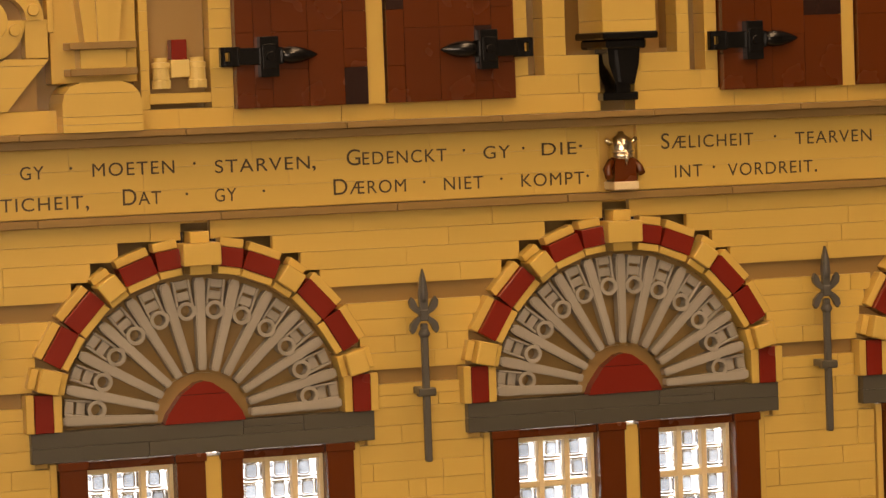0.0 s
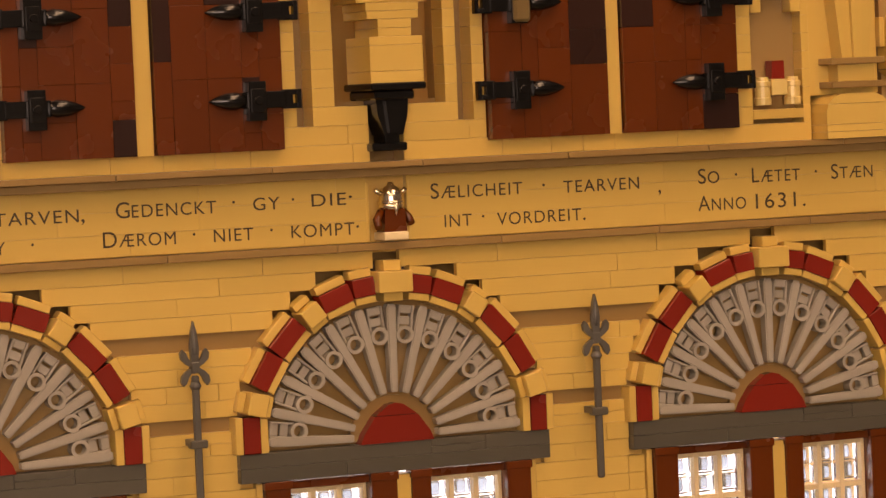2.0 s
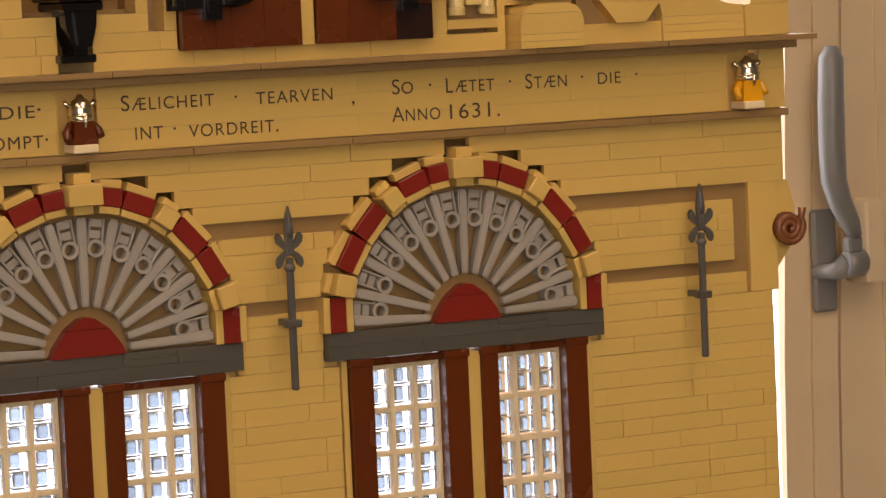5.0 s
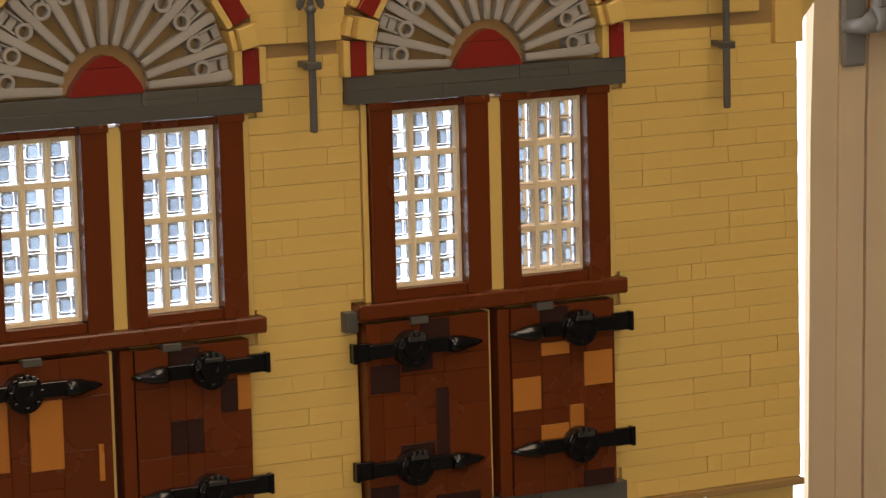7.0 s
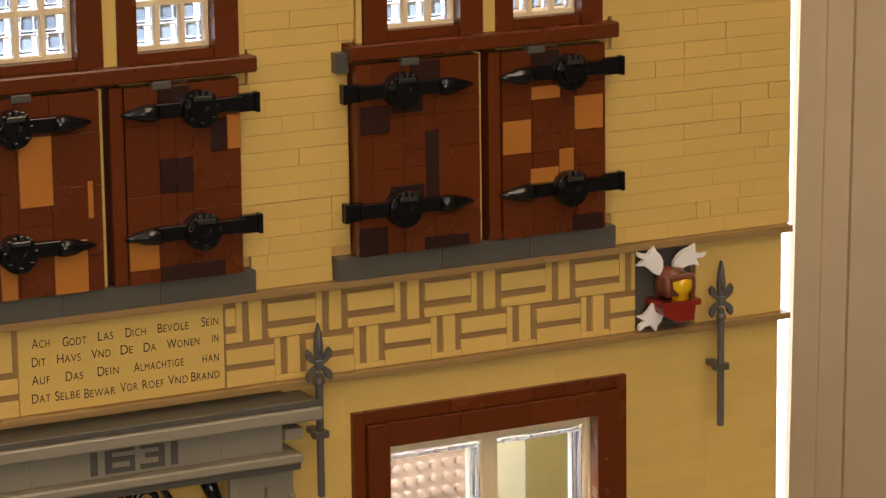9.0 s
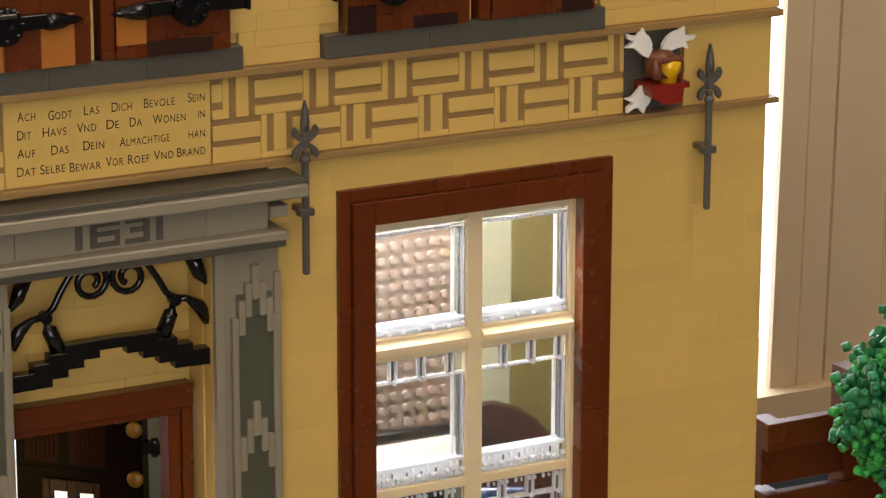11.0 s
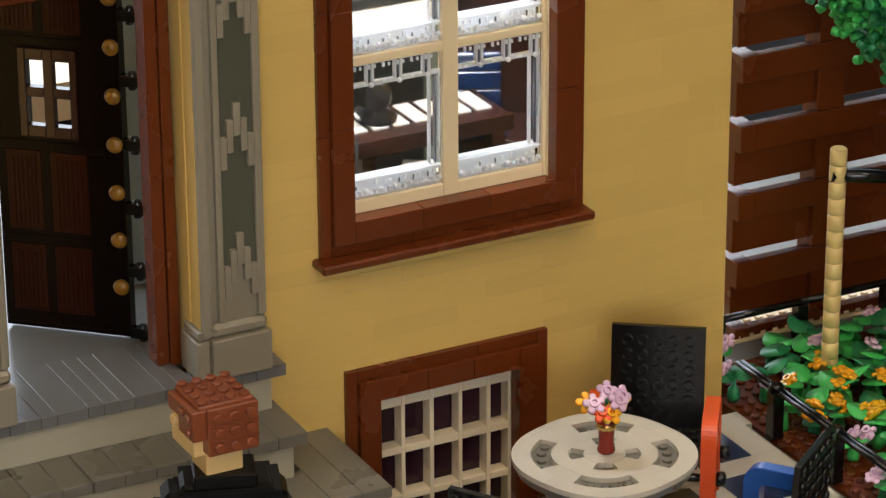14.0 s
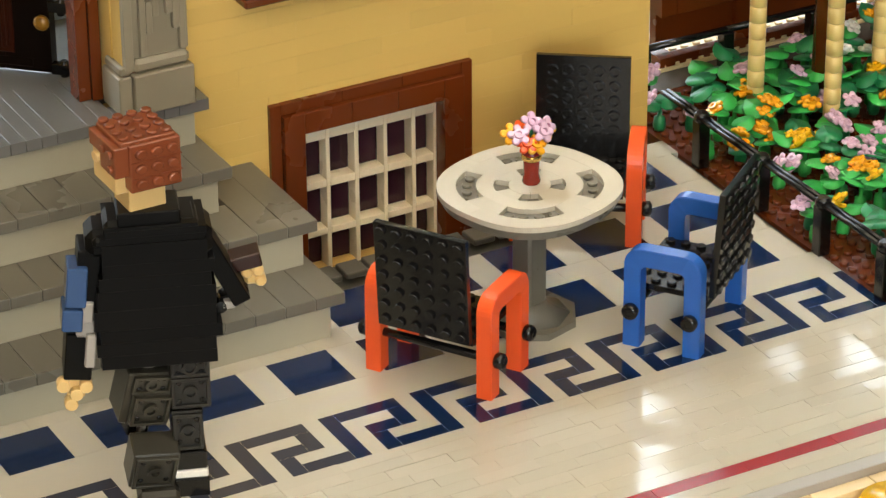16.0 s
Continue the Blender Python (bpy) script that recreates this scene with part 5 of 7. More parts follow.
# ---- the terrace ----
def terrace():
    t = thing("terrace", "white tiled terrace with dark blue squares and a meander border", "pavement", kind="structure")
    X1 = 0.45
    part("base", Geo().box(-70, X1, -32.6, -4.0, -1.6, -0.32, 0).box(-70, -23.0, -4.0, 0.3, -1.6, -0.32, 0).box(-11.0, X1, -4.0, 0.3, -1.6, -0.32, 0).box(-23, -11, -4.0, 1, -3.2, -2.6, 0), DGREY, t)
    near = 0
    rest = Geo()
    sq = {}

    def slab(x0, x1, y0, y1, mat, name, force=False):
        nonlocal near
        g = 0.005
        if near < 300 or force:
            key = (round(x1 - x0, 2), round(y1 - y0, 2), mat.name)
            if key not in sq:
                sq[key] = Geo().box(g, key[0] - g, g, key[1] - g, -0.32, 0, 0.008).mesh(name)
                sq[key].materials.append(mat)
            dz = RT.choice((0, 0, 0.006, -0.006))
            part(name, sq[key], mat, t, m=cpose(x0, y0, dz))
            near += 1
        else:
            rest.box(x0 + g, x1 - g, y0 + g, y1 - g, -0.32, 0, 0.015)
    RT = random.Random(9)
    # field of squares: 4 studs blue, 2 studs white between
    nx = 14
    for r in range(4):
        yb = -1.6 - 4.8 * r
        if yb - 3.2 < -14.5:
            break
        for k in range(nx):
            xr = -1.6 - 4.8 * k
            if xr < -60:
                break
            if yb > -4 and -23.2 < xr - 1.6 < -9:
                continue
            slab(xr - 3.2, xr, yb - 3.2, yb, NAVY, "blue_tile", True)
            slab(xr, xr + 1.6, yb - 3.2, yb, WHITE, "tile")
            for q in range(2):
                if yb - 4.8 > -14.5:
                    slab(xr - 3.2 + 2.4 * q, xr - 0.8 + 2.4 * q, yb - 4.8, yb - 3.2, WHITE, "tile")
    for k in range(30):
        xr = X1 - 2.4 * k
        if not (-23.5 < xr - 1.2 < -10.5):
            slab(xr - 2.4, xr, -1.6, 0.0, WHITE, "border_tile")
    return t, slab


def strip_tiles(owner, x0, x1, y0, y1, mat, name, width, deep, seed, z=0.0, limit=300):
    rnd = random.Random(seed)
    n = 0
    rest = Geo()
    meshes = {}
    rows = round((y1 - y0) / deep)
    for r in range(rows):
        x = x1 + rnd.choice((0, 0.8, 1.6))
        ya = y0 + r * deep
        while x > x0:
            w = width
            a, b = x - w, min(x, x1)
            if b - a > 0.2:
                if n < limit and abs(b - a - w) < 1e-6 and x > -45:
                    if w not in meshes:
                        meshes[w] = Geo().box(0.004, w - 0.004, 0.004, deep - 0.004, -0.32, 0, 0.008).mesh(name)
                        meshes[w].materials.append(mat)
                    part(name, meshes[w], mat, owner, m=cpose(a, ya, z + rnd.choice((0, 0, 0.006, -0.006)), rnd.uniform(-0.5, 0.5), rnd.uniform(-0.35, 0.35), 0))
                    n += 1
                else:
                    rest.box(a + 0.004, b - 0.004, ya + 0.004, ya + deep - 0.004, z - 0.32, z, 0.008)
            x -= w
    if rest.v:
        tagged(part(name + "_rest", rest, mat, owner), kind="stuff")


def meander(t):
    """A running key pattern: dark strips one stud wide laid over the white border."""
    part("border_ground", B(-70, 0.45, -20.8, -14.4, -0.32, -0.012, 0), WHITE, t)
    u = 0.8
    RM = random.Random(4)
    for k in range(15):
        x = -8.1 - 4.8 * k + 14.4
        # hook: low bar, right-hand upright, top bar back to the inner end, inner bar
        for a, b, c, d in MEANDER:
            x0, x1 = x + a * u, x + b * u
            if x1 > 0.46:
                x1 = 0.45
            if x1 - x0 > 0.1:
                # most strips on the left carry the reflection's grey in their colour
                part("blue_strip", B(x0 + 0.006, x1 - 0.006, -20.8 + c * u + 0.006, -20.8 + d * u - 0.006, -0.3, 0.0, 0.012), NAVY_SHEEN if x < -26 and RM.random() < 0.8 else NAVY, t)


MEANDER = [(-8, -7, 0, 5), (-7, -3, 4, 5), (-4, -3, 2, 4), (-6, -4, 2, 3), (-6, -5, 0, 2), (-5, -2, 0, 1)]
terr, slab_ = terrace()
meander(terr)
road = thing("forecourt", "glossy white tiled forecourt with a red stripe along its edge", "pavement", kind="structure")
strip_tiles(road, -70, 0.45, -29.6, -20.8, WHITE, "tile", 3.2, 0.8, 71)
for k in range(15):
    part("red_strip", B(0.45 - 4.8 * (k + 1), 0.44 - 4.8 * k, -30.4, -29.6, -0.32, 0, 0.015), RED, road)
strip_tiles(road, -70, 0.45, -32.0, -30.4, WHITE, "tile", 3.2, 0.8, 73, limit=60)
part("kerb", B(-70, 0.45, -32.8, -32.0, -1.6, 0.0), LGREY, road)
for k in range(18):
    part("kerb_brick", B(0.4 - 3.2 * (k + 1), 0.36 - 3.2 * k, -33.6, -32.85, -1.9, -0.4), CREAM, road)
ground_window()
parlour()
basement_window()
porch()
stairs()


# ---- terrace furniture ----
def chair(name, x, y, facing, mat, colour):
    c = thing(name, "%s garden chair with a black studded seat and back" % colour, "chair", (x, y, 0), facing, group="chairs round the table")
    for s in (-1, 1):
        g = Geo()
        bend = [radians(90 - 15 * q) for q in range(7)]
        outer = [(1.95, 0.0)] + [(1.05 + 0.9 * math.cos(u), 4.4 + 0.9 * math.sin(u)) for u in bend[::-1]]
        inner = [(1.10, 0.0)] + [(0.80 + 0.3 * math.cos(u), 4.1 + 0.3 * math.sin(u)) for u in bend[::-1]]
        outer, inner = outer + [(-x, z) for x, z in outer[::-1]], inner + [(-x, z) for x, z in inner[::-1]]
        for q in range(len(outer) - 1):
            for inset, h0 in ((0.0, 0.36), (0.04, 0.40)):
                g.prism([outer[q], outer[q + 1], inner[q + 1], inner[q]] if not inset else [(x * (1 - inset / 1.95), z - (inset if z > 4 else 0)) for x, z in (outer[q], outer[q + 1])] + [(x * (1 + inset / 1.1), z + (inset if z > 4 else 0)) for x, z in (inner[q + 1], inner[q])], s * 2.95 - h0, s * 2.95 + h0, "x")
        f = part("arm_frame", g, mat, c, "%s arm frame" % colour)
        for yy in (-1.5, 1.5):
            part("bolt", Geo().cyl((s * 2.95 + (0.38 if s > 0 else -0.86), yy, 2.0), "x", 0.40, 0.48, 16, 0.09).ring((s * 2.95 + (0.80 if s > 0 else -0.90), yy, 2.0), "x", 0.16, 0.26, 0.1, 12), BLACK, f)
    part("seat", studded(6, 5, 0.32), BLACK, c, m=cpose(-2.4, -2.0, 2.7))
    part("axle", Geo().cyl((-3.2, -1.5, 2.0), "x", 0.22, 6.4, 10).cyl((-3.2, 1.5, 2.0), "x", 0.22, 6.4, 10), BLACK, c)
    part("backrest", studded(6, 7, 0.32), BLACK, c, m=cpose(-2.4, -2.0, 2.9, 94, 0, 0))
    return c


def studded(nx, ny, thick):
    g = Geo().box(0, nx * 0.8, 0, ny * 0.8, 0, thick, 0.02)
    for i in range(nx):
        for j in range(ny):
            g.cyl((0.4 + 0.8 * i, 0.4 + 0.8 * j, thick - 0.02), "z", 0.24, 0.19, 12)
    for i in range(nx - 1):
        for j in range(ny - 1):
            g.ring((0.8 + 0.8 * i, 0.8 + 0.8 * j, -0.16), "z", 0.22, 0.3, 0.18, 12)
    return g


def facing(dx, dy):
    return math.degrees(math.atan2(dy, dx)) - 90


chair("garden_chair", -21.3, -15.5, facing(0.84, 0.55), ORANGE, "red-orange")
chair("garden_chair", -9.1, -17.3, facing(-0.6, 0.8), BLUE, "blue")
chair("garden_chair", -8.6, -6.3, facing(-0.58, -0.81), ORANGE, "red-orange")


def rounded(r, n, k=0.86):
    pts = []
    for i in range(n):
        a = 2 * math.pi * i / n
        s = (abs(math.cos(a)) ** 2.4 + abs(math.sin(a)) ** 2.4) ** (-1 / 2.4)
        pts.append((r * s * math.cos(a), r * s * math.sin(a)))
    return pts


def sector(r0, r1, a0, a1, n=10, square=False):
    def at(r, a):
        k = (abs(math.cos(a)) ** 2.4 + abs(math.sin(a)) ** 2.4) ** (-1 / 2.4) if square else 1.0
        return (r * k * math.cos(a), r * k * math.sin(a))
    pts = [at(r1, radians(a0 + (a1 - a0) * i / n)) for i in range(n + 1)]
    return pts + [at(r0, radians(a1 + (a0 - a1) * i / n)) for i in range(n + 1)]


def table():
    t = thing("garden_table", "round white garden table with inlaid grey arcs on a grey column", "table", (-15.6, -13.4, 0), 17)
    part("foot", Geo().prism([(-2.1, -0.9), (-0.9, -2.1), (0.9, -2.1), (2.1, -0.9), (2.1, 0.9), (0.9, 2.1), (-0.9, 2.1), (-2.1, 0.9)], 0, 0.35, "z"), DG2, t)
    part("foot_wedge", Geo().lathe([(1.9, 0.35), (0.9, 0.9), (0.8, 1.1)], (0, 0, 0), "z", 8), DG2, t)
    part("column", Geo().box(-0.6, 0.6, -0.6, 0.6, 0.3, 6.6, 0.12), DG2, t)
    part("underside", Geo().prism(rounded(3.75, 40), 6.55, 6.9, "z"), DG2, t)
    part("top_core", Geo().prism(rounded(3.9, 48), 6.88, 7.06, "z"), DG2, t)
    for k in range(4):
        part("rim_arc", Geo().prism(sector(3.15, 3.98, 90 * k + 0.05, 90 * k + 89.95, 16, True), 7.05, 7.32, "z"), WHITE, t)
        part("arm_tile", Geo().prism(sector(2.28, 3.16, 90 * k + 72, 90 * k + 108, 8, True), 7.05, 7.315, "z"), WHITE, t)
        part("inner_arc", Geo().prism(sector(1.55, 2.29, 90 * k + 0.05, 90 * k + 89.95, 12, True), 7.05, 7.32, "z"), WHITE, t)
        part("middle_tile", Geo().prism(sector(0.95, 1.56, 90 * k + 66, 90 * k + 114, 8, True), 7.05, 7.315, "z"), WHITE, t)
        part("middle_tile", Geo().prism(sector(0.02, 0.96, 90 * k + 45.5, 90 * k + 134.5, 8), 7.05, 7.32, "z"), WHITE, t)
        sg = Geo()
        for q in (25, 38, 52, 65):
            an = radians(90 * k + q)
            sg.cyl((2.85 * math.cos(an), 2.85 * math.sin(an), 7.05), "z", 0.24, 0.15, 10)
        part("stud", sg, DG2, t)
    for ch in t.children:
        ch.scale = (1.07, 1.05, 1)
    v = thing("flower_vase", "small dark red vase holding pink and orange flowers", "vase", (-15.4, -13.2, 7.32))
    part("vase", Geo().lathe([(0.42, 0), (0.45, 0.1), (0.36, 0.5), (0.40, 1.2), (0.50, 1.9)], (0, 0, 0), "z", 14), DRED, v)
    part("vase_band", Geo().lathe([(0.44, 1.22), (0.5, 1.3), (0.5, 1.48), (0.46, 1.55)], (0, 0, 0), "z", 14), GOLD, v, "gold band")
    for k, (dx, dy, dz, mat) in enumerate(((-0.75, -0.1, 2.7, PINK), (0.1, 0.2, 3.05, PINK), (0.75, 0.0, 2.75, PINK), (-0.1, -0.55, 2.2, AMBER), (-0.9, 0.35, 2.6, AMBER), (0.95, 0.3, 2.5, AMBER), (-0.5, -0.4, 2.3, ORANGE), (0.35, -0.45, 2.75, PINK))):
        part("stem", Geo().tube([(0, 0, 1.5), (dx * 0.5, dy * 0.5, 2.0), (dx, dy, dz)], 0.09, 6), DGREEN, v)
        part("flower", bloom(), mat, v, m=cpose(dx, dy, dz, 35 + 10 * (k % 3), dx * 20, 0))


def bloom():
    g = Geo()
    for k in range(5):
        a = 2 * math.pi * k / 5
        g.lathe([(0.10, -0.10), (0.19, -0.04), (0.19, 0.08), (0.12, 0.13)], (0.38 * math.cos(a), 0.38 * math.sin(a), 0), "z", 8)
    g.lathe([(0.22, -0.16), (0.34, -0.06), (0.34, 0.06), (0.26, 0.1)], (0, 0, 0), "z", 12)
    return g.ring((0, 0, 0.08), "z", 0.13, 0.25, 0.20, 12)


table()


# ---- the figure on the terrace ----
COAT = plastic("matt_black_plastic", (0.0022, 0.002, 0.0018), 0.42, 0.2, speck=0.1)
COAT.node_tree.nodes["Principled BSDF"].inputs["Specular IOR Level"].default_value = 0.16
ASH = plastic("ash_grey_plastic", (0.030, 0.027, 0.019), 0.3, 0.06)
INDIGO = plastic("indigo_plastic", (0.040, 0.085, 0.20), 0.12, 0.1)
def figure():
    g = {}

    def bx(mat, x0, x1, y0, y1, z0, z1, c=0.06, m=None):
        k = g.setdefault(mat.name, (mat, Geo()))[1]
        b = Geo().box(x0, x1, y0, y1, z0, z1, c)
        k.merge(b, m if m is not None else Matrix.Identity(4))

    def round_(mat, geo, m=None):
        g.setdefault(mat.name, (mat, Geo()))[1].merge(geo, m if m is not None else Matrix.Identity(4))

    def turn(px, py, pz, angle, axis):
        return Matrix.Translation((px, py, pz)) @ Matrix.Rotation(radians(angle), 4, axis) @ Matrix.Translation((-px, -py, -pz))
    def hollow(mat, x0, x1, z0, z1, y, m=None):
        """Open underside of a brick: a rim round a sunk field with a ring and four small sockets."""
        w = 0.16
        for a, b, c, d in ((x0, x1, z0, z0 + w), (x0, x1, z1 - w, z1), (x0, x0 + w, z0 + w, z1 - w), (x1 - w, x1, z0 + w, z1 - w)):
            bx(mat, a, b, y - 0.18, y + 0.1, c, d, 0.02, m)
        cx, cz = (x0 + x1) / 2, (z0 + z1) / 2
        round_(mat, Geo().ring((cx, y - 0.16, cz), "y", 0.2, 0.34, 0.3, 14), m)
        for sx in (-1, 1):
            for sz in (-1, 1):
                round_(BLACK, Geo().cyl((cx + sx * (x1 - x0) * 0.30, y - 0.06, cz + sz * (z1 - z0) * 0.30), "y", 0.13, 0.2, 8), m)
    # standing leg with its shoe
    bx(CHARCOAL, 0.80, 2.60, -0.7, 0.9, 4.4, 7.2)
    hollow(CHARCOAL, 0.85, 2.55, 4.5, 6.0, -0.7)
    hollow(CHARCOAL, 0.85, 2.55, 6.05, 6.9, -0.7)
    bx(CHARCOAL, 0.80, 2.20, -0.75, 0.8, 2.3, 4.3)
    hollow(CHARCOAL, 0.85, 2.15, 2.4, 4.2, -0.75)
    bx(BLACK, 0.85, 2.30, -0.9, 1.0, 1.35, 2.25)
    bx(PURE, 0.83, 2.33, -0.95, 0.8, 0.95, 1.33)
    bx(BLACK, 0.80, 2.35, -1.0, 1.9, 0, 0.93)
    # striding leg, bent at knee and ankle
    thigh = Matrix.Translation((0.95, 0, -0.35)) @ turn(-1, 0, 7.2, 10, "X") @ turn(-1, -0.5, 6, 12, "Y") @ turn(-1, -0.8, 6, 11, "Z")
    bx(ASH, -2.15, 0.15, -0.9, 0.8, 4.1, 6.9, m=thigh)
    hollow(ASH, -1.75, -0.05, 4.2, 5.8, -1.1, thigh)
    bx(ASH, -1.8, 0.1, -1.1, -0.85, 4.15, 5.85, m=thigh)
    hollow(ASH, -1.9, -0.1, 5.85, 6.8, -0.9, thigh)
    bx(PEWTER, -0.02, 0.22, -1.0, 0.6, 4.5, 6.7, m=thigh)
    bx(PEWTER, -1.4, -0.9, -0.5, 0.4, 6.8, 7.7, m=thigh)
    bx(PEWTER, -1.0, -0.7, -0.7, 0.2, 3.0, 4.4, m=thigh)
    bx(BLACK, -1.4, -0.4, -0.3, 0.5, 2.8, 4.5, m=thigh)
    shin = Matrix.Translation((0.4, 0, -0.2)) @ turn(-0.6, -1.2, 3.2, 20, "X") @ turn(-0.6, -1.2, 2, 8, "Y") @ turn(-0.6, -1.2, 2, 5, "Z")
    bx(ASH, -1.6, 0.5, -1.8, -0.4, 1.0, 3.2, m=shin)
    hollow(ASH, -1.5, 0.4, 1.1, 3.1, -1.8, shin)
    bx(ASH, -0.9, 1.0, -1.6, 0.0, 0.0, 0.7, 0.2)
    # coat: long stacked courses of uneven plates, widest at the hem and shoulders
    rc = random.Random(8)
    z = 7.0
    while z < 13.75:
        h = rc.choice((0.32, 0.64, 0.96, 0.96))
        h = min(h, 13.9 - z)
        u = (z - 7.0) / 6.9
        w = 2.15 + 0.35 * math.sin(math.pi * min(1.0, 0.25 + u)) - 0.35 * max(0.0, u - 0.85) / 0.15
        xl, xr = 0.4 - w - rc.choice((0.0, 0.1, 0.22)), 0.45 + w + rc.choice((0.0, 0.08, 0.25))
        bx(COAT, xl, xr, -1.3 - rc.choice((0.0, 0.03, 0.06)), 1.2, z + 0.002, z + h - 0.002, 0.012)
        z += h
    bx(COAT, -2.5, -1.3, -1.0, 1.0, 12.2, 13.6, 0.35)
    bx(COAT, -1.7, -0.7, -1.15, 0.6, 13.2, 14.1, 0.2)
    bx(COAT, -2.2, -1.4, -1.25, -0.4, 12.9, 13.4, 0.15)
    bx(COAT, -1.1, 1.6, -1.2, 0.8, 13.85, 14.5, 0.06)
    bx(COAT, 1.4, 2.4, -1.1, 0.9, 13.0, 13.95, 0.25)
    bx(COAT, 1.9, 2.95, -1.0, 1.0, 12.1, 13.5, 0.25)
    # hanging arm
    al = Matrix.Translation((0.5, 0, 0)) @ turn(-2.7, 0, 12.8, 6, "Y")
    bx(COAT, -3.3, -2.3, -0.8, 0.9, 9.2, 12.6, m=al)
    bx(INDIGO, -3.75, -2.85, -1.15, 0.3, 10.0, 11.9, m=al)
    bx(INDIGO, -3.85, -2.95, -1.2, 0.3, 8.85, 9.9, m=al)
    bx(LGREY, -3.0, -2.5, -1.0, -0.3, 9.2, 10.2, m=al)
    bx(LGREY, -3.2, -2.4, -0.7, 0.2, 8.3, 9.2, m=al)
    bx(COAT, -3.6, -2.4, -0.7, 0.9, 6.2, 8.5, m=al)
    bx(LGREY, -2.75, -2.3, -1.0, -0.6, 7.0, 8.6, m=al)
    bx(SKIN, -3.4, -2.6, -0.4, 0.8, 5.2, 6.1, m=al)
    for x, z in ((-3.6, 5.9), (-3.2, 5.0), (-2.6, 5.9), (-3.0, 5.5)):
        round_(SKIN, Geo().cyl((x, -0.8, z), "y", 0.30, 0.6, 10), al)
    # bent arm
    ar = turn(2.5, 0, 12.8, -26, "Y")
    bx(COAT, 2.1, 2.9, -0.6, 0.8, 9.0, 12.8, m=ar)
    bx(LGREY, 3.25, 3.85, -0.5, 0.4, 9.1, 9.45)
    round_(BLACK, Geo().cyl((3.2, -0.5, 9.2), "y", 0.3, 0.9, 12))
    bx(COAT, 3.4, 4.7, -0.1, 0.7, 9.0, 9.5, m=turn(3.4, 0, 9.0, -30, "Y"))
    bx(SKIN, 4.35, 5.0, 0.3, 1.2, 9.75, 10.4, 0.15)
    for dx, dz in ((4.45, 10.45), (4.95, 10.5), (5.05, 10.0)):
        round_(SKIN, Geo().cyl((dx, 0.1, dz), "y", 0.26, 0.7, 10, 0.08))
    bx(DBROWN, 3.7, 5.1, 0.1, 1.2, 10.6, 11.3, m=turn(4.4, 0, 11, -12, "Y"))
    # head, turned away
    hm = turn(0, 0, 16, 20, "Z") @ Matrix.Translation((-0.12, 0, 14.92)) @ Matrix.Diagonal((0.92, 0.92, 0.74, 1)) @ Matrix.Translation((0, 0, -14.2))
    bx(SKIN, -0.8, 1.05, -0.9, 0.9, 12.9, 15.2, m=hm)
    bx(SKIN, -1.45, 1.2, -0.9, 1.6, 14.9, 17.2, m=hm)
    bx(HAIR, -0.95, 1.6, -1.6, 0.7, 15.2, 18.2, m=hm)
    bx(HAIR, -1.6, 1.6, -1.3, 1.6, 17.0, 18.0, m=hm)
    bx(HAIR, -1.3, 1.45, -1.35, 1.4, 18.0, 18.35, m=hm)
    for zz in (16.1, 17.1):
        bx(HAIR, -0.93, 1.64, -1.66, 0.6, zz, zz + 0.03, 0.01, m=hm)
    bx(HAIR, -1.65, -0.9, -1.4, 0.3, 16.2, 18.1, m=hm)
    round_(SKIN, Geo().cyl((-1.75, 0.75, 16.6), "x", 0.33, 0.35, 10), hm)
    for i in range(4):
        for j in range(4):
            round_(HAIR, Geo().cyl((-0.98 + 0.72 * i, -0.95 + 0.74 * j, 18.33), "z", 0.26, 0.22, 12, 0.06), hm)
    for i in range(3):
        for j in range(3):
            round_(HAIR, Geo().cyl((-0.45 + 0.8 * i, -1.84, 15.75 + 0.95 * j), "y", 0.29, 0.26, 14, 0.07), hm)
    for yy, zz in ((-1.0, 17.6), (-0.2, 17.6), (-1.0, 16.7)):
        round_(HAIR, Geo().cyl((-1.82, yy, zz), "x", 0.24, 0.18, 10), hm)
    plain_form("toy_figure", g, "plain brick-built toy figure in a black coat, brown hair", "toy figure", (-37.9, -18.6, 0), -20)


def plain_form(name, g, label, category, at, rz=0):
    """One mesh out of pieces in several materials."""
    whole, mats, index = Geo(), [], []
    for mat, geo in g.values():
        index += [len(mats)] * len(geo.f)
        mats.append(mat)
        whole.merge(geo, Matrix.Identity(4))
    me = whole.mesh(name)
    for mat in mats:
        me.materials.append(mat)
    me.polygons.foreach_set("material_index", index)
    ob = new(name, me)
    ob.matrix_basis = cpose(*at, 0, 0, rz)
    return tagged(ob, label, category)


figure()


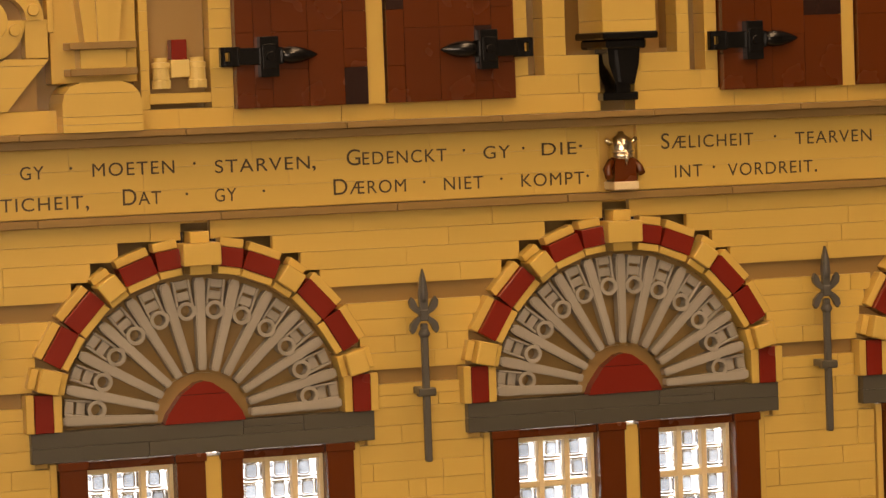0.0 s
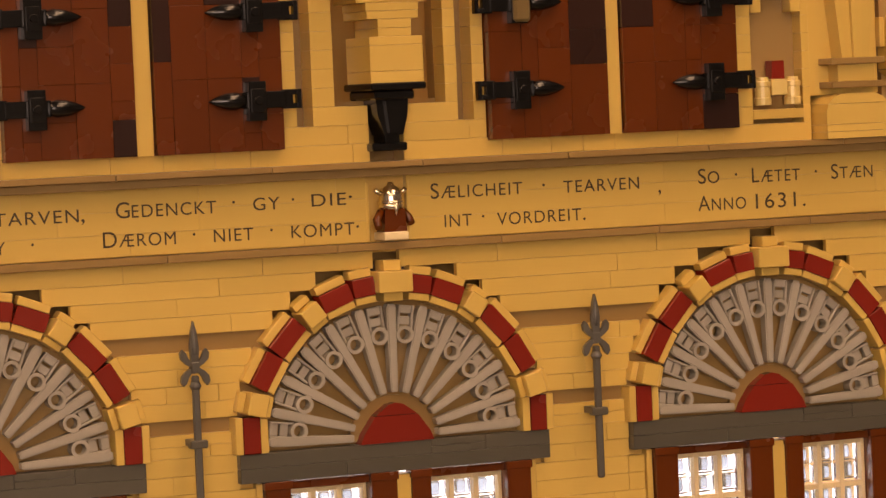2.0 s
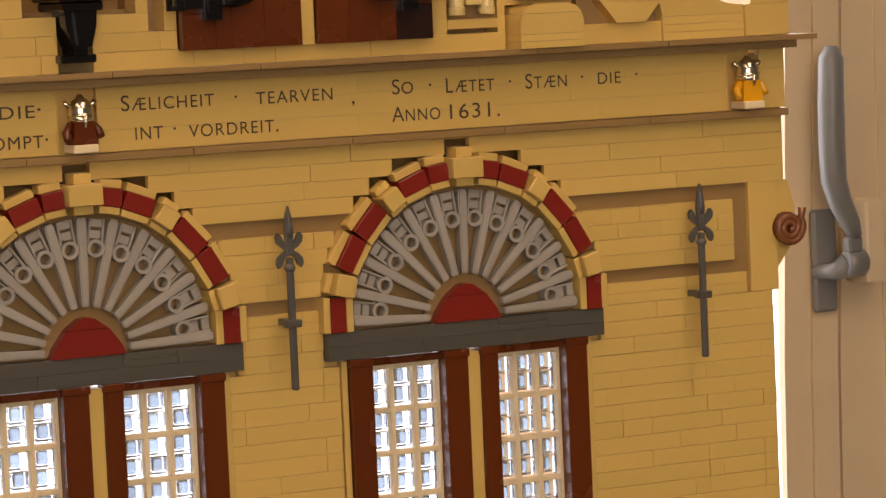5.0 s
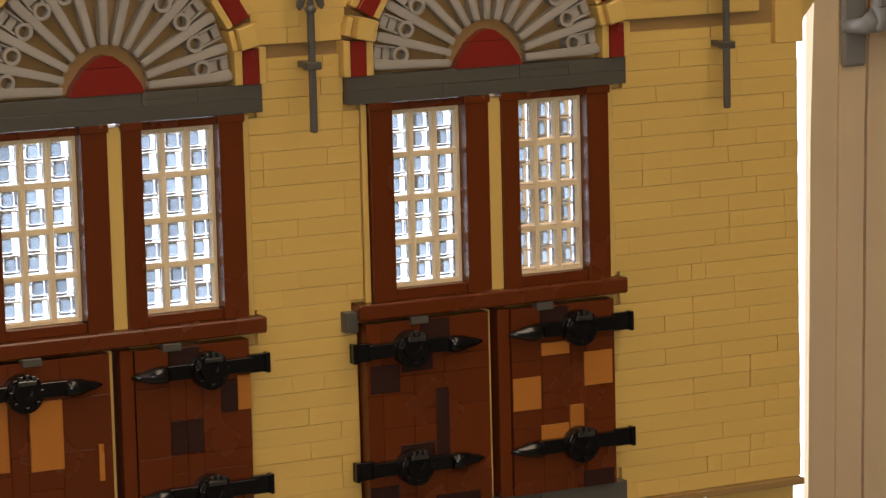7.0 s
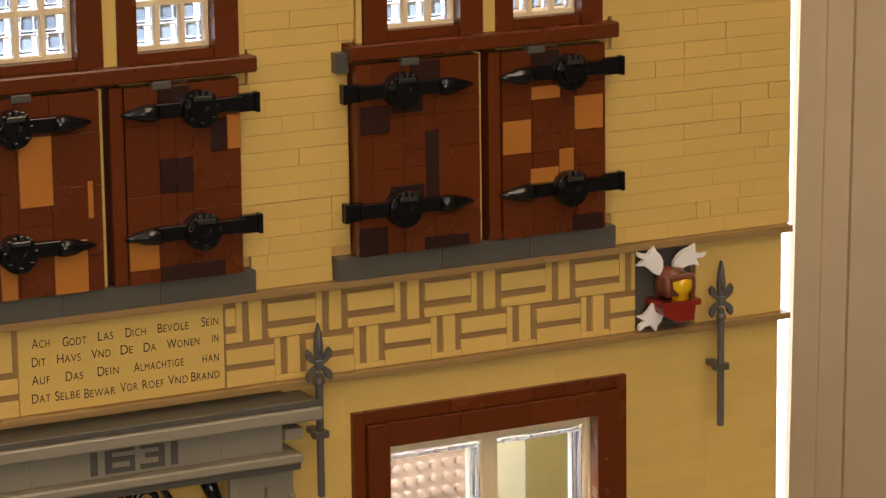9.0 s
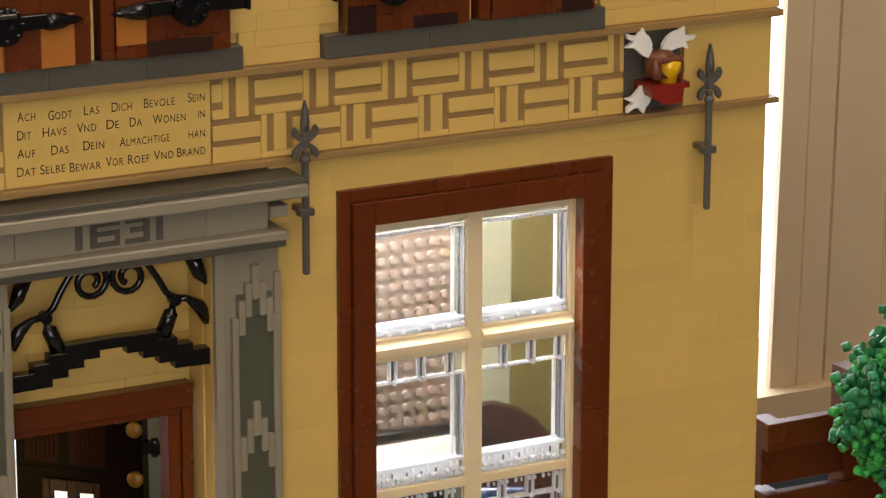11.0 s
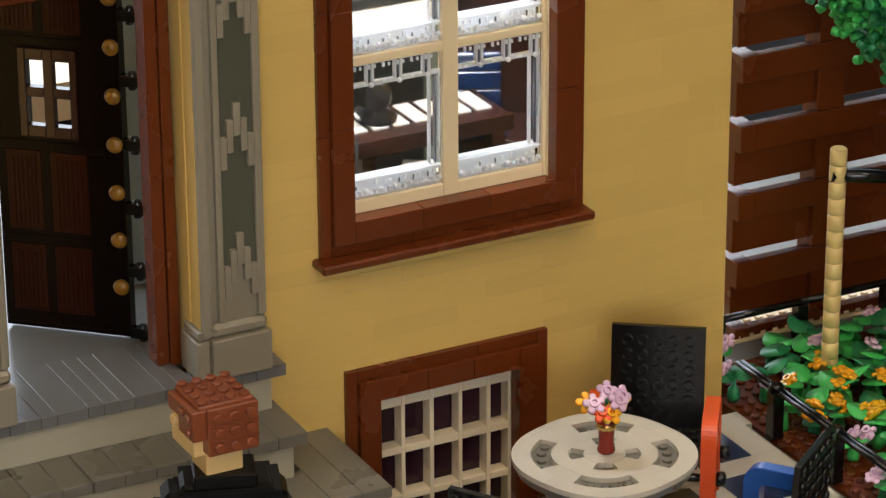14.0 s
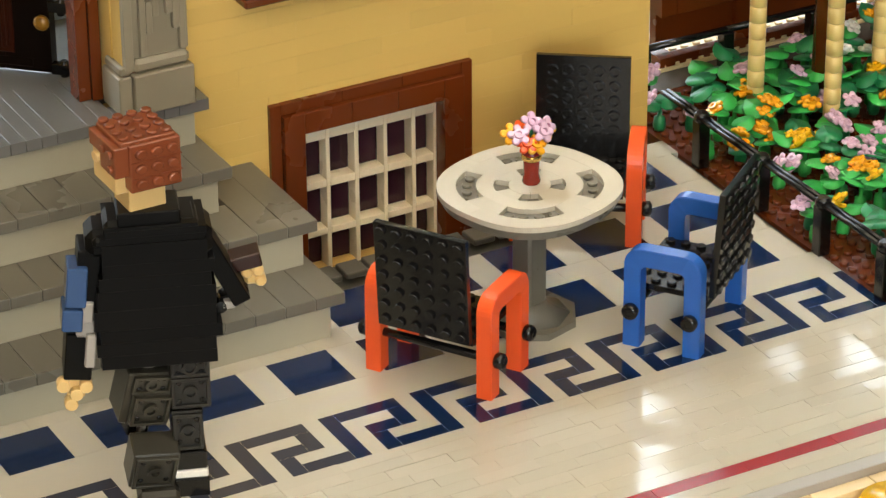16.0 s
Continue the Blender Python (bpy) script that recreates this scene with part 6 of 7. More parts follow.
# ---- garden beside the house ----
def garden():
    b = thing("flower_bed", "brown studded soil of the flower bed", "flower bed", kind="structure")
    part("soil", B(0.47, 45, -36, 5.4, -1.4, -0.1, 0), BROWN, b)
    sg = Geo()
    for i in range(40):
        for j in range(48):
            sg.lathe([(0.24, -0.12), (0.24, 0.06), (0.2, 0.08)], (1.0 + 0.8 * i, -33 + 0.8 * j, 0), "z", 8)
    tagged(part("studs", sg, BROWN, b), kind="stuff")
    p = thing("path_behind", "light grey path and cream studded base behind the bed", "path", kind="structure")
    part("path", B(0.0, 60, 5.4, 7.4, -1.4, -0.05), MGREY, p)
    part("base", B(0.0, 60, 7.4, 12.0, -1.4, 0.1), CREAM, p)
    sg = Geo()
    for i in range(60):
        for j in range(5):
            sg.cyl((0.6 + 0.8 * i, 7.8 + 0.8 * j, 0.08), "z", 0.24, 0.18, 8)
    tagged(part("studs", sg, CREAM, p), kind="stuff")
    f = thing("bed_fence", "low black fence of posts and rails round the bed", "fence")
    posts = [(0.55, -3.6), (0.55, -9.3), (0.55, -14.8), (0.55, -20.2), (0.55, -25.6)]
    for x, y in posts:
        part("post", Geo().box(x - 0.35, x + 0.35, y - 0.35, y + 0.35, 0, 2.7, 0.05).lathe([(0.3, 2.6), (0.42, 2.75), (0.42, 3.05), (0.3, 3.2)], (x, y, 0), "z", 12), BLACK, f)
    for (x0, y0), (x1, y1) in zip([(0.55, 0.3)] + posts, posts):
        for dx in (-0.16, 0.16):
            part("rail", Geo().tube([(x0 + dx, y0 - 0.3, 2.9), (x1 + dx, y1 + 0.3, 2.9)], 0.15, 8), BLACK, f)
    back = [(2.2, 4.9), (7.6, 4.9), (13.4, 4.9), (19.2, 4.9), (25, 4.9)]
    for x, y in back:
        part("post", Geo().box(x - 0.35, x + 0.35, y - 0.35, y + 0.35, 0, 2.9, 0.05), BLACK, f)
    for (x0, y0), (x1, y1) in zip([(0.4, 4.9)] + back, back):
        part("rail", Geo().tube([(x0, y0, 3.0), (x1, y1, 3.0)], 0.22, 8), BLACK, f)
    # plants
    rnd = random.Random(17)
    leaf = Geo()
    half = [(0.0, 0.14), (0.26, -0.10), (0.62, 0.0), (0.88, 0.34), (0.86, 0.78), (0.58, 1.2), (0.0, 1.55)]
    for s in (-1, 1):
        top = [(s * x, y, 0.05 - 0.16 * abs(x)) for x, y in half] + [(0, 0.8, 0.06)]
        low = [(x, y, z - 0.1) for x, y, z in top]
        n = len(half)
        fs = [(7, q, q + 1) for q in range(n - 1)] + [(15, q + 9, q + 8) for q in range(n - 1)] + [(q, q + 8, q + 9, q + 1) for q in range(n - 1)]
        leaf.add(top + low, fs, True)
    lm = {}
    for mat in (GREEN, DGREEN):
        lm[mat.name] = leaf.mesh("leaf")
        lm[mat.name].materials.append(mat)
    bm_ = {}
    for mat in (PINK, AMBER, YELLOW, PURE):
        bm_[mat.name] = bloom().mesh("flower")
        bm_[mat.name].materials.append(mat)
    stalk = {}
    for mat in (GREEN, DGREEN):
        stalk[mat.name] = Geo().lathe([(0.32, 0), (0.36, 0.3), (0.30, 0.9), (0.12, 1.0), (0.10, 1.8)], (0, 0, 0), "z", 8).mesh("stem")
        stalk[mat.name].materials.append(mat)
    for i in range(11):
        for j in range(19):
            x = 1.5 + 1.55 * i + rnd.uniform(-0.5, 0.5)
            y = -24.5 + 1.55 * j + rnd.uniform(-0.5, 0.5)
            if y > 4.2 or (x < 2.6 and rnd.random() < 0.6) or rnd.random() < 0.24 or (x - 10.2) ** 2 + (y + 0.8) ** 2 < 0.8:
                continue
            mat = rnd.choice((GREEN, GREEN, DGREEN))
            pl = thing("flowering_plant", "small green plant with broad leaves and little flowers", "plant", (x, y, -0.05), rnd.uniform(0, 360), group="plants of the flower bed")
            tall = rnd.uniform(0.55, 1.15)
            part("stem", stalk[mat.name], mat, pl, m=Matrix.Diagonal((1, 1, tall, 1)))
            a, lean = rnd.uniform(0, 360), rnd.uniform(4, 26)
            for k in range(2 if rnd.random() < 0.9 else 1):
                part("leaf", lm[mat.name], mat, pl, m=pose(0, 0, (1.75 * tall + 0.12 * k) * CM, lean * (1 if k else 0.4), rnd.uniform(-10, 10), a + 180 * k + rnd.uniform(-20, 20)) @ Matrix.Scale(rnd.uniform(0.72, 0.98), 4))
            kind_ = PINK if (math.sin(x * 0.7 + 1) + math.sin(y * 0.55)) > -0.3 else rnd.choice((AMBER, AMBER, YELLOW))
            if y > 1 and x > 8:
                kind_ = rnd.choice((PURE, PURE, PINK, AMBER))
            for k in range(rnd.choice((0, 0, 1, 2, 3))):
                part("flower", bm_[kind_.name], kind_, pl, m=cpose(rnd.uniform(-0.7, 0.7), rnd.uniform(-0.7, 0.7), 1.9 * tall + rnd.uniform(0, 0.5), rnd.uniform(-5, 55), rnd.uniform(-35, 20), 0))
    # tree with its stakes
    t = thing("tree", "brick-built tree with a green leafy crown and brown trunk", "tree", (10.3, -0.8, 0))
    part("trunk", Geo().tube([(0, 0, 0), (0, 0, 8), (0.1, 0, 15), (0.2, 0, 22)], [0.75, 0.7, 0.65, 0.5], 10), BROWN, t)
    sprig = Geo()
    for k in range(5):
        a = 2 * math.pi * k / 5
        for q in range(3):
            r = 0.45 + 0.42 * q
            sprig.cyl((r * math.cos(a + 0.3 * q), r * math.sin(a + 0.3 * q), 0.14 * q), "z", 0.21, 0.34, 8)
        sprig.box(-0.1, 0.1, 0.0, 1.2, 0.0, 0.22, 0.02) if k == 0 else None
        d = Geo().box(-0.1, 0.1, 0.0, 1.3, -0.02, 0.16, 0.02)
        sprig.merge(d, Matrix.Rotation(a, 4, "Z"))
    sm = []
    for mat in (GREEN, DGREEN):
        me = sprig.mesh("leaf_sprig")
        me.materials.append(mat)
        sm.append(me)
    for k in range(230):
        z = rnd.uniform(-1, 1)
        a = rnd.uniform(0, 2 * math.pi)
        r = math.sqrt(1 - z * z)
        d = Vector((r * math.cos(a), r * math.sin(a), z))
        rad = rnd.uniform(0.72, 1.04) * (1 + 0.10 * math.sin(5 * a) * r)
        p = Vector((0.6 + d.x * 4.6 * rad, -0.2 + d.y * 4.6 * rad, 23.8 + d.z * 5.4 * rad))
        q = d.to_track_quat("Z", "Y").to_matrix().to_4x4()
        part("leaf_sprig", sm[0 if rnd.random() < 0.22 else 1], GREEN, t, m=Matrix.Translation(p * CM) @ q @ Matrix.Rotation(rnd.uniform(0, 6), 4, "Z") @ pose(0, 0, 0, rnd.uniform(-45, 45), rnd.uniform(-45, 45), 0) @ Matrix.Scale(1.25, 4))
    part("crown_core", Geo().lathe([(0.4, 19.4), (2.4, 20.8), (3.2, 23.6), (2.4, 26.6), (0.4, 28)], (0, 0, 0), "z", 10), DGREEN, t)
    for x, y in ((6.4, 0.1), (8.75, -3.75), (14.0, -0.75)):
        s = thing("tree_stake", "tan round stake beside the tree", "stake", (x, y, 0), group="stakes round the tree")
        for k in range(15):
            part("segment", STAKE, STAKEC, s, m=cpose(0, 0, 0.94 * k))
    tie = thing("tree_tie", "black strap tying the tree to its stakes", "strap", (10.3, -0.8, 12.6))
    for x, y in ((6.4, 0.1), (8.75, -3.75), (14.0, -0.75)):
        d = Vector((x - 10.3, y + 0.8, 0))
        part("strap", Geo().tube([(0, 0, -0.6), tuple(d * 0.5 + Vector((0, 0, -0.3))), tuple(d * 1.1)], 0.42, 8), BLACK, tie)
    # timber fence behind
    w = thing("timber_fence", "tall brown slatted fence with boards on both sides", "fence", (0, 0, 0))
    for k in range(6):
        z = 21.0 - 4.07 * k
        part("front_board", B(6.1, 32, 7.65, 8.3, z - 1.55, z, 0.03), BROWN, w)
        part("end_block", B(5.05, 6.08, 7.58, 9.3, z - 1.55, z + 0.02, 0.03), BROWN, w)
        part("back_board", B(5.15, 32, 8.32, 8.95, max(z - 3.72, 0.2), z - 1.57, 0.03), BROWN, w)
    for x in (10.2, 16.8, 23.4):
        part("post", B(x, x + 1.75, 7.85, 9.4, 0.15, 23.3), BROWN, w)


STAKE = Geo().lathe([(0.40, 0), (0.47, 0.06), (0.47, 0.84), (0.42, 0.9), (0.40, 0.94)], (0, 0, 0), "z", 14).mesh("segment")
STAKE.materials.append(STAKEC)
garden()


# ---- the attic storey and its ornaments ----
MID = -35.85


def attic():
    a = thing("wall_attic_storey", "tan tiled attic wall with recessed strips", "wall", kind="structure")
    rec = [(-39.95, -39.2, 81.75, 90), (-32.25, -31.5, 81.75, 90), (-38.15, -32.85, 82.75, 90), (-36.6, -34.95, 80.4, 82.8), (-17.35, -14.7, 81.6, 86.6), (-57.0, -54.35, 81.6, 86.6),
           (-53.35, -40.8, 80.9, 90), (-30.9, -18.35, 80.9, 90)]
    part("attic_backing", pierced(Geo(), -64.5, -5.0, 80.05, 90, 1.0, 1.8, [(-38.15, -32.85, 82.75, 90)]), DTAN, a)
    hs = [rect(*r) for r in rec] + [rect(-14.3, -5, 80, 95), rect(-66, -57.4, 80, 95)]
    tiles(a, -57.4, -14.25, 80.05, 90.05, hs, TAN, (-58, -14, 80, 88), 91, y=-0.2, lengths=(2, 3, 4, 6), row=0.8, deep=1.2)
    for x0, x1 in ((-47.45, -46.65), (-25.0, -24.25)):
        part("post", B(x0, x1, -0.45, 1.0, 80.75, 90), TAN, a)
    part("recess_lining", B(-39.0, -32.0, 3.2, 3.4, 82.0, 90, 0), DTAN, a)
    for x in (-53.35, -46.6):
        shutter("attic_shutter", x, 80.78, 5.85, 9.2, 131 + int(x), x > -47, MIX_UP, (2.2, 6.05), "upper", "attic shutters")
    for x in (-30.85, -24.2):
        s = shutter("attic_shutter", x, 80.78, 5.85, 9.2, 171 + int(x), x > -25, MIX_UP, (2.2, 6.05), "upper", "attic shutters")
        if x < -25:
            part("latch", B(1.0, 1.8, -1.5, -0.7, 5.2, 7.0, 0.12), LATCH, s, "worn brass latch plate")
    # niches with little bottles
    for k, x0 in enumerate((-17.3, -57.0)):
        n = thing("niche", "dark tan niche with a stepped tan head", "niche", (x0, 0, 81.55), group="niches of the attic")
        part("back", B(0, 2.62, 0.6, 0.9, 0, 5.2, 0), DTAN2, n)
        part("sill", B(-0.05, 2.65, -0.22, 0.6, -0.45, 0.0), TAN, n)
        part("head", B(0.0, 0.55, -0.2, 0.6, 4.5, 5.3), TAN, n)
        part("head", B(2.1, 2.62, -0.2, 0.6, 4.5, 5.3), TAN, n)
        o = thing("bottle_ornament", "two cream bottles flanking a dark red block", "ornament", (x0 + 1.3, -0.1, 81.55), group="ornaments in the niches")
        for s in (-0.78, 0.80):
            part("bottle", Geo().lathe([(0.40, 0), (0.42, 0.32), (0.37, 0.36), (0.36, 0.85), (0.40, 0.88), (0.40, 1.08), (0.30, 1.12), (0.30, 1.3)], (s, 0, 0.2), "z", 14, True, False), STAKEC, o)
        part("bracket", B(-0.4, 0.42, -0.25, 0.5, 0.65, 1.4), STAKEC, o)
        part("block", B(-0.32, 0.35, -0.15, 0.5, 1.4, 2.25), DRED, o)
    # pilasters
    for x0 in (-14.2, -61.1):
        p = thing("pilaster", "tan pilaster with dark tan mouldings on a rounded base", "pilaster", (x0, 0, 80.05), group="pilasters of the attic")
        part("base", slices([(0, 0), (3.4, 0), (3.4, 1.25), (3.28, 1.65), (3.0, 1.93), (2.6, 2.08), (0.8, 2.08), (0.4, 1.93), (0.12, 1.65), (0, 1.25)], -1.5, 1.0, (0, 0.33, 0.66, 1.62, 2.1)), TAN, p)
        part("moulding", B(0.45, 3.35, -1.3, 1.0, 2.35, 2.65), DTAN, p)
        part("neck", B(0.95, 2.95, -1.0, 1.0, 2.65, 3.45), TAN, p)
        part("moulding", B(0.45, 3.35, -1.3, 1.0, 3.45, 3.75), DTAN, p)
        part("backing", B(-0.1, 3.6, -0.1, 1.0, 2.05, 10), TAN, p)
        part("shaft", Geo().prism([(1.15, 3.75), (2.6, 3.75), (3.3, 9.9), (0.5, 9.9)], -1.1, 0), TAN, p)
        part("shaft_rib", Geo().prism([(1.7, 3.75), (2.1, 3.75), (2.3, 9.9), (1.5, 9.9)], -1.3, -1.0), TAN, p)
    # oriel on its black corbel
    o = thing("oriel", "stepped tan oriel standing on a black corbel", "oriel", (-36.0, 0, 80.4))
    part("corbel_foot", B(-0.72, 0.95, -0.9, 0.6, 0.1, 0.46, 0.05), BLACK, o)
    part("corbel_neck", B(-0.12, 0.62, -0.85, 0.5, 0.4, 0.85, 0.05), BLACK, o)
    part("corbel", Geo().prism([(-0.2, 0.8), (0.68, 0.8), (0.92, 1.7), (0.98, 2.4), (-0.55, 2.4), (-0.5, 1.7)], -1.1, 0.4), BLACK, o)
    part("corbel_rib", Geo().prism([(-0.02, 0.9), (0.5, 0.9), (0.62, 2.3), (-0.16, 2.3)], -1.3, -1.05), BLACK, o)
    part("corbel_plate", B(-1.0, 1.62, -1.75, 1.6, 2.78, 3.1, 0.06), BLACK, o)
    part("corbel_plate", B(-0.75, 1.15, -1.5, 1.6, 2.36, 2.78, 0.08), BLACK, o)
    for z0, z1 in ((3.1, 3.6), (3.61, 4.75), (4.76, 5.13)):
        part("body", B(-0.95, 1.58, -1.6, 1.2, z0, z1, 0.012), TAN, o)
    for x0, x1, z0, z1 in ((-0.5, 1.08, 5.14, 5.5), (-0.5, 1.08, 5.51, 5.9), (-1.02, 1.42, 5.91, 6.26), (-1.05, 1.44, 6.27, 6.62), (-1.5, 1.85, 6.63, 6.96), (-2.2, 2.2, 6.97, 7.39)):
        part("course", B(x0, x1, -1.55 - 0.04 * (z0 - 5), 1.2, z0, z1, 0.012), TAN, o)
    part("course", B(-2.6, 2.5, -2.1, 0.8, 7.4, 7.9), TAN, o)
    part("roof", B(-2.6, 2.5, -2.1, 0.8, 7.9, 8.8), DRED, o)
    # rosettes on shield-shaped blocks
    for cx, k in ((-7.63, 1), (MID * 2 + 7.63, -1)):
        r = thing("rosette", "tan ring rosette with studs on a shield-shaped block", "rosette", (cx, 0, 84.75), group="rosettes of the gable")
        flip = lambda pts: pts if k > 0 else [(-x, z) for x, z in reversed(pts)]
        shifted = lambda pts, dx: [(x + dx, z + 0.05) for x, z in pts]
        for arc, dx in ((sector(0.98, 1.72, 0, 90, 12), 0.0), (sector(0.98, 1.72, -90, -1, 12), 0.0), (sector(0.98, 1.72, -180, -91, 12), 0.0), (sector(0.98, 1.72, 91, 180, 12), -0.8)):
            part("ring", Geo().prism(flip(shifted(arc, dx)), -0.7, 0.2), TAN, r)
        part("ring", Geo().prism(flip([(-0.8, 1.03), (-0.01, 1.03), (-0.01, 1.77), (-0.8, 1.77)]), -0.7, 0.2), TAN, r)
        part("disc", Geo().cyl((-0.1 * k, -0.75, 0.05), "y", 0.90, 0.5, 24), TAN, r)
        for an, dx in ((18, 0), (72, 0), (-18, 0), (-72, 0), (-108, 0), (-162, 0), (105, 0), (105, -0.8), (162, -0.8)):
            part("stud", Geo().cyl(((1.33 * math.cos(radians(an)) + dx) * k, -0.92, 1.33 * math.sin(radians(an)) + 0.05), "y", 0.26, 0.25, 12), TAN, r)
        part("backing", Geo().box(-2.6, 2.3, 0.2, 1.0, -4.7, 5, 0), DTAN2, r)
        for lo, hi in ((-3.75, -2.75), (-2.75, -1.85), (-1.85, -0.6)):
            part("shield", slices([(-2.7 * k, -1.6), (-1.7 * k, -2.7), (-0.85 * k, -3.72), (0.75 * k, -3.72), (1.62 * k, -2.75), (2.1 * k, -1.75), (2.25 * k, -0.7), (1.62 * k, -0.7), (1.5 * k, -1.5), (0.9 * k, -1.55), (0, -1.9), (-0.9 * k, -1.55)], -0.6, 0.3, (lo, hi)), TAN, r)
        part("block", B(min(-2.7 * k, -1.72 * k), max(-2.7 * k, -1.72 * k), -0.55, 0.3, -1.55, 0.06), TAN, r)
        part("block", B(min(-3.0 * k, -2.72 * k), max(-3.0 * k, -2.72 * k), -0.45, 0.3, -0.5, 0.9), TAN, r)
        part("course", B(-3.0 if k > 0 else -3.6, 3.6 if k > 0 else 3.0, -0.35, 0.9, -4.7, -3.74), TAN, r)
    # concave gable shoulder
    for k in (1, -1):
        sx = lambda x: x if k > 0 else 2 * MID - x
        pts = [(-5.85, 81.2), (-1.2, 81.2)]
        pts += [(-1.2 - 3.2 * math.sin(radians(q)), 83.9 - 2.3 * math.cos(radians(q))) for q in range(0, 91, 9)]
        pts += [(-4.12, 84.5), (-3.95, 85.0), (-3.78, 86.0), (-3.7, 87.2), (-3.9, 88.4), (-4.4, 90), (-5.9, 90), (-5.5, 84.0), (-6.1, 82.2)]
        g = thing("gable_shoulder", "tan concave shoulder of the gable", "gable", group="gable shoulders")
        for q in range(11):
            part("shoulder", slices([(sx(x), z) for x, z in pts], -0.45, 1.2, (81.2 + 0.8 * q, 82.0 + 0.8 * q)), TAN, g)
        for q in range(3):
            part("course", B(min(sx(-5.9), sx(1.15 - 0.02 * q)), max(sx(-5.9), sx(1.15 - 0.02 * q)), -0.5 + 0.01 * q, 1.4, 80.06 + 0.38 * q, 80.43 + 0.38 * q, 0.012), TAN, g)
        part("plinth", B(min(sx(-1.35), sx(1.12)), max(sx(-1.35), sx(1.12)), -0.7, 1.6, 80.06, 81.6), TAN, g)
        for q in range(3):
            part("clip", B(min(sx(-3.8), sx(-3.4)), max(sx(-3.8), sx(-3.4)), 0.2, 0.8, 83.9 + 0.85 * q, 84.3 + 0.85 * q), BLACK, g)
        v = thing("gable_vase", "tan faceted vase finial with a dark red stud", "finial", (sx(0.03), 0.5, 81.6), group="finials of the gable")
        slab = lambda profile, y=-1.2: Geo().prism([(-a * 1.06, b * 1.07) for a, b in profile] + [(a * 1.06, b * 1.07) for a, b in reversed(profile)], y, 1.6)
        part("foot", slab([(1.05, 0), (0.78, 0.85), (0.78, 0.95), (1.06, 1.62)]), TAN, v)
        part("band", slab([(0.98, 1.63), (0.98, 1.97)]), DTAN, v)
        part("bowl", slab([(1.05, 1.98), (1.58, 2.95), (1.64, 3.2), (1.6, 3.4), (1.4, 3.66), (1.1, 3.86), (0.9, 3.93)], -1.4), TAN, v)
        part("band", slab([(0.98, 3.94), (0.98, 4.28)]), DTAN, v)
        part("neck", slab([(1.08, 4.29), (1.1, 4.9), (0.9, 6.6)]), TAN, v)
        part("stud", Geo().cyl((0.02, -1.75, 3.74), "y", 0.35, 0.7, 14), DRED, v, "dark red stud")


LATCH = plastic("worn_brass_plastic", (0.20, 0.13, 0.05), 0.35, 0.1, speck=0.15)
DTAN2 = plastic("brown_tan_plastic", (0.36, 0.22, 0.085), 0.32, 0.04)
attic()


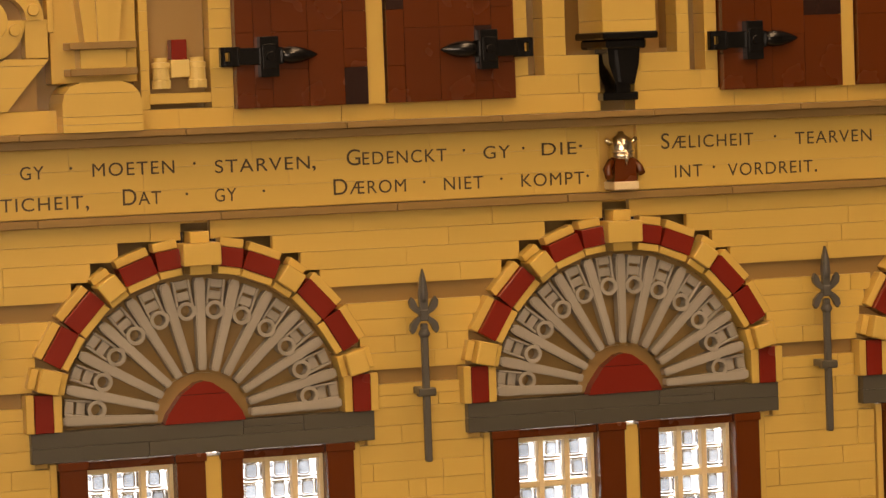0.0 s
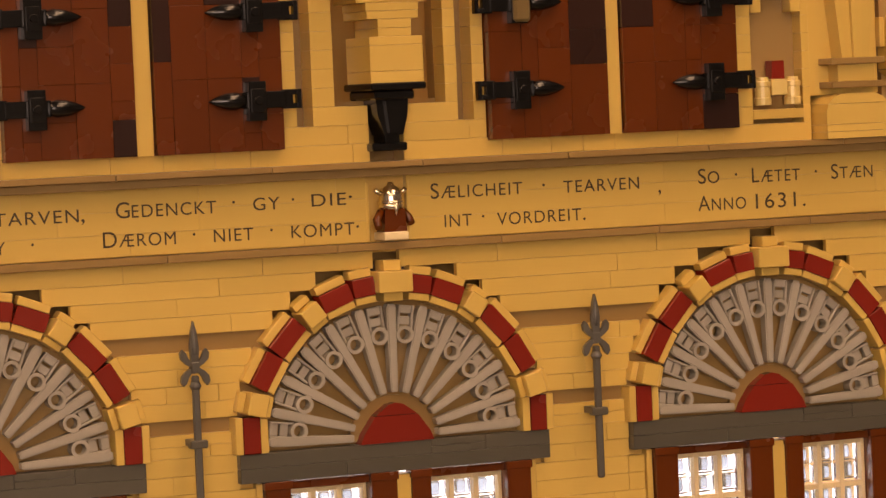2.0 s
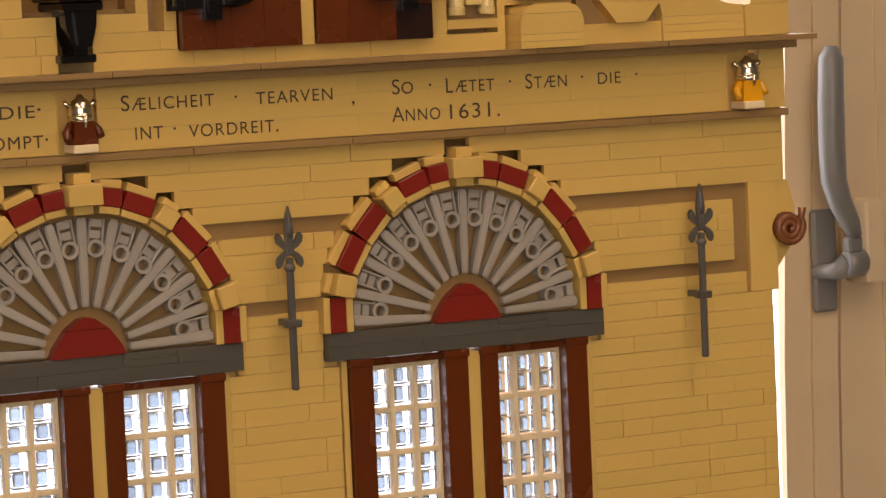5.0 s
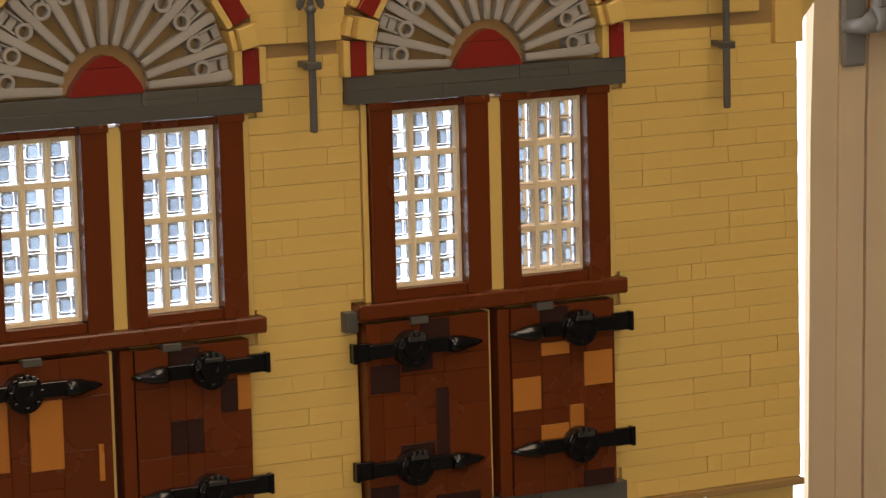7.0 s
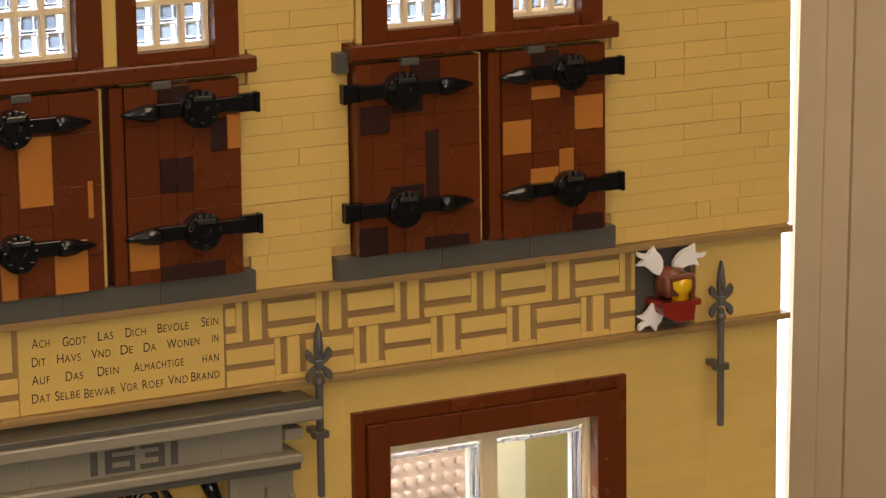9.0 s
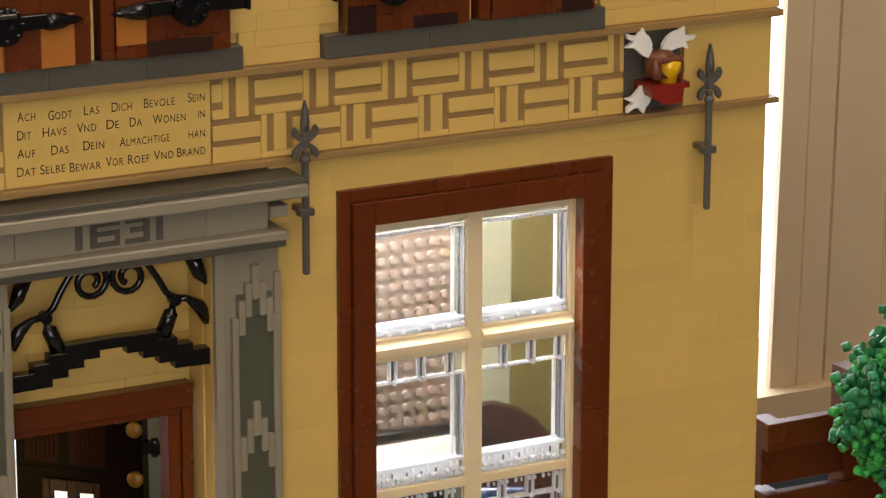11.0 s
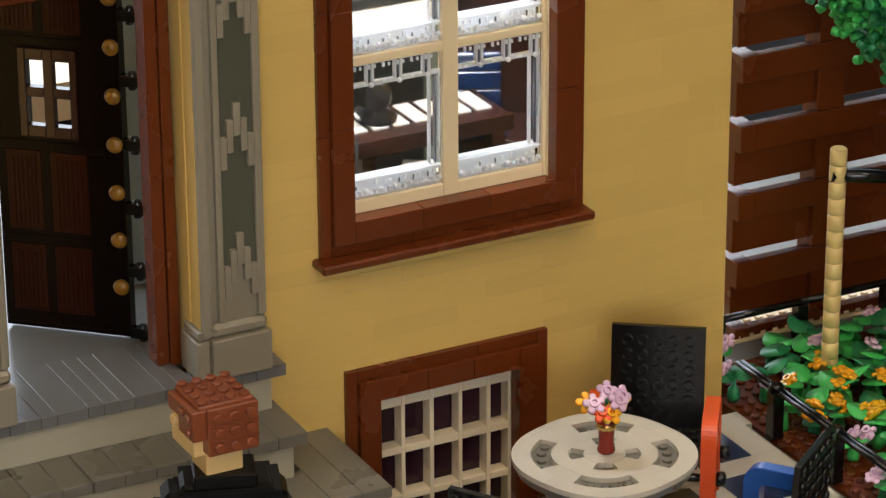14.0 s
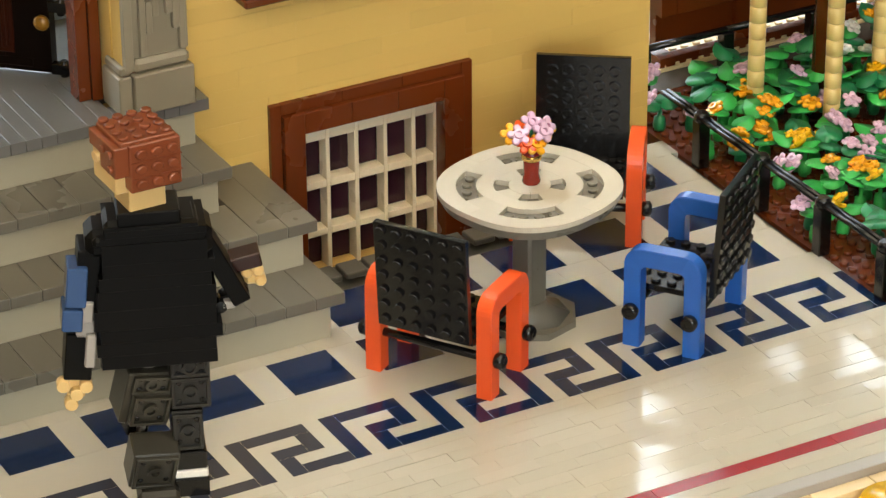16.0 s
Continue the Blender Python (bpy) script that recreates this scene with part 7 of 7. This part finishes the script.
def busts():
    for x, body, base in ((-35.75, BROWN, CREAM), (-1.15, AMBER, CREAM)):
        n = thing("bust_niche", "small dark tan niche in the lettered band", "niche", (x, 0, 76.5), group="niches of the lettered band")
        part("back", B(-1.0, 1.0, 0.5, 0.7, 0, 2.7, 0), DTAN2, n)
        part("side", B(-1.05, -0.9, -0.02, 0.5, 0, 2.65), TAN, n)
        part("side", B(0.9, 1.05, -0.02, 0.5, 0, 2.65), TAN, n)
        g = {}
        put = lambda mat, geo: g.setdefault(mat.name, (mat, Geo()))[1].merge(geo, Matrix.Identity(4))
        put(base, Geo().box(-0.62, 0.55, -1.0, 0.3, 0.05, 0.42, 0.05))
        put(body, Geo().prism([(-0.55, 0.42), (0.55, 0.42), (0.46, 1.42), (-0.46, 1.42)], -0.8, 0.1))
        put(body, Geo().tube([(-0.5, -0.4, 1.3), (-0.78, -0.55, 0.95), (-0.8, -0.8, 0.62)], [0.2, 0.2, 0.17], 10))
        put(body, Geo().tube([(0.5, -0.4, 1.3), (0.76, -0.5, 1.0), (0.8, -0.7, 0.75)], [0.2, 0.2, 0.17], 10))
        put(CHROME, Geo().lathe([(0.56, 1.42), (0.60, 1.62), (0.54, 1.66), (0.56, 1.85), (0.54, 2.1), (0.42, 2.34), (0.2, 2.46), (0.16, 2.52), (0.1, 2.62)], (0, -0.35, 0), "z", 20))
        put(CHROME, Geo().lathe([(0.60, 1.66), (0.64, 1.72), (0.60, 1.80)], (0, -0.35, 0), "z", 20))
        put(CHROME, Geo().tube([(0, -0.92, 1.7), (0, -0.95, 1.4), (0, -0.88, 1.15)], [0.12, 0.1, 0.06], 8))
        put(CHROME, Geo().tube([(-0.5, -0.3, 2.1), (-0.75, -0.3, 2.3)], 0.12, 8))
        put(CHROME, Geo().tube([(0.5, -0.3, 2.1), (0.75, -0.3, 2.3)], 0.12, 8))
        put(CHROME, Geo().tube([(-0.5, -0.4, 1.25), (-0.72, -0.4, 0.8)], 0.14, 8))
        put(CHROME, Geo().tube([(0.5, -0.4, 1.25), (0.75, -0.4, 0.85)], 0.14, 8))
        plain_form("helmet_bust", g, "plain small bust with a chromed helmet", "bust", (x, 0, 76.5))
    # winged bust on the dark panel
    g = {}
    put = lambda mat, geo, m=None: g.setdefault(mat.name, (mat, Geo()))[1].merge(geo, m if m is not None else Matrix.Identity(4))
    put(DRED, Geo().prism([(-0.75, 0.5), (-0.1, 0.0), (0.9, 0.0), (1.0, 0.9), (1.3, 0.9), (1.3, 1.25), (-0.85, 1.25), (-0.85, 0.85)], -1.5, 0.2))
    put(YELLOW, Geo().lathe([(0.42, 1.2), (0.42, 1.65), (0.5, 1.75), (0.58, 2.0), (0.60, 2.5), (0.45, 2.7)], (0.4, -1.0, 0), "z", 16))
    put(HAIR2, Geo().lathe([(0.85, 1.55), (0.82, 2.3), (0.72, 2.85), (0.5, 3.1), (0.15, 3.18)], (0.2, -0.5, 0), "z", 14))
    put(HAIR2, Geo().lathe([(0.2, 1.5), (0.26, 2.0), (0.2, 2.75)], (-0.35, -1.1, 0), "z", 10))
    put(HAIR2, Geo().lathe([(0.2, 1.5), (0.24, 2.0), (0.2, 2.75)], (0.95, -1.1, 0), "z", 10))
    put(HAIR2, Geo().box(-0.4, 1.0, -1.5, -0.8, 2.5, 2.85, 0.1))
    feather = [(0, 0), (0.32, 0.05), (0.7, 0.3), (0.95, 0.4), (1.3, 0.3), (1.15, 0.62), (1.05, 0.78), (1.42, 0.88), (1.55, 1.2), (1.2, 1.12), (0.95, 1.2), (0.85, 1.75), (0.62, 1.45), (0.35, 1.3), (0.1, 0.95), (-0.05, 0.5)]
    for px, pz, mx, mz, rot in ((-0.55, 2.75, -1, 1, 20), (0.25, 3.0, 1, 1, -10), (-0.6, 1.2, -1, -1, 25)):
        put(PURE, Geo().prism([(x * mx * 1.1, z * mz * 0.95) for x, z in feather], -0.55, -0.3), Matrix.Translation((px, -0.1, pz)) @ Matrix.Rotation(radians(rot) * -mx * mz, 4, "Y"))
    for mat, geo in g.values():
        geo.v = [(x, y, 0.30 + 0.80 * z) for x, y, z in geo.v]
    plain_form("winged_bust", g, "plain small bust with white feathers on a red base", "bust", (-7.2, 0, 41.9))


HAIR2 = plastic("auburn_plastic", (0.16, 0.05, 0.022), 0.28, 0.04)
busts()

# yellow rounded block standing in front of the forecourt
yb = thing("yellow_block", "bright yellow rounded block beside the kerb", "toy block", (-9.5, -35.6, -3.0))
part("body", Geo().lathe([(1.9, 0), (2.0, 2.2), (1.7, 2.9), (0.6, 3.2)], (0, 0, 0), "z", 20), YELLOW, yb)
part("stud", Geo().cyl((0, 0, 3.15), "z", 0.6, 0.5, 16), YELLOW, yb)
gr = solo("ground", Geo().box(-90, 60, -80, 40, -4.2, -3.2, 0), DGREY, "dark grey base plate that carries the model", "base plate", kind="structure")
tb = thing("display_table", "plain dark display table under the model", "table", (-15, -20, -80))
part("tabletop", B(-80, 80, -65, 65, 73.0, 75.8, 0.3), DBROWN, tb)
for x in (-70, 70):
    for y in (-55, 55):
        part("leg", B(x - 3, x + 3, y - 3, y + 3, 0, 73, 0.3), DBROWN, tb)

# greenery outside the window
LEAF = plastic("pale_leaf", (0.10, 0.36, 0.16), 0.5, 0.2)
shrub = thing("garden_tree", "green leafy tree outside the window", "tree", (236, 385, -80))
part("trunk", Geo().tube([(0, 0, 0), (2, 0, 60), (1, 0, 120), (4, 0, 165)], [6, 5, 3.5, 1.2], 10), DBROWN, shrub)
rs = random.Random(5)
lf = Geo()
for k in range(2200):
    p = Vector((rs.gauss(0, 1), rs.gauss(0, 1), rs.gauss(0, 1))).normalized() * rs.uniform(4, 36)
    w = rs.uniform(1.3, 2.8)
    lf.merge(Geo().prism([(0, -w), (w * 0.6, 0), (0, w), (-w * 0.6, 0)], -0.1, 0.1), Matrix.Translation(p + Vector((4, 0, 164))) @ Euler((rs.uniform(0, 6), rs.uniform(0, 6), rs.uniform(0, 6))).to_matrix().to_4x4())
tagged(part("crown", lf, LEAF, shrub), kind="stuff")
